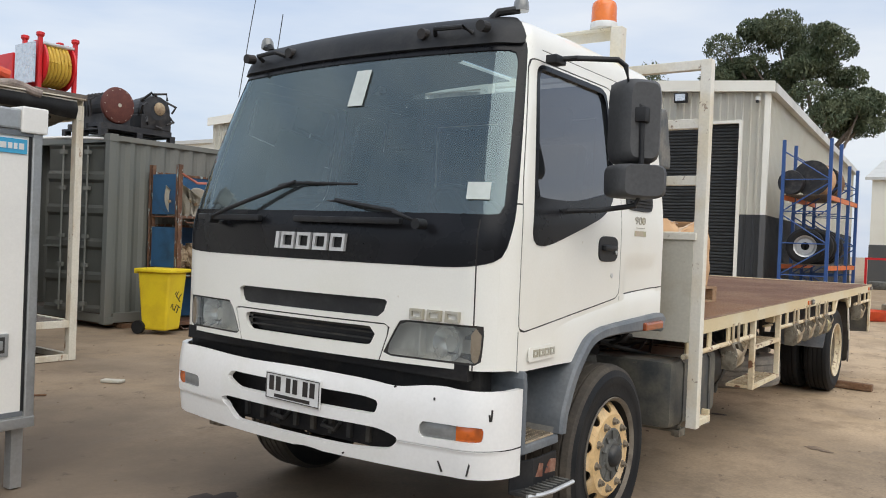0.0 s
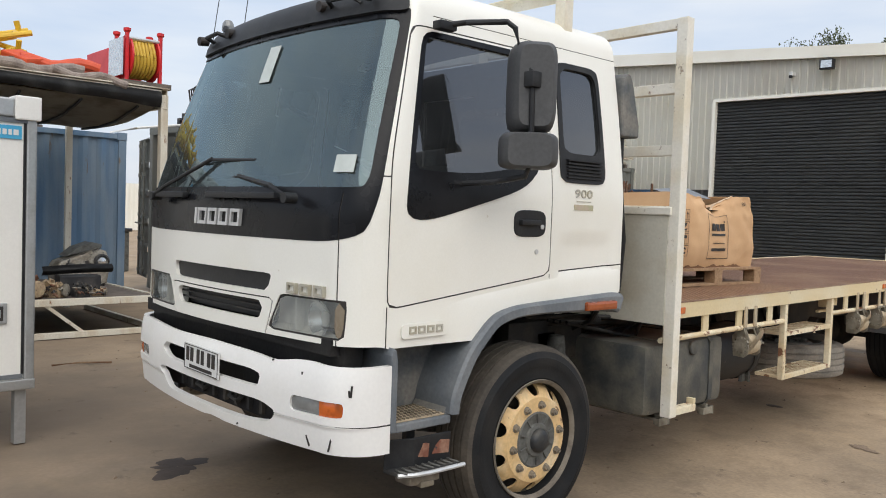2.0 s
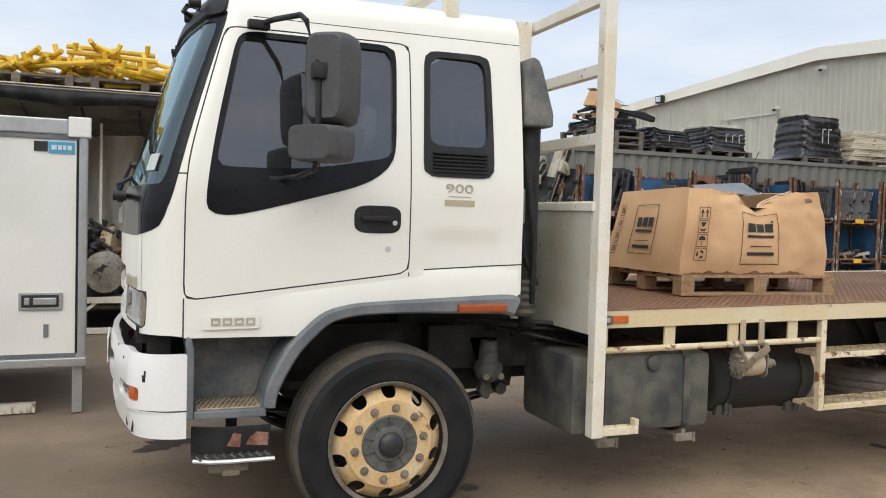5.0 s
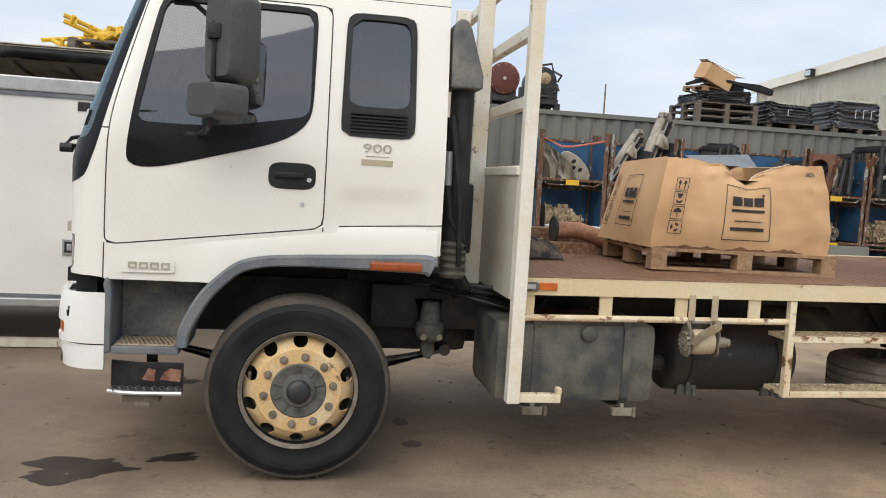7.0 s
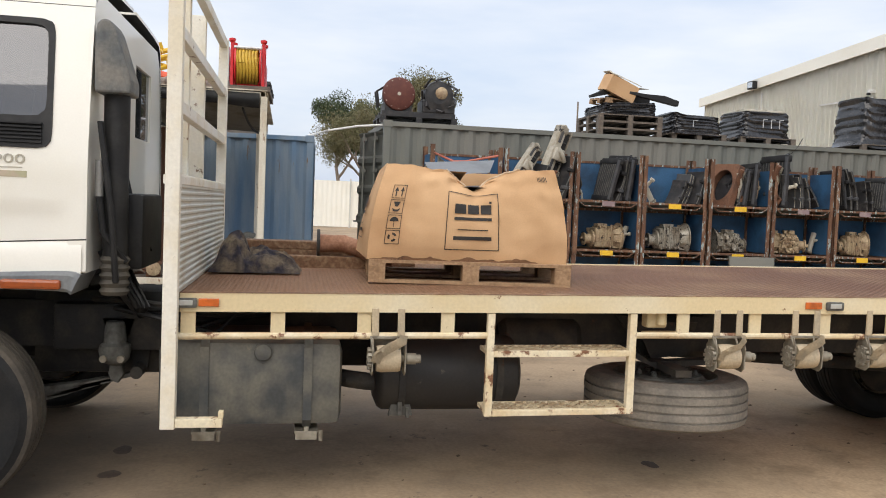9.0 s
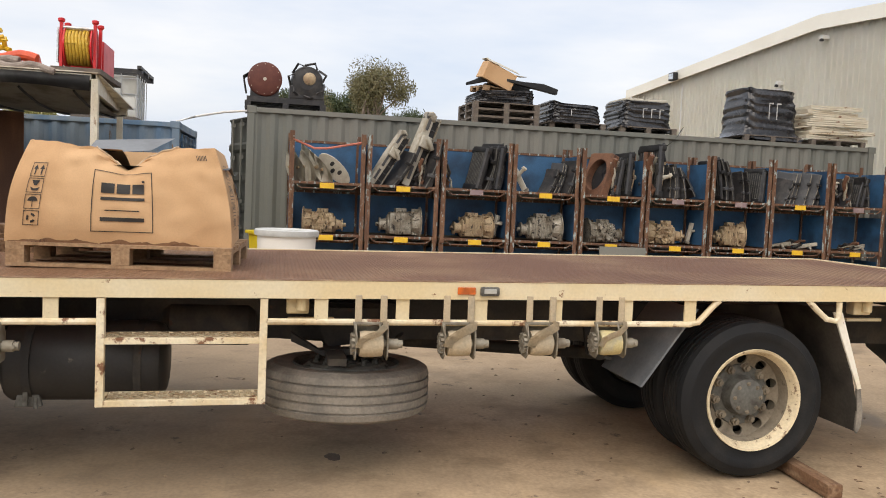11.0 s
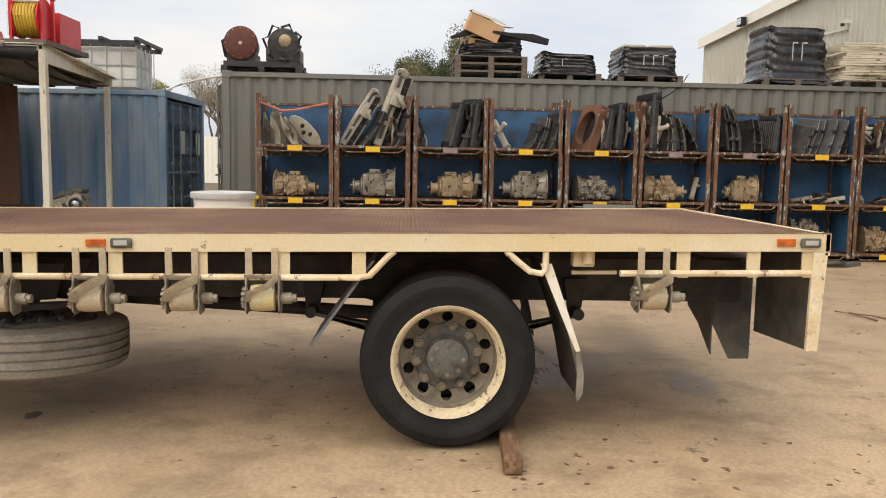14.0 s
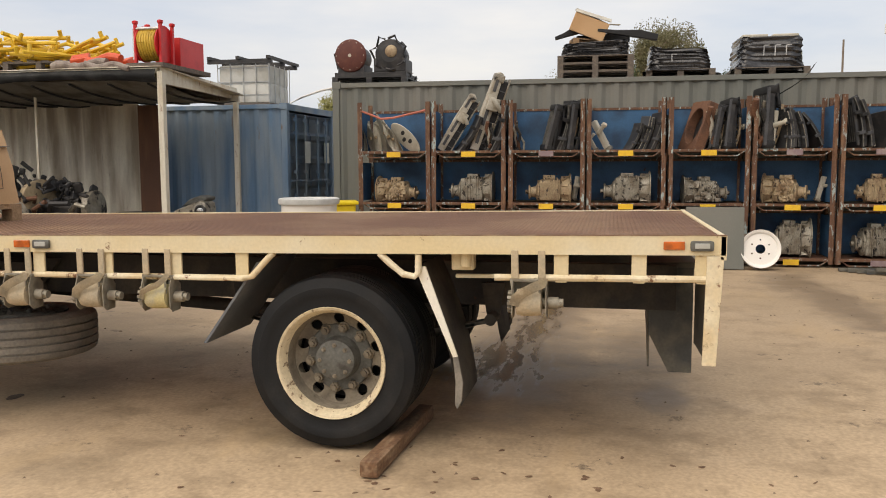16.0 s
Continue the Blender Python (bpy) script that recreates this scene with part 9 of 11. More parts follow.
part("roof_beam", box_bm(SX1 - 0.09, SX1, SY0 + 0.09, SY1 - 0.09, 2.97, 3.05, 0.005), M_shelter, shelter)
for y, k in ((SY1 - 0.08, 0.068), (SY0 + 0.02, 0.0)):
    # a deep folded end beam: face, top and bottom lips
    bm = bmesh.new()
    slab(bm, [(-9.17, 2.80), (-9.17, 3.01), (SX1 + 0.01, 3.06), (SX1 + 0.01, 2.82)], "y", y + 0.052, y + 0.06)
    slab(bm, [(-9.17, 2.80), (-9.17, 2.808), (SX1 + 0.01, 2.828), (SX1 + 0.01, 2.82)], "y", y, y + 0.052)
    slab(bm, [(-9.17, 3.0), (-9.17, 3.008), (SX1 + 0.01, 3.058), (SX1 + 0.01, 3.05)], "y", y, y + 0.052)
    for v in bm.verts:
        v.co.y += (v.co.x - SX1) * k
    part("roof_beam", bm, M_shelter, shelter, "deep folded end beam")
part("roof_beam", box_bm(SX0, SX0 + 0.08, SY0 + 0.09, SY1 - 0.09, 2.74, 2.86, 0.005), M_shelter, shelter)
bm = bmesh.new()
slab(bm, [(SX0, 2.86), (SX0, 2.875), (SX1 + 0.03, 3.075), (SX1 + 0.03, 3.06)], "y", SY0, SY1)
part("roof_sheet", bm, M_oldwall, shelter, "thin weathered roof sheet")
bm = bmesh.new()


def rolled_edge(u, v):
    y = SY0 + 0.1 + (SY1 - 0.2 - SY0) * u
    drop = 0.17 + 0.05 * noise.noise(Vector((y * 1.3, 0, 4))) + 0.02 * math.sin(y * 2.3)
    return (SX1 - 0.01 + 0.05 * math.sin(math.pi * v), y, 3.045 - drop * v)


sheet(bm, rolled_edge, 60, 8)
bmesh.ops.solidify(bm, geom=bm.faces[:], thickness=0.02)
part("rolled_edge", bm, M_tarp, shelter, "black sheet rolled over the roof edge", smooth=True)


def under_sheet(u, v):
    y = SY0 + 0.1 + (SY1 - 0.2 - SY0) * u
    belly = 0.13 + 0.07 * noise.noise(Vector((y * 0.9, 2, 1)))
    return (SX1 - 0.04 + (SX0 + 0.14 - SX1) * v, y, 2.885 - 0.13 * v - belly * math.sin(math.pi * v) ** 0.7 + 0.02 * noise.noise(Vector((y * 3, v * 5, 0))))


bm = bmesh.new()
sheet(bm, under_sheet, 60, 20)
bmesh.ops.solidify(bm, geom=bm.faces[:], thickness=0.01)
part("sagging_lining", bm, M_lining, shelter, "grey lining sheet sagging under the roof", smooth=True)
for k in range(9):
    u = 0.04 + 0.115 * k
    bm = bmesh.new()
    pipe(bm, [Vector(under_sheet(u + 0.02 * v, v)) - Vector((0, 0, 0.015)) for v in np.linspace(0.04, 0.9, 12)], 0.018, 6)
    part("batten", bm, M_tarp, shelter)
bm = bmesh.new()
corrugated(bm, 3.95, 0.45, 2.78, 0.40, 0.05, 0.3, Matrix.Translation((SX0 + 0.02, -4.85, 0)) @ Matrix.Rotation(math.pi / 2, 4, "Z"))
part("back_wall", bm, M_oldwall, shelter, "stained pale corrugated inner wall")
part("plywood_sheet", box_bm(SX0 + 0.02, SX0 + 0.05, -0.90, -0.42, 0.45, 2.72), M_ply, shelter, "dark brown plywood sheet")
part("thin_post", box_bm(-7.0, -6.965, -1.60, -1.565, 0.44, 2.9), M_shelter, shelter)
part("shelf_beam", box_bm(SX1 - 0.08, SX1 - 0.01, SY0 + 0.09, SY1 - 0.09, 0.385, 0.465, 0.004), M_shelter, shelter)
part("bottom_beam", box_bm(SX1 - 0.08, SX1 - 0.01, SY0 + 0.09, SY1 - 0.09, 0.0, 0.07, 0.004), M_shelter, shelter)
part("end_beam", box_bm(SX0 + 0.1, SX1 - 0.1, SY1 - 0.07, SY1 - 0.01, 0.385, 0.465, 0.004), M_shelter, shelter)
part("end_beam", box_bm(SX0 + 0.1, SX1 - 0.1, SY1 - 0.07, SY1 - 0.01, 0.0, 0.07, 0.004), M_shelter, shelter)
for k in range(14):
    x = SX0 + 0.06 + k * 0.195
    part("shelf_board", box_bm(x, x + 0.185, SY0 + 0.05, SY1 - 0.1, 0.435, 0.46), M_greypallet, shelter)
for y0, y1 in ((0.25, -0.15), (-0.55, -0.35), (-0.95, -0.75), (-2.0, -1.6), (-3.0, -2.8)):
    bm = bmesh.new()
    slab(bm, [(y0 - 0.03, 0.07), (y0 + 0.03, 0.07), (y1 + 0.03, 0.39), (y1 - 0.03, 0.39)], "x", SX1 - 0.06, SX1 - 0.03)
    part("brace", bm, M_shelter, shelter)


def engine_lump(seed, m, label="greasy engine part on the shelter shelf", detail=1.0):
    """A greasy casting: block, pots, pipes and a flywheel cover."""
    r = random.Random(seed)
    e = thing("engine_part", label, "engine part", group="engine parts on the shelf")
    bm = bmesh.new()
    bx(bm, -0.20, 0.20, -0.14, 0.14, 0.0, 0.22, 0.03)
    for k in range(int(10 * detail * detail)):
        s = r.uniform(0.02, 0.055) / detail ** 0.8
        bx(bm, -s, s, -s * 0.8, s * 0.8, -s, s * 1.6, 0.008, m=pose(r.uniform(-0.2, 0.2), r.uniform(-0.16, 0.12), r.uniform(0.12, 0.36), r.uniform(-40, 40), r.uniform(-40, 40), r.uniform(0, 90)))
    for k in range(int(9 * detail * detail)):
        q = Vector((r.uniform(-0.18, 0.18), r.uniform(-0.17, 0.1), r.uniform(0.1, 0.36)))
        rod(bm, q, q + Vector((r.uniform(-0.12, 0.12), r.uniform(-0.08, 0.04), r.uniform(-0.08, 0.08))), r.uniform(0.012, 0.045) / detail ** 0.8, seg=9)
    part("block", bm, r.choice((M_dark, M_steel, M_steel) if detail > 1 else (M_rustorange, M_alloyt, M_steel)), e, local=True)
    bm = bmesh.new()
    lathe(bm, [(0, 0.06), (0.02, 0.13), (0.07, 0.14), (0.09, 0.05)], (0.2, 0, 0.17), "x", 20)
    part("cover", bm, r.choice((M_alloy, M_alloyt)), e, local=True, smooth=True)
    for k in range(8):
        bm = bmesh.new()
        p = Vector((r.uniform(-0.2, 0.2), -0.15, r.uniform(0.05, 0.25)))
        pipe(bm, [p, p + Vector((r.uniform(-0.1, 0.1), -0.06, 0.05)), p + Vector((r.uniform(-0.2, 0.2), -0.07, r.uniform(-0.05, 0.15)))], r.uniform(0.012, 0.03), 8)
        part("pipe", bm, r.choice((M_dark, M_rustorange, M_alloy)), e, local=True, smooth=True)
    e.matrix_basis = m
    return e


for k, (x, y, s, rz) in enumerate(((-6.9, -2.15, 2.9, 80), (-6.95, -1.15, 2.3, 95), (-6.6, -1.75, 1.9, 30), (-6.55, -2.7, 1.5, 60), (-6.6, -3.5, 1.6, 20), (-6.45, 0.02, 0.55, 40), (-6.4, 0.30, 0.45, 100), (-6.5, -0.25, 0.7, 10), (-6.42, 0.52, 0.35, 60), (-6.8, -0.55, 0.6, 140))):
    engine_lump(40 + k, pose(x, y, 0.46, 0, 0, rz) @ Matrix.Scale(s, 4), detail=max(1.0, s))
eh = thing("lamp_housing", "pale moulded housing with a round lamp lying on the shelf", "housing", (-7.9, 0.7, 0.46))
bm = bmesh.new()
slab(bm, [(0.42, 0.46), (0.42, 0.70), (0.47, 0.80), (0.70, 0.88), (0.96, 0.98), (1.08, 0.94), (1.12, 0.74), (1.06, 0.46)], "x", -8.05, -7.66)
for v in bm.verts:
    v.co.x += 0.10 * (v.co.y - 0.7) - 0.12 * (v.co.z - 0.46)
part("shell", bm, M_alloy, eh, "pale dented housing", bevel=0.03)
bm = bmesh.new()
slab(bm, [(0.56, 0.86), (0.72, 0.99), (0.92, 1.06), (1.06, 1.03), (1.04, 0.97)], "x", -8.08, -7.74)
for v in bm.verts:
    v.co.x -= 0.06
part("lid", bm, M_hub, eh, "grimy lid", bevel=0.02)
bm = bmesh.new()
lathe(bm, [(0.0, 0.10), (0.02, 0.095), (0.025, 0.07), (0.0, 0.06), (-0.005, 0.0)], (-7.72, 0.62, 0.68), "x", 24)
part("round_port", bm, M_hub, eh, "dark round port", smooth=True)
bm = bmesh.new()
lathe(bm, [(0, 0.105), (0.05, 0.105), (0.06, 0.085), (0.03, 0.08), (0.02, 0.0)], (-7.70, 1.0, 0.80), "x", 24)
part("lamp_ring", bm, M_dark, eh, "dark lamp ring", smooth=True)
bm = bmesh.new()
lathe(bm, [(0.03, 0.08), (0.06, 0.055), (0.07, 0.0)], (-7.70, 1.0, 0.80), "x", 24)
part("lens", bm, M_reflect, eh, smooth=True)
bm = bmesh.new()
sheet(bm, lambda u, v: (-6.75 + 0.18 * math.sin(math.pi * u) + 0.06 * math.sin(math.pi * v), -0.05 + 0.85 * u, 0.70 + 0.11 * v + 0.04 * math.sin(2.5 * u)), 18, 6)
bmesh.ops.solidify(bm, geom=bm.faces[:], thickness=0.012)
fa = thing("bumper_cover", "black plastic bumper cover lying on parts on the shelf", "bumper", (-6.7, 0.35, 0.46))
part("cover", bm, M_blackplast, fa, smooth=True)
part("foot", box_bm(-6.75, -6.55, 0.1, 0.6, 0.46, 0.71, 0.02), M_dark, fa)

# ---- what lies on the shelter's roof ----
RZ = 3.075


def roof_z(x):
    return 2.875 + (x - SX0) / (SX1 - SX0) * 0.2


pallet(pose(-7.9, -3.2, roof_z(-7.2) - 0.0, 0, -4, 0), 1.5, 1.3, 0.14, M_greypallet, "grey weathered pallet on the shelter roof")
pallet(pose(-7.9, -1.7, roof_z(-7.2) - 0.0, 0, -4, 0), 1.5, 1.3, 0.14, M_greypallet, "grey weathered pallet on the shelter roof")
M_yel = surface("yellow_frame_paint", (0.72, 0.46, 0.03), 0.45, second=(0.62, 0.38, 0.03), scale=5, spots=RUST, spot_amount=0.1, spot_scale=9, grain=0.06, bump=0.06)
M_red = surface("red_paint", (0.62, 0.020, 0.024), 0.4, second=(0.52, 0.02, 0.024), scale=4, spots=(0.10, 0.03, 0.03), spot_amount=0.08, spot_scale=9, grain=0.06, bump=0.05)
M_orangered = surface("orange_red_plastic", (0.66, 0.09, 0.03), 0.5, second=(0.56, 0.07, 0.03), scale=5, grain=0.06, bump=0.05)
M_hose = surface("yellow_hose", (0.62, 0.40, 0.05), 0.55, second=(0.48, 0.29, 0.04), scale=8, grain=0.08, bump=0.08)


def trestle(m):
    """One yellow tube frame from the heap."""
    e = thing("yellow_trestle", "yellow painted steel tube frame in a heap on the roof", "frame", group="yellow frames")
    for a, b in (((-0.55, 0, 0), (0.55, 0, 0)), ((-0.55, 0.32, 0), (0.55, 0.32, 0)), ((-0.40, 0, 0), (-0.40, 0.32, 0)), ((0.0, 0, 0), (0.0, 0.32, 0)), ((0.40, 0, 0), (0.40, 0.32, 0)), ((-0.45, 0, 0), (-0.45, 0, 0.13)), ((0.45, 0.32, 0), (0.45, 0.32, 0.13))):
        bm = bmesh.new()
        rod(bm, a, b, 0.034, seg=8)
        part("tube", bm, M_yel, e, local=True, smooth=True)
    e.matrix_basis = m
    return e


tr = trestle(pose(-7.0, -1.2, RZ + 0.16, 8, -5, 60))
rr = random.Random(5)
for k in range(30):
    copy_thing(tr, pose(rr.uniform(-7.5, -6.5), rr.uniform(-3.3, -0.6), RZ + 0.13 + rr.uniform(0.02, 0.36), rr.uniform(-25, 25), rr.uniform(-20, 20), rr.uniform(0, 180)))
bm = bmesh.new()
sheet(bm, lambda u, v: (-7.6 + 1.1 * u, -3.1 + 2.7 * v, RZ + 0.11 + 0.16 * math.sin(math.pi * u) * math.sin(math.pi * v) + 0.05 * noise.noise(Vector((u * 9, v * 12, 0)))), 14, 26)
bmesh.ops.solidify(bm, geom=bm.faces[:], thickness=0.02)
tagged(part("hessian_sheet", bm, surface("dusty_hessian", (0.33, 0.28, 0.21), 0.9, second=(0.20, 0.165, 0.125), scale=6, grain=0.2, bump=0.4), smooth=True), "dusty crumpled hessian under the yellow frames", "cloth")
for k, (x, y, s, rz) in enumerate(((-6.55, -0.35, 0.2, 30), (-6.5, 0.05, 0.13, 70), (-6.75, 0.30, 0.15, 10))):
    bm = bmesh.new()
    bx(bm, -s, s, -s * 0.7, s * 0.7, 0, s * 0.95, s * 0.12, m=pose(x, y, RZ + 0.05, 12, 18, rz))
    tagged(part("red_crate", bm, M_orangered), "orange-red plastic case on the roof", "case", "red cases")
rolls = thing("canvas_rolls", "dusty rolled canvas hoses on the shelter roof", "hose roll", (-6.5, 0.1, RZ))
M_canvas = surface("dusty_canvas", (0.30, 0.25, 0.215), 0.9, second=(0.20, 0.16, 0.14), scale=8, grain=0.2, bump=0.35)
for k, (p, q, r) in enumerate((((-6.35, -0.75, RZ + 0.06), (-6.28, 0.25, RZ + 0.08), 0.06), ((-6.45, -0.4, RZ + 0.14), (-6.35, 0.45, RZ + 0.16), 0.07), ((-6.25, -0.1, RZ + 0.05), (-6.15, 0.72, RZ + 0.0), 0.05))):
    bm = bmesh.new()
    p, q = Vector(p), Vector(q)
    pipe(bm, [p + (q - p) * t + Vector((0, 0, 0.03 * math.sin(t * 9 + k))) for t in np.linspace(0, 1, 9)], r, 10)
    part("roll", bm, M_canvas if k != 1 else M_orangered, rolls, smooth=True)

# hose reel
reel = thing("hose_reel", "red steel hose reel with a coil of yellow hose", "hose reel", (-6.45, 0.98, RZ))
part("base", box_bm(-7.65, -6.15, 0.66, 1.28, RZ - 0.02, RZ + 0.05, 0.004), M_greypallet, reel, "dark timber base")
for y in (0.76, 1.18):
    for x in (-6.62, -6.28):
        bm = bmesh.new()
        bx(bm, x - 0.025, x + 0.025, y - 0.02, y + 0.02, RZ + 0.05, RZ + 0.66, 0.004)
        part("frame_post", bm, M_red, reel)
        bm = bmesh.new()
        lathe(bm, [(0, 0.03), (0.02, 0.045), (0.05, 0.045), (0.06, 0.02)], (x, y, RZ + 0.64), "z", 12)
        part("post_cap", bm, M_red, reel, smooth=True)
    bm = bmesh.new()
    lathe(bm, [(-0.008, 0.05), (-0.008, 0.27), (0.012, 0.275), (0.012, 0.05)], (-6.45, y * 0.8 + 0.97 * 0.2, RZ + 0.36), "y", 36)
    part("side_disc", bm, M_red, reel, smooth=True)
bm = bmesh.new()
rod(bm, (-6.28, 0.76, RZ + 0.58), (-6.28, 1.18, RZ + 0.58), 0.02)
part("top_rod", bm, M_badge, reel, "silver cross rod")
for k in range(7):
    bm = bmesh.new()
    y = 0.83 + k * 0.043
    for layer in (0.16, 0.20, 0.235):
        pts = [(-6.45 + (layer + 0.004 * math.sin(7 * a + k)) * math.cos(a), y + 0.01 * math.sin(3 * a + layer * 40), RZ + 0.36 + layer * math.sin(a)) for a in np.linspace(0, 2 * math.pi, 25)]
        pipe(bm, pts, 0.021, 7, cap=False)
    part("hose_coil", bm, M_hose, reel, smooth=True)
rt = thing("red_tank", "red steel tank box beside the hose reel", "tank", (-7.2, 1.0, RZ))
part("body", box_bm(-7.62, -6.85, 0.74, 1.18, RZ + 0.05, RZ + 0.52, 0.01), M_red, rt)
bm = bmesh.new()
rod(bm, (-7.2, 0.96, RZ + 0.5), (-7.2, 0.96, RZ + 0.57), 0.05)
part("filler", bm, M_red, rt, smooth=True)
part("chequer_guard", box_bm(-6.72, -6.29, 0.70, 0.72, RZ + 0.12, RZ + 0.58), M_reflect, reel, "bright chequered guard plate")

# ---- white insulated body ----
wb = thing("insulated_body", "white insulated truck body with aluminium edges on legs", "truck body", (-1.1, -2.1, 0))
WB = Matrix.Translation((-1.88, -1.52, 0)) @ Matrix.Rotation(radians(-88), 4, "Z")
M_wpanel = surface("white_insulated_panel", (0.84, 0.82, 0.77), 0.4, second=(0.74, 0.72, 0.68), scale=0.8, grain=0.02, bump=0.02)
M_alum = surface("dull_aluminium", (0.50, 0.51, 0.51), 0.42, metal=0.7, second=(0.42, 0.42, 0.41), scale=5, grain=0.06, bump=0.06)


def wbp(nm, a, mt, lb="", bev=0.0):
    return part(nm, box_bm(*a, bev, m=WB), mt, wb, lb)


wbp("panel", (0.05, 3.2, -2.0, 0.0, 0.44, 2.16), M_wpanel, "plain white panel")
wbp("edge_post", (-0.01, 0.055, -0.09, 0.012, 0.42, 2.2), M_alum, "aluminium edge post", 0.012)
wbp("seal", (0.055, 0.072, -0.05, 0.006, 0.47, 2.12), M_blackplast)
wbp("top_edge", (0.13, 3.2, -0.09, 0.02, 2.14, 2.26), M_alum, "", 0.012)
wbp("top_lip", (0.05, 3.2, -0.05, 0.012, 2.105, 2.135), M_greyplast)
wbp("cap", (-0.03, 0.13, -0.12, 0.03, 2.125, 2.28), M_wpanel, "", 0.012)
wbp("bottom_edge", (-0.015, 3.2, -0.09, 0.015, 0.37, 0.44), M_alum, "", 0.01)
wbp("bottom_lip", (0.06, 3.2, -0.05, 0.008, 0.445, 0.475), M_greyplast)
lt = wbp("latch", (0.16, 0.46, 0.0, 0.016, 0.81, 0.945), M_alum, "recessed steel latch plate", 0.006)
part("latch_well", box_bm(0.185, 0.44, 0.012, 0.02, 0.832, 0.925, 0.0, m=WB), M_steel, lt)
part("latch_lever", box_bm(0.20, 0.36, 0.014, 0.034, 0.85, 0.905, 0.008, m=WB), M_alum, lt, "steel lever")
part("latch_button", box_bm(0.385, 0.42, 0.014, 0.03, 0.85, 0.905, 0.006, m=WB), M_alum, lt)
wbp("small_mark", (0.255, 0.29, 0.0, 0.006, 0.60, 0.70), M_greyplast)
wbp("sticker", (0.085, 0.265, 0.0, 0.008, 2.0, 2.085), surface("cyan_sticker", (0.06, 0.36, 0.60), 0.4, second=(0.08, 0.40, 0.62), scale=9, grain=0.03, bump=0.02), "cyan maker's sticker with plain white bars")
for a, b in ((0.105, 0.135), (0.145, 0.165), (0.175, 0.20), (0.21, 0.245)):
    wbp("sticker_bar", (a, b, 0.006, 0.011, 2.025, 2.06), M_plate)
wbp("black_label", (0.27, 0.365, 0.0, 0.006, 2.01, 2.085), M_ink)
wbp("base_rail", (0.35, 3.2, -0.2, -0.12, 0.0, 0.07), M_shelter)
for x in (0.02, 2.9):
    for y in (-1.9, -0.12):
        wbp("leg", (x, x + 0.07, y, y + 0.07, 0.0, 0.40), M_alum)

# ---- roof loads on the grey container ----
CZ = 3.02


def on_cont(x, y, z=0.0, *r):
    """A pose in the grey container's own axes, on its roof."""
    return CY @ pose(x, y, CZ - 0.07 - 0.027 + z, *r)


M_wrap = surface("black_stretch_wrap", (0.018, 0.018, 0.02), 0.24, second=(0.035, 0.035, 0.038), scale=6, grain=0.1, bump=0.2, coat=0.3)
M_wrapmark = surface("white_marker", (0.55, 0.55, 0.55), 0.7, second=(0.4, 0.4, 0.4), scale=20, grain=0.1)


def wrapped_load(x0, x1, h, seed, pallets=1, lids=False, mark=0, skirt=0.12, slump=0.0):
    """A pallet of goods under wrinkled black wrap that flares over the pallet's edge."""
    r = random.Random(seed)
    w = x1 - x0
    for k in range(pallets):
        pallet(on_cont(x0, 0.12, 0.13 * k), w, 1.1, 0.13, M_greypallet, "grey weathered pallet on the container roof", 5)
    zb = 0.13 * pallets
    e = thing("wrapped_load", "goods in black stretch wrap on a pallet", "wrapped pallet", group="wrapped pallets on the container")
    bm = bmesh.new()
    n = 72
    rings = []
    levels = 34
    for j in range(levels + 1):
        v = j / levels
        ring = []
        for i in range(n):
            a = 2 * math.pi * i / n
            ca, sa = math.cos(a), math.sin(a)
            ex = 0.28
            fl = 1.0 + skirt * (max(0, 0.22 - v) / 0.22) ** 1.5 * (1 + 0.5 * math.sin(3 * a + seed)) + 0.016 * math.sin(v * 38 + 2.2 * math.sin(2 * a + seed) + seed)
            px = (w / 2 - 0.03) * math.copysign(abs(ca) ** ex, ca)
            py = 0.52 * math.copysign(abs(sa) ** ex, sa)
            k = fl * (0.96 + 0.06 * noise.noise(Vector((ca * 1.3 + seed, sa * 1.3, v * 4))) + 0.045 * noise.noise(Vector((ca * 3 + seed, sa * 3, v * 17 + 1.5 * ca))) - 0.06 * v)
            low = zb - 0.09 * (0.6 + 0.4 * math.sin(2 * a + seed))
            ring.append(bm.verts.new((px * k, py * k, low + (h - low) * v + slump * ca * v * v + 0.025 * noise.noise(Vector((ca * 2, sa * 2, seed + v))) * v)))
        rings.append(ring)
    for a, b in zip(rings, rings[1:]):
        for i in range(n):
            bm.faces.new((a[i], a[(i + 1) % n], b[(i + 1) % n], b[i]))
    top = bm.verts.new((0, 0, h + 0.01))
    for i in range(n):
        bm.faces.new((rings[-1][i], rings[-1][(i + 1) % n], top))
    part("wrap", bm, M_wrap, e, "wrinkled black wrap", local=True, smooth=True)
    if lids:
        for q in (-0.25, 0.22):
            part("lid", box_bm(q - 0.2, q + 0.2, -0.4, 0.35, h, h + 0.05, 0.02), M_bonewhite, e, "pale lid", local=True, smooth=True)
    for q in range(mark):
        bm = bmesh.new()
        xx = -0.15 + 0.17 * q
        bx(bm, xx, xx + 0.012, -0.575, -0.56, zb + (h - zb) * 0.35, zb + (h - zb) * 0.7)
        bx(bm, xx, xx + 0.09, -0.575, -0.56, zb + (h - zb) * 0.675, zb + (h - zb) * 0.7)
        part("marker_stroke", bm, M_wrapmark, e, "white marker strokes", local=True)
    e.matrix_basis = on_cont((x0 + x1) / 2, 0.67, 0)
    return e


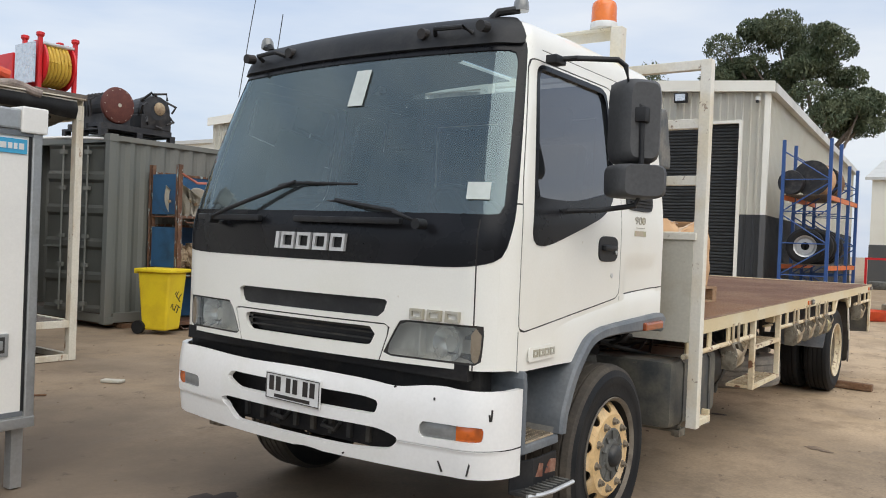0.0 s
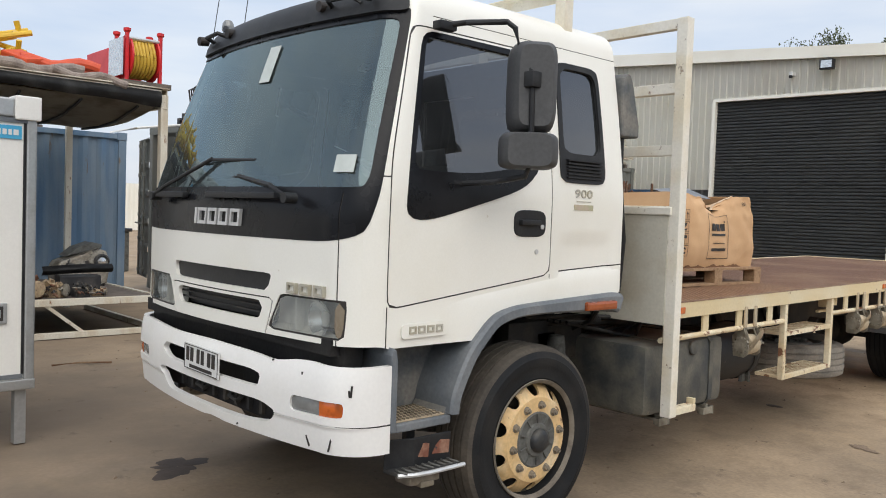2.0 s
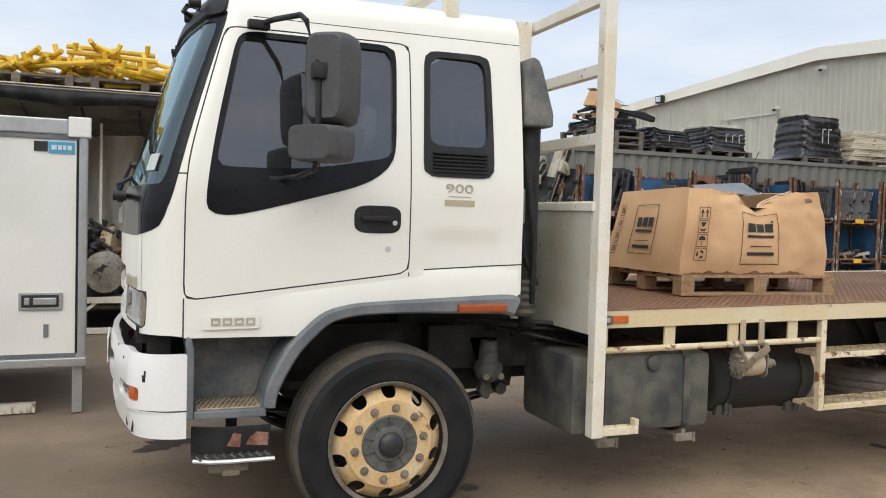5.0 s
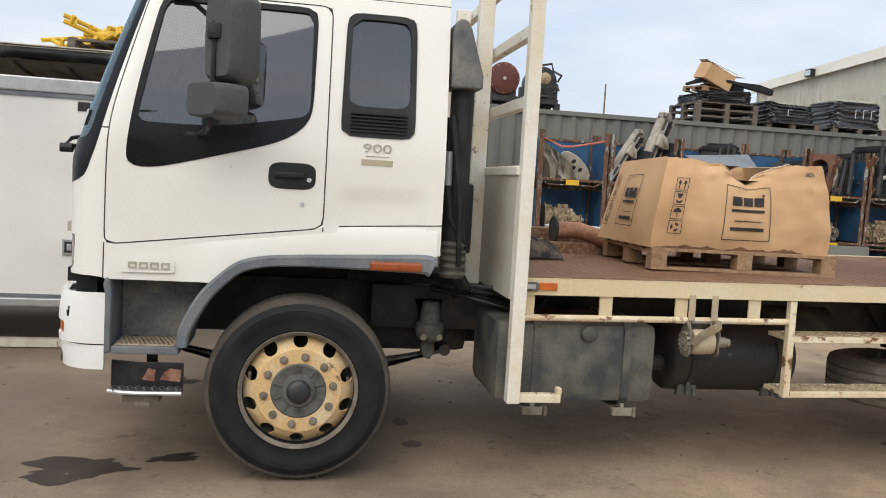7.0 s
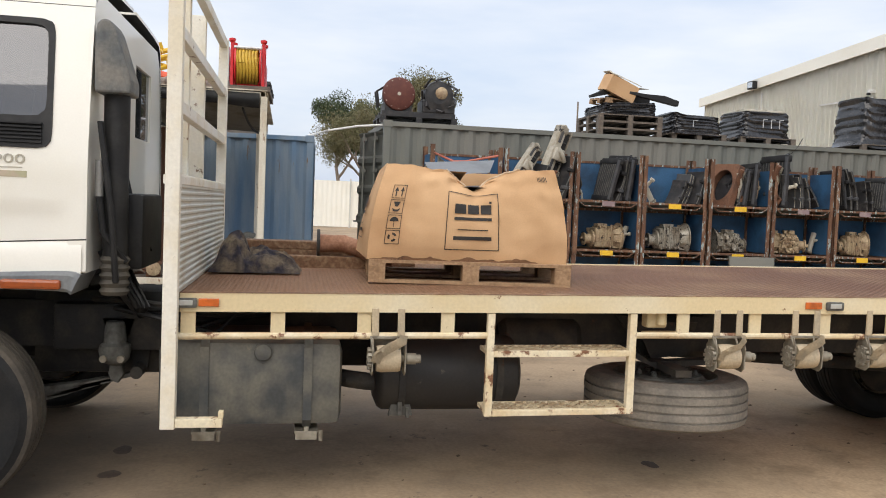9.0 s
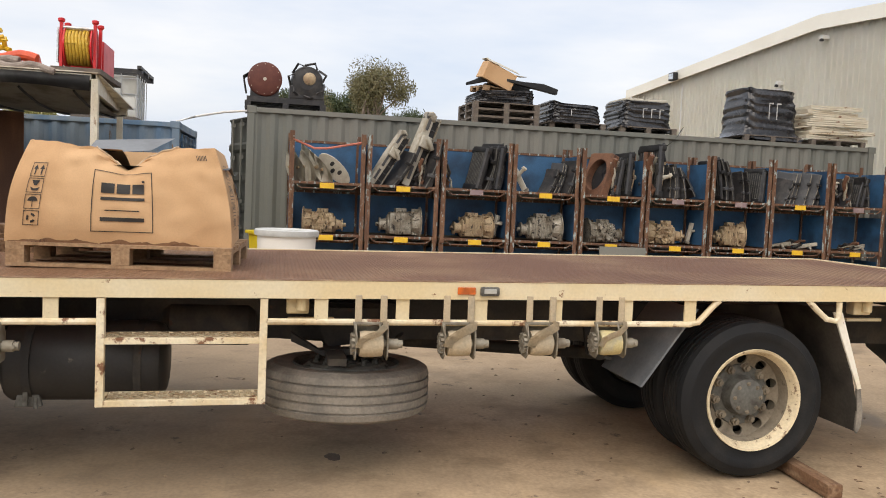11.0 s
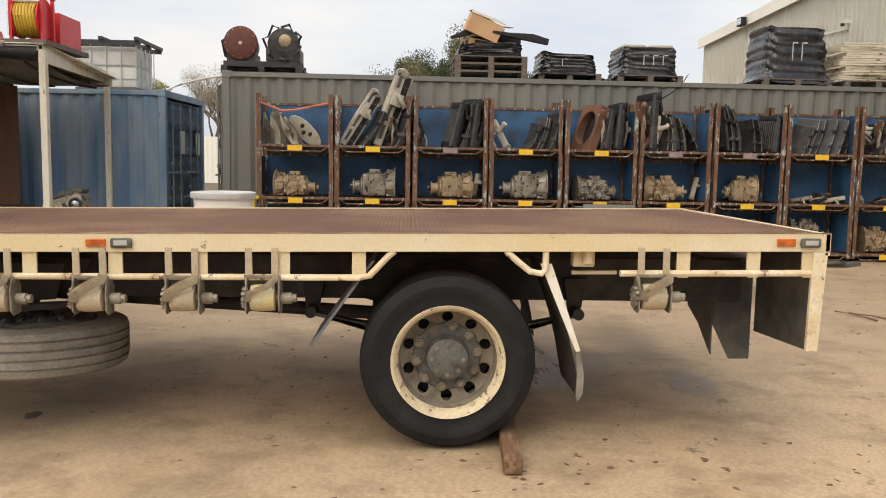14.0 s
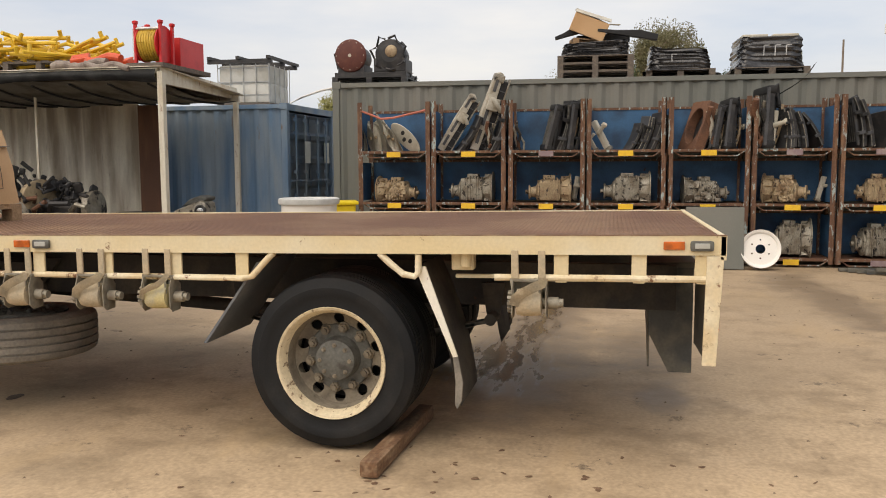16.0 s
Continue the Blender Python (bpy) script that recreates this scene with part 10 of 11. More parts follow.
wrapped_load(3.9, 5.15, 0.62, 1, 3, False, 0, 0.05, 0.05)
wrapped_load(5.35, 6.45, 0.47, 2, 1, False, 1, 0.22, -0.06)
wrapped_load(6.75, 7.9, 0.62, 3, 1, True, 3, 0.14, 0.0)
wrapped_load(9.35, 10.6, 1.03, 4, 1, False, 2, 0.16, -0.03)
# junk on the first load: carton, black plastic trim, pallet
pallet(on_cont(4.15, 0.35, 0.62, 4, 6, 8), 0.9, 0.7, 0.1, M_pallet, "small broken pallet on a wrapped load", 4)
cb = thing("open_box", "tan open cardboard box tipped over on a wrapped load", "box")
part("box_body", box_bm(-0.26, 0.26, -0.17, 0.17, 0, 0.27, 0.006), M_card, cb, local=True)
for m in (pose(0, -0.18, 0.285, 14, -4, 0), pose(0, 0.02, 0.30, -5, 5, 3)):
    part("flap", box_bm(-0.27, 0.27, 0.0, 0.22, -0.004, 0.004, m=m), M_bonewhite, cb, "pale flap", local=True)
part("flap", box_bm(0.0, 0.16, -0.17, 0.17, -0.004, 0.004, m=pose(0.255, 0, 0.275, 0, -18, 0)), M_bonewhite, cb, "pale flap", local=True)
cb.matrix_basis = on_cont(4.35, 0.5, 0.76, 8, 22, 6) @ Matrix.Scale(1.15, 4)
for k, (x, z, ry, L) in enumerate(((4.55, 0.80, 10, 1.0), (3.85, 0.70, -14, 0.5), (4.2, 0.72, 4, 0.9))):
    bm = bmesh.new()
    slab(bm, [(0, 0), (L, 0), (L, 0.10), (L * 0.7, 0.13), (L * 0.3, 0.07), (0, 0.05)], "y", -0.05, 0.06)
    ob = part("plastic_trim", bm, M_blackplast, bevel=0.01)
    ob.matrix_basis = on_cont(x, 0.35 + 0.1 * k, z, 0, ry, 3 * k)
    tagged(ob, "black plastic vehicle trim on a wrapped load", "trim", "plastic trim on the load")
bm = bmesh.new()
sheet(bm, lambda u, v: (8.65 - 0.62 * u + 0.05 * v + 0.05 * math.sin(5 * u), -0.05 - 0.12 * u, 0.0 - 0.62 * u ** 1.2 - 0.05 * math.sin(4 * u) + 0.05 * v), 14, 3)
bmesh.ops.solidify(bm, geom=bm.faces[:], thickness=0.01)
for v in bm.verts:
    v.co = on_cont(0, 0) @ (v.co - Vector((0.75, 0, 0)) + Vector((0, 0, 0.12)))
tagged(part("loose_wrap", bm, M_wrap, smooth=True), "strip of black wrap hanging from a load", "wrap")
# rusted white frames stacked at the far end
M_rustwhite = surface("rusted_white_frames", (0.62, 0.57, 0.46), 0.6, second=(0.52, 0.44, 0.32), scale=3, spots=RUST, spot_amount=0.35, spot_scale=6, grain=0.1, bump=0.15)
pallet(on_cont(10.85, 0.15), 1.25, 1.0, 0.13, M_greypallet, "grey weathered pallet on the container roof", 5)
for k in range(8):
    e = thing("white_trestle", "rusty white steel frame in a stack on the container", "frame", group="stacked white frames")
    L = 1.5 - 0.05 * k
    for z in (0, 0.04):
        part("long_bar", box_bm(0, L, 0, 0.04, z, z + 0.03), M_rustwhite, e, local=True)
    part("long_bar", box_bm(0, L, 0.9, 0.94, 0, 0.07), M_rustwhite, e, local=True)
    for x in (0, L / 2, L - 0.05):
        part("cross_bar", box_bm(x, x + 0.05, 0.04, 0.9, 0, 0.06), M_rustwhite, e, local=True)
    e.matrix_basis = on_cont(10.72 + 0.06 * (k % 3), 0.15, 0.145 + 0.082 * k, 0, random.Random(k).uniform(-1.5, 1.5), random.Random(k).uniform(-5, 5))
# two engines or reels at the near corner
pallet(on_cont(-0.05, 0.15), 1.35, 1.1, 0.13, M_dark, "black steel pallet on the container roof", 5)
sk = thing("engine_skid", "dark steel skid frame under two old engines", "frame")
for y in (0.22, 0.62, 1.05):
    part("skid_rail", box_bm(-0.02, 1.28, y, y + 0.09, 0.0, 0.08, 0.004), M_dark, sk, local=True)
for x in (0.0, 0.62, 1.19):
    part("skid_bar", box_bm(x, x + 0.07, 0.3, 1.05, 0.02, 0.07), M_dark, sk, local=True)
sk.matrix_basis = on_cont(0, 0, 0.131)
dr = thing("winch_drum", "dark red round end of an old motor drum", "motor")
bm = bmesh.new()
lathe(bm, [(-0.05, 0.0), (-0.05, 0.20), (-0.03, 0.235), (0.0, 0.245), (0.03, 0.235), (0.04, 0.20)], (0, 0, 0.25), "y", 32)
part("face", bm, surface("dark_red_primer", (0.10, 0.028, 0.021), 0.7, second=(0.14, 0.045, 0.032), scale=6, grain=0.12, bump=0.2), dr, local=True, smooth=True)
bm = bmesh.new()
lathe(bm, [(0.04, 0.19), (0.5, 0.19), (0.55, 0.12)], (0, 0, 0.25), "y", 24)
for k in range(5):
    pipe(bm, [(-0.15, 0.1 + 0.08 * k, 0.4), (-0.3, 0.15 + 0.07 * k, 0.3), (-0.26, 0.2 + 0.06 * k, 0.08)], 0.014, 6)
bx(bm, -0.2, 0.2, 0.0, 0.5, 0.0, 0.12)
part("body", bm, M_dark, dr, local=True)
for k in range(12):
    a = 2 * math.pi * k / 12
    bm = bmesh.new()
    rod(bm, (0.205 * math.cos(a), -0.045, 0.25 + 0.205 * math.sin(a)), (0.205 * math.cos(a), -0.035, 0.25 + 0.205 * math.sin(a)), 0.012, seg=6)
    part("bolt", bm, M_bonewhite, dr, local=True)
bm = bmesh.new()
rod(bm, (0, -0.06, 0.25), (0, -0.04, 0.25), 0.025)
part("hub_cap", bm, M_bonewhite, dr, local=True)
dr.matrix_basis = on_cont(0.27, 0.25, 0.21) @ Matrix.Scale(1.18, 4)
mo = thing("old_engine", "black greasy engine with pipes on the container roof", "engine")
bm = bmesh.new()
lathe(bm, [(0, 0.12), (0.02, 0.22), (0.12, 0.24), (0.3, 0.22), (0.5, 0.2)], (0, 0, 0.26), "y", 26)
bx(bm, -0.25, 0.25, 0.02, 0.5, 0, 0.2, 0.02)
for k in range(7):
    a = k * 0.9
    pipe(bm, [(0.22 * math.cos(a), -0.02, 0.26 + 0.22 * math.sin(a)), (0.28 * math.cos(a + 0.3), -0.05, 0.28 + 0.26 * math.sin(a + 0.3)), (0.25 * math.cos(a + 0.8), 0.1, 0.26 + 0.25 * math.sin(a + 0.8))], 0.018, 6)
part("body", bm, M_dark, mo, local=True)
bm = bmesh.new()
lathe(bm, [(-0.03, 0.0), (-0.03, 0.06), (-0.01, 0.09), (0.02, 0.1)], (0.03, 0, 0.3), "y", 20)
part("pulley", bm, M_alloyt, mo, "tan pulley", local=True, smooth=True)
mo.matrix_basis = on_cont(0.98, 0.2, 0.21) @ Matrix.Scale(1.16, 4)

# tank in a cage on the blue container
IX, IY = -10.60, -0.07
ibc = thing("caged_tank", "white plastic tank in a cage with a dark frame on top", "tank", (IX - 0.55, IY + 0.55, 2.74))
M_ibc = surface("milky_plastic", (0.58, 0.57, 0.52), 0.5, second=(0.46, 0.44, 0.38), scale=3, grain=0.04, bump=0.05)
bm = bmesh.new()
bx(bm, IX - 1.08, IX - 0.03, IY, IY + 1.10, 2.86, 3.24, 0.06)
bx(bm, IX - 1.08, IX - 0.03, IY, IY + 1.10, 3.255, 3.63, 0.06)
part("bottle", bm, M_ibc, ibc, "milky white plastic bottle", smooth=True)
part("waist", box_bm(IX - 1.06, IX - 0.05, IY + 0.02, IY + 1.08, 3.20, 3.30), M_ibc, ibc)
part("base", box_bm(IX - 1.12, IX + 0.02, IY - 0.03, IY + 1.13, 2.73, 2.86, 0.01), M_greypallet, ibc)
for k in range(5):
    y = IY - 0.01 + k * 0.28
    part("cage_bar", box_bm(IX - 0.012, IX + 0.004, y - 0.008, y + 0.008, 2.86, 3.65), M_alum, ibc)
    x = IX - 0.04 - k * 0.26
    part("cage_bar", box_bm(x - 0.008, x + 0.008, IY + 1.112, IY + 1.126, 2.86, 3.65), M_alum, ibc)
for z in (3.02, 3.28, 3.56):
    part("cage_bar", box_bm(IX - 0.026, IX - 0.013, IY, IY + 1.12, z, z + 0.018), M_alum, ibc)
for y in (IY - 0.16, IY + 0.47, IY + 1.13):
    part("top_slat", box_bm(IX - 1.45, IX + 0.16, y, y + 0.07, 3.73, 3.79), M_dark, ibc)
for x in (IX - 1.3, IX - 0.62, IX + 0.03):
    part("top_bearer", box_bm(x, x + 0.08, IY - 0.18, IY + 1.22, 3.65, 3.73), M_dark, ibc)

# ---- small things by the stillages ----
M_yelbin = surface("yellow_bin_plastic", (0.80, 0.60, 0.02), 0.45, second=(0.72, 0.52, 0.02), scale=4, grain=0.04, bump=0.05)
sb = thing("wheelie_bin", "yellow plastic wheelie bin with black sprayed words", "bin")
bm = bmesh.new()
q = [(-0.24, -0.27), (0.24, -0.27), (0.24, 0.27), (-0.24, 0.27)]
lo = [bm.verts.new((x * 0.8, y * 0.75, 0.06)) for x, y in q]
hi = [bm.verts.new((x, y, 0.93)) for x, y in q]
bm.faces.new(lo[::-1])
for i in range(4):
    bm.faces.new((lo[i], lo[(i + 1) % 4], hi[(i + 1) % 4], hi[i]))
bm.faces.new(hi)
part("body", bm, M_yelbin, sb, local=True, bevel=0.03)
part("lid", box_bm(-0.28, 0.28, -0.32, 0.31, 0.93, 0.985, 0.02), M_yelbin, sb, local=True, smooth=True)
part("handle", box_bm(-0.2, 0.2, 0.30, 0.36, 0.90, 0.94, 0.01), M_yelbin, sb, local=True)
for x in (-0.22, 0.22):
    bm = bmesh.new()
    rod(bm, (x - 0.03, 0.24, 0.10), (x + 0.03, 0.24, 0.10), 0.10, seg=20)
    part("wheel", bm, M_rubber, sb, local=True, smooth=True)
SB = pose(-7.72, 3.51, 0, 0, 0, 112)
sb.matrix_basis = SB
for txt, z in (("SPILL", 0.64), ("KIT", 0.40)):
    t_ = words("sprayed_word", txt, 0.2, SB @ Matrix(((1, 0, 0, 0.0), (0, 0, -1, -0.262 + (0.93 - z) * 0.06), (0, 1, 0, z), (0, 0, 0, 1))) @ Matrix.Rotation(radians(-42 if txt == "SPILL" else -30), 4, "Z") @ Matrix.Scale(0.85, 4), M_ink, sb, 0.004)
M_paleplast = surface("pale_grey_fibreglass", (0.55, 0.56, 0.55), 0.5, second=(0.46, 0.47, 0.46), scale=4, grain=0.05, bump=0.04)
tub = thing("white_tub", "round white fibreglass tub with a grey rim on the ground", "tub", (-5.62, 3.76, 0))
bm = bmesh.new()
lathe(bm, [(0.0, 0.0), (0.0, 0.34), (0.03, 0.36), (0.98, 0.385), (1.06, 0.39), (1.06, 0.365), (0.60, 0.35), (0.60, 0.0)], (-5.62, 3.76, 0.0), "z", 48, 1, False)
part("body", bm, M_wpanel, tub, smooth=True)
bm = bmesh.new()
lathe(bm, [(1.03, 0.385), (1.03, 0.42), (1.06, 0.43), (1.105, 0.425), (1.115, 0.40), (1.09, 0.37), (1.04, 0.365)], (-5.62, 3.76, 0.0), "z", 48, 1, False)
part("rim", bm, M_paleplast, tub, smooth=True)
# white wheel rim that leans on the stillages
lr = thing("spare_rim", "white painted steel wheel leaning on the stillages", "wheel")
bm = bmesh.new()
lathe(bm, [(0.0, 0.29), (0.0, 0.31), (0.02, 0.31), (0.03, 0.285), (0.1, 0.27), (0.14, 0.275), (0.16, 0.30), (0.165, 0.315), (0.18, 0.312), (0.175, 0.29), (0.16, 0.265), (0.1, 0.255), (0.04, 0.26)], (0, 0, 0.315), "x", 48, 1, False)
part("rim", bm, M_wpanel, lr, local=True, smooth=True)
bm = bmesh.new()
polar_disc(bm, lambda r: 0.14, 6, 0.016, 0.15, 0.075, 0.262, 1, 72, 10)
for v in bm.verts:
    v.co.z += 0.315
ob = part("disc", bm, M_wpanel, lr, local=True, smooth=True)
mod = ob.modifiers.new("thickness", "SOLIDIFY")
mod.thickness = 0.01
lr.matrix_basis = pose(-7.62, 10.11, 0, 0, -10, -2) @ Matrix.Scale(0.92, 4)
# steel lengths and a grey panel on the ground before the stillages
for k in range(5):
    bm = bmesh.new()
    bx(bm, -0.03, 0.03, 0, 2.4 - 0.2 * k, 0, 0.05, 0.003)
    ob = part("steel_length", bm, M_tank)
    ob.matrix_basis = pose(-7.55 + 0.09 * k, 11.2 + 0.1 * k, 0.0 if k < 4 else 0.05, 0, 0, -1 + 0.6 * k)
    tagged(ob, "dark grey steel length lying on the ground", "steel bar", "steel lengths")
bm = bmesh.new()
bx(bm, -0.02, 0.02, -0.42, 0.42, 0, 0.93, 0.004)
ob = part("leaning_sheet", bm, M_cgrey)
ob.matrix_basis = pose(-7.5, 9.45, 0, 0, -6, 0)
tagged(ob, "dark grey sheet panel leaning on the stillages", "panel")
for k, (x, y, r) in enumerate(((-3.2, 10.9, 20), (-3.1, 11.0, 32), (-4.5, -0.6, 80), (0.3, -3.2, 50))):
    bm = bmesh.new()
    pipe(bm, [(0, 0, 0.012), (0.25, 0.03, 0.018), (0.55, -0.02, 0.01)], 0.010, 6)
    ob = part("fallen_stick", bm, M_oldwood)
    ob.matrix_basis = pose(x, y, 0, 0, 0, r)
    tagged(ob, "thin brown stick on the ground", "stick", "sticks")
bm = bmesh.new()
bx(bm, -0.11, 0.11, -0.05, 0.05, 0, 0.03, 0.01)
ob = part("scrap_scoop", bm, M_bonewhite)
ob.matrix_basis = pose(-4.6, 0.75, 0, 0, 0, 30)
tagged(ob, "pale scrap of plastic on the ground", "scrap")
# pale pipe between the two containers, and papers on the blue doors
bm = bmesh.new()
pipe(bm, [(-9.75, 1.85, 2.77), (-9.5, 2.2, 2.86), (-9.1, 2.7, 2.93), (-8.7, 3.2, 2.95)], 0.02, 8)
tagged(part("plastic_pipe", bm, M_plate, smooth=True), "thin white plastic pipe bridging two containers", "pipe")
for x in (-11.35, -10.25):
    bm = bmesh.new()
    bx(bm, x - 0.14, x + 0.14, 0, 0.006, 1.62, 2.05, 0.0, m=Matrix.Translation((0, 1.985, 0)))
    part("paper_notice", bm, M_paper, blue_box, "faded white notice sheet")


# ---- workshop building ----
M_clad = surface("cream_wall_cladding", (0.85, 0.84, 0.76), 0.5, second=(0.81, 0.79, 0.70), scale=0.7, grain=0.03, bump=0.03)
M_band = surface("charcoal_wall_band", (0.085, 0.09, 0.095), 0.55, second=(0.10, 0.10, 0.10), scale=0.8, grain=0.05, bump=0.05)
M_roller = surface("grey_roller_door", (0.082, 0.088, 0.092), 0.5, second=(0.10, 0.105, 0.105), scale=0.9, grain=0.05, bump=0.05)
M_roofing = surface("pale_roofing", (0.58, 0.58, 0.55), 0.5, second=(0.5, 0.5, 0.47), scale=1, grain=0.04, bump=0.05)
BO = Vector((-22.95, 16.35, 0))
BA = math.atan2(17.97 - 16.35, -2.73 + 22.95)
BW = math.hypot(20.22, 1.62)
BM = Matrix.Translation(BO) @ Matrix.Rotation(BA, 4, "Z")
PEAK, ZL, ZP, ZR = 9.7, 5.73, 6.45, 5.84
DX0, DX1, DZT = BW - 5.25, BW - 0.62, 5.02
bld = thing("workshop_building", "cream clad workshop with charcoal lower band and grey roller door", "building", (-12, 20, 0), kind="structure")


def roof_line(x):
    return ZL + (ZP - ZL) * x / PEAK if x < PEAK else ZP + (ZR - ZP) * (x - PEAK) / (BW - PEAK)


def clad(x0, x1, z0, z1, mt, name, top=None, off=0.0, M=None):
    """Ribbed cladding between two heights, its top cut to the roof line."""
    bm = bmesh.new()
    pitch = 0.19
    n = max(1, round((x1 - x0) / pitch))
    p = (x1 - x0) / n
    pts = []
    for k in range(n):
        s = x0 + k * p
        pts += [(s, 0), (s + p * 0.62, 0), (s + p * 0.70, -0.03), (s + p * 0.90, -0.03)]
    pts.append((x1, 0))
    a = [bm.verts.new((M or BM) @ Vector((x, y - off, z0))) for x, y in pts]
    b = [bm.verts.new((M or BM) @ Vector((x, y - off, top(x) if top else z1))) for x, y in pts]
    for i in range(len(pts) - 1):
        bm.faces.new((a[i], a[i + 1], b[i + 1], b[i]))
    bmesh.ops.solidify(bm, geom=bm.faces[:], thickness=0.01)
    return part(name, bm, mt, bld)


def bbox_(nm, a, mt, lb="", bev=0.0, parent=None):
    return part(nm, box_bm(*a, bev, m=BM), mt, parent or bld, lb)


clad(0, DX0, 2.56, 0, M_clad, "wall_cladding", roof_line)
clad(DX0, DX1, DZT, 0, M_clad, "wall_cladding", roof_line)
clad(DX1, BW, 2.56, 0, M_clad, "wall_cladding", roof_line)
clad(0, DX0, 0, 2.56, M_band, "wall_band")
clad(DX1, BW, 0, 2.56, M_band, "wall_band")
SIDE = Matrix.Translation(BM @ Vector((BW, 0, 0))) @ Matrix.Rotation(BA + math.pi / 2, 4, "Z")
clad(0, 24, 2.56, ZR, M_clad, "side_cladding", None, 0.0, SIDE)
clad(0, 24, 0, 2.56, M_band, "side_band", None, 0.0, SIDE)
bbox_("wall_core", (0.02, DX0 - 0.05, 0.05, 0.25, 0, 5.6), M_clad)
bbox_("wall_core", (DX1 + 0.05, BW - 0.02, 0.05, 0.25, 0, 5.75), M_clad)
bbox_("wall_core", (0.02, BW - 0.02, 23.6, 23.9, 0, 5.9), M_clad)
bbox_("wall_core", (0.0, 0.2, 0.1, 23.9, 0, 5.6), M_clad)
bm = bmesh.new()
slab(bm, [(-0.15, ZL + 0.02), (PEAK, ZP + 0.03), (BW + 0.15, ZR + 0.02), (BW + 0.15, ZR + 0.12), (PEAK, ZP + 0.13), (-0.15, ZL + 0.12)], "y", -0.12, 24, m=BM)
part("roof", bm, M_roofing, bld, "pale metal roof with folded edge")
bm = bmesh.new()
slab(bm, [(-0.15, ZL - 0.12), (PEAK, ZP - 0.11), (BW + 0.15, ZR - 0.12), (BW + 0.15, ZR + 0.155), (PEAK, ZP + 0.25), (-0.15, ZL + 0.18)], "y", -0.16, -0.10, m=BM)
part("barge_board", bm, M_clad, bld, "cream barge flashing")
bm = bmesh.new()
slab(bm, [(BW + 0.02, ZR - 0.14), (BW + 0.20, ZR - 0.14), (BW + 0.20, ZR + 0.10), (BW + 0.02, ZR + 0.10)], "y", -0.1, 24, m=BM)
part("gutter", bm, M_roofing, bld, "pale gutter")
# roller door: curved slats
bm = bmesh.new()
n = 58
rows = []
for k in range(n):
    z = k * DZT / n
    rows += [(z, 0.12), (z + DZT / n * 0.35, 0.085), (z + DZT / n * 0.7, 0.085)]
rows.append((DZT, 0.12))
a = [bm.verts.new(BM @ Vector((DX0 + 0.05, y, z))) for z, y in rows]
b = [bm.verts.new(BM @ Vector((DX1 - 0.05, y, z))) for z, y in rows]
for i in range(len(rows) - 1):
    bm.faces.new((a[i], b[i], b[i + 1], a[i + 1]))
bmesh.ops.solidify(bm, geom=bm.faces[:], thickness=0.006)
part("roller_door", bm, M_roller, bld, "closed dark grey steel roller door")
for x in (DX0, DX1 - 0.09):
    bbox_("door_jamb", (x, x + 0.09, -0.04, 0.16, 0, DZT), M_clad)
bbox_("door_head", (DX0, DX1, -0.035, 0.16, DZT - 0.06, DZT + 0.02), M_clad)
bbox_("corner_flashing", (BW - 0.10, BW + 0.04, -0.045, 0.10, 0, 2.56), M_band)
bbox_("corner_flashing", (BW - 0.10, BW + 0.04, -0.045, 0.10, 2.56, ZR - 0.1), M_clad)


def floodlight(x, z):
    e = bbox_("floodlight", (x - 0.17, x + 0.17, -0.36, -0.20, z - 0.13, z + 0.13), M_blackplast, "black floodlight", 0.02)
    bbox_("lens", (x - 0.13, x + 0.13, -0.372, -0.358, z - 0.09, z + 0.09), M_reflect, "", 0.0, e)
    bbox_("bracket", (x - 0.03, x + 0.03, -0.21, 0.0, z - 0.04, z + 0.04), M_blackplast, "", 0.0, e)


floodlight(BW - 2.2, 5.66)
floodlight(3.2, 5.97)
for x, z in ((BW - 3.1, 5.52), (BW - 0.25, 5.55), (9.9, 6.1), (8.3, 5.15)):
    e = bbox_("camera_housing", (x - 0.05, x + 0.05, -0.22, 0.0, z - 0.05, z + 0.05), M_plate, "small white security camera", 0.015)
    bbox_("camera_dome", (x - 0.04, x + 0.04, -0.25, -0.17, z - 0.11, z - 0.04), M_blackplast, "", 0.02, e)
bbox_("conduit", (6.2, 8.3, -0.06, -0.03, 4.98, 5.02), M_plate)
bbox_("conduit", (3.4, 3.43, -0.06, -0.03, 3.0, 5.7), M_plate)

# second shed further along, and a far pale shed
shed = thing("far_shed", "cream metal shed further down the yard", "building", (3, 44, 0), kind="structure")
part("wall", box_bm(-4.0, 14, 43.5, 55, 0, 5.6), M_clad, shed)
bm = bmesh.new()
slab(bm, [(43.2, 5.55), (49, 7.0), (55.3, 5.55), (55.3, 5.7), (49, 7.15), (43.2, 5.7)], "x", -4.3, 14.3)
part("roof", bm, M_roofing, shed)
part("band", box_bm(-4.03, 14.03, 43.46, 43.5, 0, 2.2), M_band, shed)
for x in (-2.0, 3.0):
    part("shed_door", box_bm(x, x + 2.6, 43.4, 43.46, 0, 2.9), M_roller, shed)
fs = thing("far_store", "pale far store building with a flat roof", "building", (-35, 22, 0), kind="structure")
part("wall", box_bm(-40, -31, 24, 36, 0, 6.2), M_clad, fs)
part("roof", box_bm(-40.2, -30.8, 23.8, 36.2, 6.2, 6.4), M_roofing, fs)

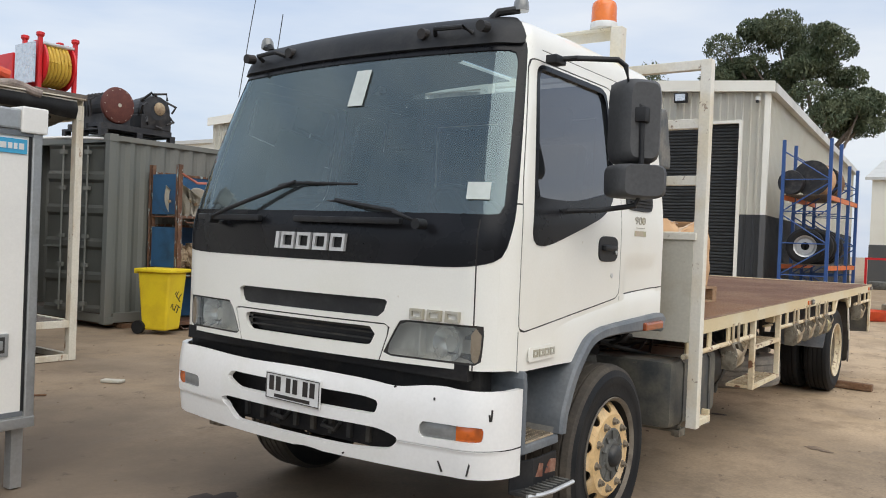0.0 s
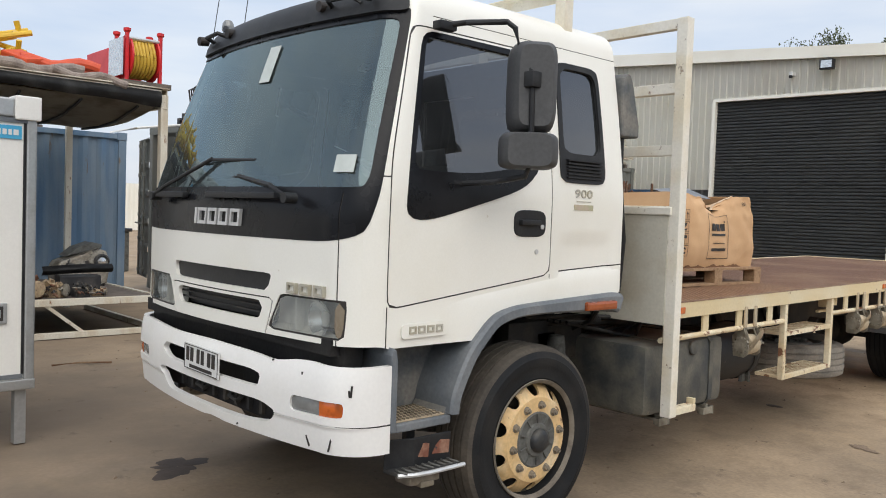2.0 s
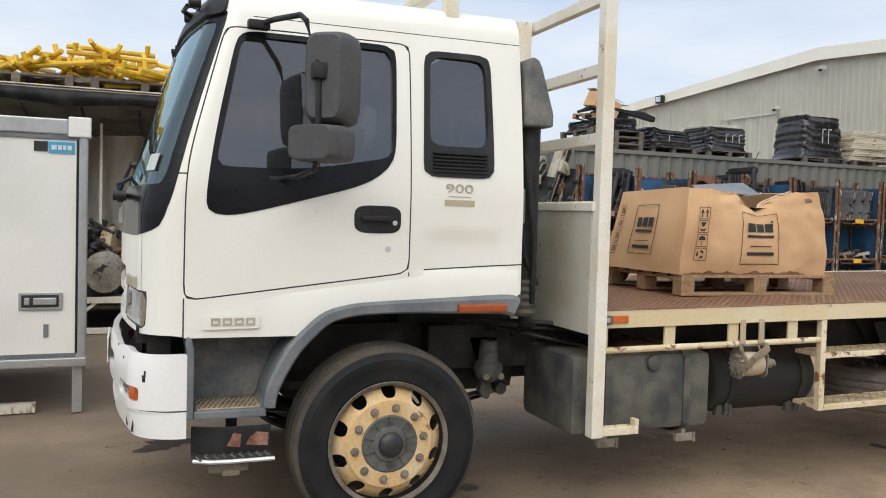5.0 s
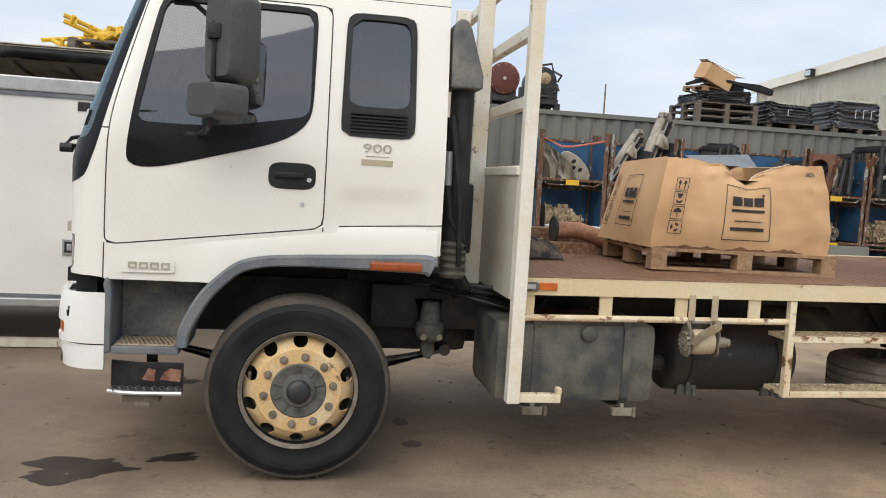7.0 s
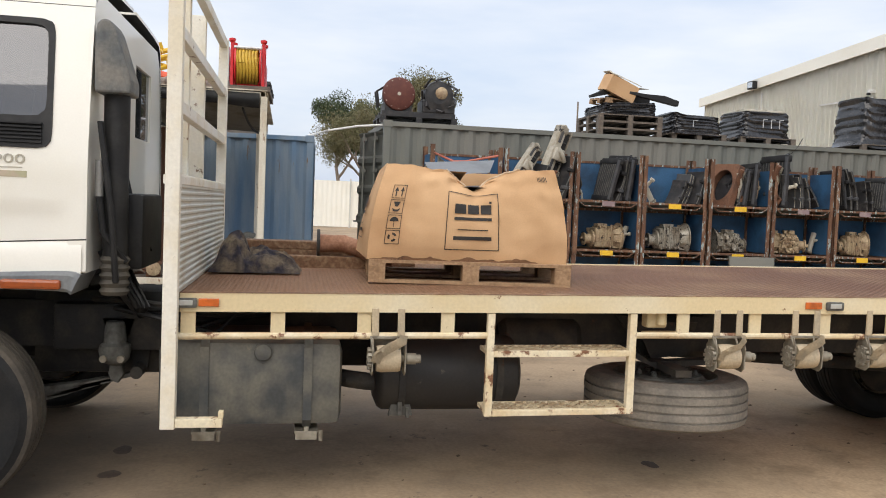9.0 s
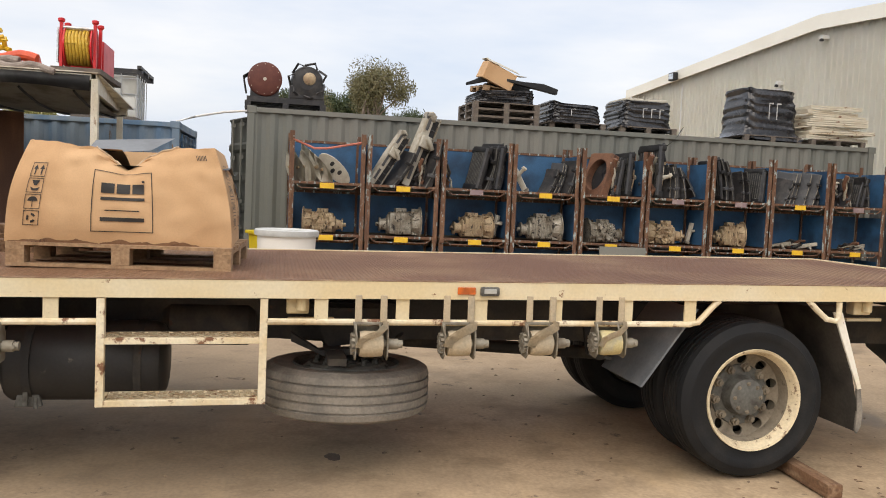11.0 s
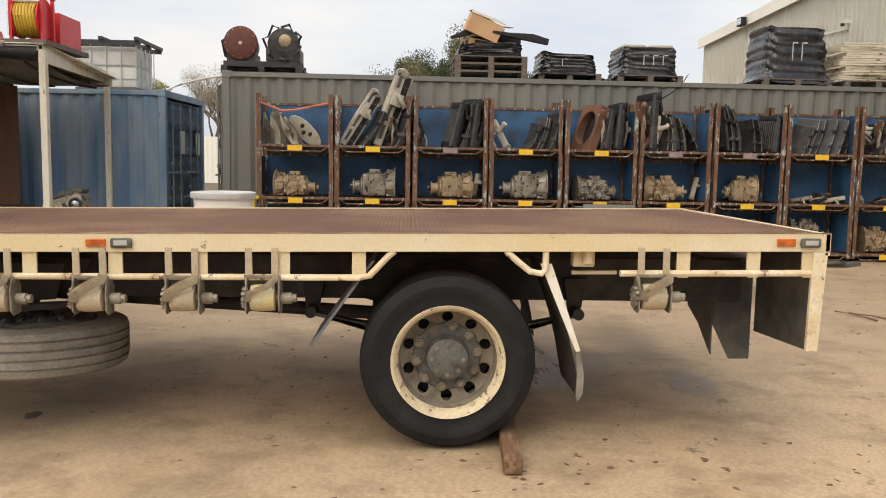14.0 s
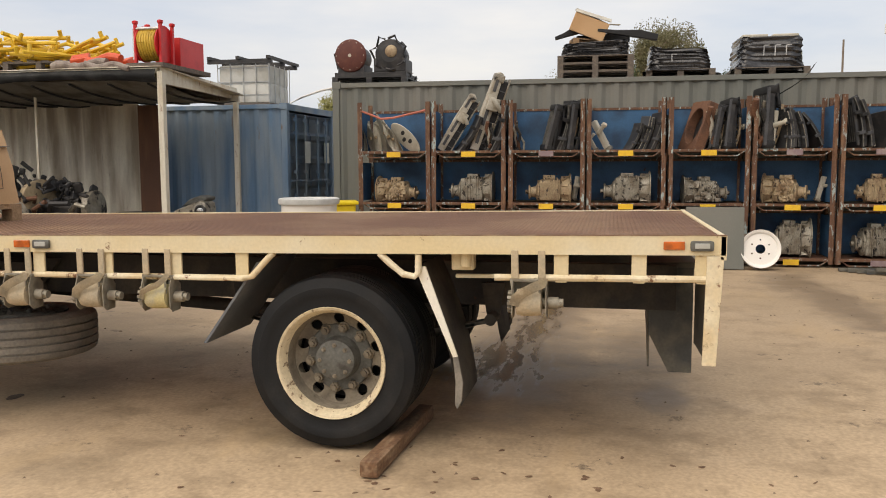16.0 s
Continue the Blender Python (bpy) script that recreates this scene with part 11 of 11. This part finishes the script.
# ---- pallet racking beside the workshop ----
M_rackblue = surface("rack_blue_paint", (0.03, 0.085, 0.27), 0.45, second=(0.04, 0.10, 0.26), scale=4, spots=RUST, spot_amount=0.06, spot_scale=8, grain=0.06, bump=0.05)
M_rackor = surface("rack_orange_paint", (0.62, 0.16, 0.035), 0.5, second=(0.52, 0.13, 0.03), scale=4, spots=RUST_D, spot_amount=0.1, spot_scale=8, grain=0.06, bump=0.05)
rack = thing("pallet_rack", "blue steel pallet rack with orange beams", "rack", (-1.6, 19, 0))
RX0, RX1 = -2.25, -1.15
for y in (17.75, 19.0, 20.25, 21.5):
    for x in (RX0, RX1):
        part("upright", box_bm(x - 0.04, x + 0.04, y - 0.035, y + 0.035, 0, 4.45 if y < 19.1 else 4.0), M_rackblue, rack)
    for k in range(5):
        z = 0.25 + 0.8 * k
        bm = bmesh.new()
        a, b = (RX0, RX1) if k % 2 else (RX1, RX0)
        rod(bm, (a, y, z), (b, y, z + 0.72), 0.018, seg=6)
        rod(bm, (RX0, y, z), (RX1, y, z), 0.016, seg=6)
        part("brace", bm, M_rackblue, rack)
for z in (1.2, 2.95):
    for x in (RX0, RX1):
        part("beam", box_bm(x - 0.03, x + 0.03, 17.78, 21.47, z, z + 0.11), M_rackor, rack, "orange beam")
    for k in range(8):
        y = 17.9 + 0.45 * k
        part("rack_board", box_bm(RX0, RX1, y, y + 0.3, z + 0.112, z + 0.135), M_greypallet, rack)


def tyre_thing(m, label, rim=True):
    e = thing("mounted_tyre" if rim else "bare_tyre", label, "tyre", group="tyres on the rack")
    part("casing", tyre_mesh(0.45, 0.26, 0.26), M_rubber, e, local=True, smooth=True)
    if rim:
        bm = bmesh.new()
        lathe(bm, [(0.1, 0.27), (0.12, 0.28), (0.10, 0.24), (0.02, 0.2), (0.02, 0.1)], (0, 0, 0), "x", 30, 1, False)
        part("rim", bm, M_alum, e, local=True, smooth=True)
    e.matrix_basis = m
    return e


tyre_thing(pose(-1.7, 17.95, 1.335 + 0.45, 0, 0, -80), "black tyre on an alloy rim on the rack")
for k in range(4):
    tyre_thing(pose(-1.6, 18.55 + 0.42 * k, 1.335 + 0.45, 0, 0, -86), "black tyre on the rack", False)
for k, (y, mt, lb) in enumerate(((18.1, M_card, "tan drum lying on the rack"), (19.3, M_oldwood, "rusty drum lying on the rack"))):
    e = thing("steel_drum", lb, "drum", (-1.6, y, 3.085))
    bm = bmesh.new()
    lathe(bm, [(0, 0.0), (0.01, 0.40), (0.0, 0.43), (0.02, 0.43), (0.3, 0.42), (0.32, 0.435), (0.34, 0.42), (0.85, 0.42), (0.86, 0)], (-1.65, y, 3.085 + 0.43), "y", 36)
    part("shell", bm, mt, e, smooth=True)
    bm = bmesh.new()
    lathe(bm, [(-0.005, 0.43), (-0.005, 0.445), (0.03, 0.445), (0.03, 0.43)], (-1.65, y, 3.085 + 0.43), "y", 36)
    part("hoop", bm, M_dark, e, smooth=True)
e = thing("dark_reel", "dark reel standing on the rack", "reel", (-1.9, 17.9, 3.085))
bm = bmesh.new()
lathe(bm, [(0, 0.0), (0, 0.3), (0.1, 0.32), (0.3, 0.3), (0.3, 0)], (-2.1, 17.85, 3.39), "y", 24)
part("spool", bm, M_dark, e, smooth=True)
bm = bmesh.new()
lathe(bm, [(0, 0.0), (0, 0.42), (0.06, 0.46), (0.2, 0.55), (0.24, 0.57), (0.24, 0.53), (0.08, 0.42), (0.07, 0)], (-0.35, 18.9, 0), "z", 36)
tagged(part("red_tub", bm, M_orangered, smooth=True), "orange-red round plastic tub on the ground", "tub")
ct = thing("covered_pile", "pile of pale bags and sheets beside the rack", "pile", (0.3, 23, 0))
rr = random.Random(11)
for k in range(9):
    bm = bmesh.new()
    s = rr.uniform(0.3, 0.6)
    bx(bm, -s, s, -s, s, 0, s * 0.7, s * 0.25, m=pose(rr.uniform(-0.8, 2.2), rr.uniform(22.5, 25), 0.3 * (k % 3), 0, 0, rr.uniform(0, 90)))
    part("bag", bm, (M_bonewhite, M_ibc, M_hub)[k % 3], ct, smooth=True)
fr_ = thing("red_stand", "red steel stand beside the rack", "stand", (-0.8, 21.8, 0))
for x, y in ((-0.9, 21.7), (-0.3, 21.7)):
    part("leg", box_bm(x, x + 0.06, y, y + 0.06, 0, 1.5), M_red, fr_)
part("top", box_bm(-0.9, -0.24, 21.7, 22.2, 1.5, 1.56), M_red, fr_)

# ---- far fence and low clutter behind the containers ----
fence = thing("panel_fence", "pale steel panel fence along the far side", "fence", (-45, 5, 0), kind="structure")
for k in range(24):
    y = -24 + k * 2.4
    bm = bmesh.new()
    corrugated(bm, 2.36, 0.05, 2.85, 0.3, 0.02, 0.25, Matrix.Translation((-45, y, 0)) @ Matrix.Rotation(math.pi / 2, 4, "Z"))
    part("fence_panel", bm, M_clad, fence)
    part("fence_post", box_bm(-44.97, -44.9, y - 0.04, y + 0.04, 0, 3.0), M_roofing, fence)
gb = thing("grey_bin", "grey lidded bin near the far fence", "bin", (-16, 4.2, 0))
part("body", box_bm(-16.4, -15.6, 3.6, 4.5, 0, 0.95, 0.04), M_hub, gb)
part("lid", box_bm(-16.45, -15.55, 3.55, 4.55, 0.95, 1.03, 0.02), M_dark, gb)


# ---- trees ----
M_bark = surface("grey_brown_bark", (0.17, 0.135, 0.105), 0.9, second=(0.28, 0.235, 0.19), scale=3, streak=(3, 3, 0.6), grain=0.2, bump=0.5)
M_leafg = surface("gum_leaf_green", (0.06, 0.085, 0.04), 0.6, second=(0.115, 0.13, 0.065), amount=0.7, scale=1.2, grain=0.2, grain_scale=3, bump=0.0)
M_leafd = surface("dark_leaf_green", (0.035, 0.055, 0.022), 0.6, second=(0.065, 0.085, 0.032), amount=0.7, scale=1.2, grain=0.2, grain_scale=3, bump=0.0)
M_leafy = surface("yellow_green_leaf", (0.34, 0.32, 0.11), 0.6, second=(0.24, 0.24, 0.08), amount=0.7, scale=1.2, grain=0.2, grain_scale=3, bump=0.0)
M_leafpale = surface("pale_dry_leaf", (0.36, 0.31, 0.23), 0.7, second=(0.24, 0.20, 0.14), amount=0.7, scale=1.2, grain=0.2, grain_scale=3, bump=0.0)
M_leafo = surface("olive_leaf", (0.13, 0.125, 0.055), 0.6, second=(0.17, 0.15, 0.075), amount=0.7, scale=1.2, grain=0.2, grain_scale=3, bump=0.0)


def tree(name, at, height, spread, mt, seed, leaves, leaf, label, clumps=26, low=0.35, bare=False):
    """Trunk and forking limbs, with clumps of small leaves at the twig ends."""
    r = random.Random(seed)
    base = Vector(at)
    e = thing(name, label, "tree", at)
    limbs = []
    bm = bmesh.new()

    def grow(p, d, L, rad, depth):
        pts, q = [p], p
        for k in range(4):
            d = (d + Vector((r.uniform(-0.22, 0.22), r.uniform(-0.22, 0.22), r.uniform(-0.05, 0.16)))).normalized()
            q = q + d * (L / 4)
            pts.append(q)
        for a, b, k in zip(pts, pts[1:], range(4)):
            rod(bm, a, b, rad * (1 - 0.12 * k), rad * (1 - 0.12 * (k + 1)), 6 if depth > 1 else 9, False)
        limbs.append((pts, depth))
        if depth < 3 + (1 if bare else 0):
            for k in range(3 if depth < 2 else 2 + (1 if bare else 0)):
                a = r.uniform(0, 6.28)
                out = Vector((math.cos(a), math.sin(a), r.uniform(0.15, 0.8))).normalized()
                grow(pts[-1 if k else 3], (d * 0.5 + out * spread).normalized(), L * r.uniform(0.55, 0.78), rad * 0.55, depth + 1)
    grow(base, Vector((0, 0, 1)), height * 0.38, height * 0.024, 0)
    part("trunk", bm, M_bark, e, "branching trunk", smooth=True)
    ends = [pts[-1] for pts, dpt in limbs if dpt >= 2] + [pts[2] for pts, dpt in limbs if dpt >= 3]
    if not leaves:
        return e
    r.shuffle(ends)
    ends = ends[:clumps]
    verts, faces = [], []
    per = max(1, leaves // len(ends))
    for c in ends:
        R = height * r.uniform(0.06, 0.12)
        for k in range(per):
            v = Vector((r.gauss(0, 1), r.gauss(0, 1), r.gauss(0, 0.75)))
            v = v.normalized() * R * r.uniform(0.2, 1.1) ** 0.6
            p = c + v + Vector((0, 0, R * 0.2))
            q = Euler((r.uniform(0, 6.3), r.uniform(0, 6.3), r.uniform(0, 6.3))).to_matrix()
            s = leaf * r.uniform(0.6, 1.4)
            i = len(verts)
            for dx, dy in ((-1, 0), (0, -0.45), (1, 0), (0, 0.45)):
                verts.append(p + q @ Vector((dx * s, dy * s, 0)))
            faces.append((i, i + 1, i + 2, i + 3))
    me = bpy.data.meshes.new("crown")
    me.from_pydata([tuple(v) for v in verts], [], faces)
    me.materials.append(mt)
    ob = new("crown", me)
    ob.parent = e
    ob.matrix_parent_inverse = world_of(e).inverted()
    return e


def broad_gum(at, height, seed, label):
    """A gum with a broad crown of rounded leaf clumps carried on long bare limbs."""
    r = random.Random(seed)
    e = thing("gum_tree", label, "tree", at)
    base = Vector(at)
    fork = base + Vector((-0.4, 0, height * 0.40))
    bm = bmesh.new()
    pipe(bm, [base, base + Vector((0.15, 0, height * 0.2)), fork], 0.34, 9, False)
    clumps = []
    for k in range(64):
        u = r.uniform(-1, 1)
        px = -3.4 + 6.7 * u
        py = r.uniform(-2.6, 2.6)
        top = height - 1.3 - 5.6 * max(0.0, abs(u + 0.02)) ** 2.6 - 0.5 * (u < -0.35)
        low = height * (0.60 if u < 0.45 else 0.50) + 0.8 * r.random()
        c = base + Vector((px, py, low + (top - low) * r.random() ** 0.75))
        clumps.append((c, r.uniform(0.85, 1.55)))
    for c, R in clumps[::3]:
        mid = fork.lerp(c, 0.5) + Vector((r.uniform(-0.4, 0.4), 0, r.uniform(-0.8, 0.1)))
        for p, q, a, b in ((fork, mid, 0.16, 0.10), (mid, c, 0.10, 0.05)):
            rod(bm, p, q, a, b, 7, False)
    part("trunk", bm, M_bark, e, "pale branching trunk", smooth=True)
    verts, faces = [], []
    for c, R in clumps:
        for k in range(1500):
            v = Vector((r.gauss(0, 1), r.gauss(0, 1), r.gauss(0, 1))).normalized() * R * r.uniform(0.45, 1.12) ** 0.5
            v.z *= 0.72
            if v.z < -0.35 * R and r.random() < 0.6:
                continue
            q = Euler((r.uniform(0, 6.3), r.uniform(0, 6.3), r.uniform(0, 6.3))).to_matrix()
            s, i = 0.13 * r.uniform(0.6, 1.3), len(verts)
            for dx, dy in ((-1, 0), (0, -0.4), (1, 0), (0, 0.4)):
                verts.append(tuple(c + v + q @ Vector((dx * s, dy * s, 0))))
            faces.append((i, i + 1, i + 2, i + 3))
    me = bpy.data.meshes.new("crown")
    me.from_pydata(verts, [], faces)
    me.materials.append(M_leafg)
    ob = new("crown", me)
    ob.parent = e
    ob.matrix_parent_inverse = world_of(e).inverted()
    return e


broad_gum((-9.2, 58, 0), 19.3, 21, "tall spreading gum tree behind the workshop")
tree("gum_tree", (-41, 95, 0), 25, 0.9, M_leafg, 17, 16000, 0.17, "far gum tree above the workshop roof", 50)
tree("bushy_tree", (-150, 10.2, 0), 21.6, 0.62, M_leafd, 4, 26000, 0.2, "dense dark green tree far beyond the fence", 60)
tree("bushy_tree", (-150, 16.2, 0), 22.8, 0.62, M_leafd, 15, 26000, 0.2, "dense dark green tree far beyond the containers", 60)
tree("bushy_tree", (-152, 22.6, 0), 21.8, 0.65, M_leafd, 5, 24000, 0.2, "dense dark green tree far beyond the containers", 60)
tree("bare_tree", (-62, 12.4, 0), 13.6, 0.5, M_leafo, 33, 20000, 0.085, "thin grey-green tree beyond the containers", 30)
tree("bushy_tree", (-60, 8.2, 0), 10.4, 0.75, M_leafo, 9, 16000, 0.075, "thin-leaved olive tree beyond the containers", 38)
tree("bare_tree", (-60, -7.4, 0), 9.0, 0.7, M_leafpale, 21, 5200, 0.05, "nearly bare pale tree beyond the fence", 30, bare=True)
tree("bare_tree", (-58, -9.6, 0), 7.8, 0.7, M_leafpale, 25, 4600, 0.055, "nearly bare pale tree beyond the fence", 30, bare=True)
tree("bushy_tree", (-60, -12.6, 0), 8.4, 0.7, M_leafy, 31, 14000, 0.08, "olive bush beyond the fence", 40)
bm = bmesh.new()
rod(bm, (-60, 24.2, 0), (-60, 24.2, 10.6), 0.10, 0.07, 8)
tagged(part("power_pole", bm, M_bark), "thin grey pole far behind the yard", "pole")


def far_woods():
    """A low belt of trees far off on the open side of the yard, as one mass of leaves."""
    r = random.Random(77)
    verts, faces = [], []
    for k in range(150):
        y = -75 + k * 1.1 + r.uniform(-1, 1)
        x, hgt = 44 + r.uniform(-4, 4), r.uniform(3.5, 8.0) * (1.0 + 0.35 * math.sin(k * 0.23))
        for q in range(90):
            c = Vector((x + r.gauss(0, 1.4), y + r.gauss(0, 1.4), abs(r.gauss(0.5, 0.28)) * hgt))
            m = Euler((r.uniform(0, 6.3), r.uniform(0, 6.3), r.uniform(0, 6.3))).to_matrix()
            i, s = len(verts), r.uniform(0.35, 0.8)
            for dx, dy in ((-1, 0), (0, -0.6), (1, 0), (0, 0.6)):
                verts.append(tuple(c + m @ Vector((dx * s, dy * s, 0))))
            faces.append((i, i + 1, i + 2, i + 3))
    me = bpy.data.meshes.new("far_woods")
    me.from_pydata(verts, [], faces)
    me.materials.append(M_leafd)
    return tagged(new("far_woods", me), "low dark belt of trees far beyond the yard", "woods", kind="stuff")


far_woods()
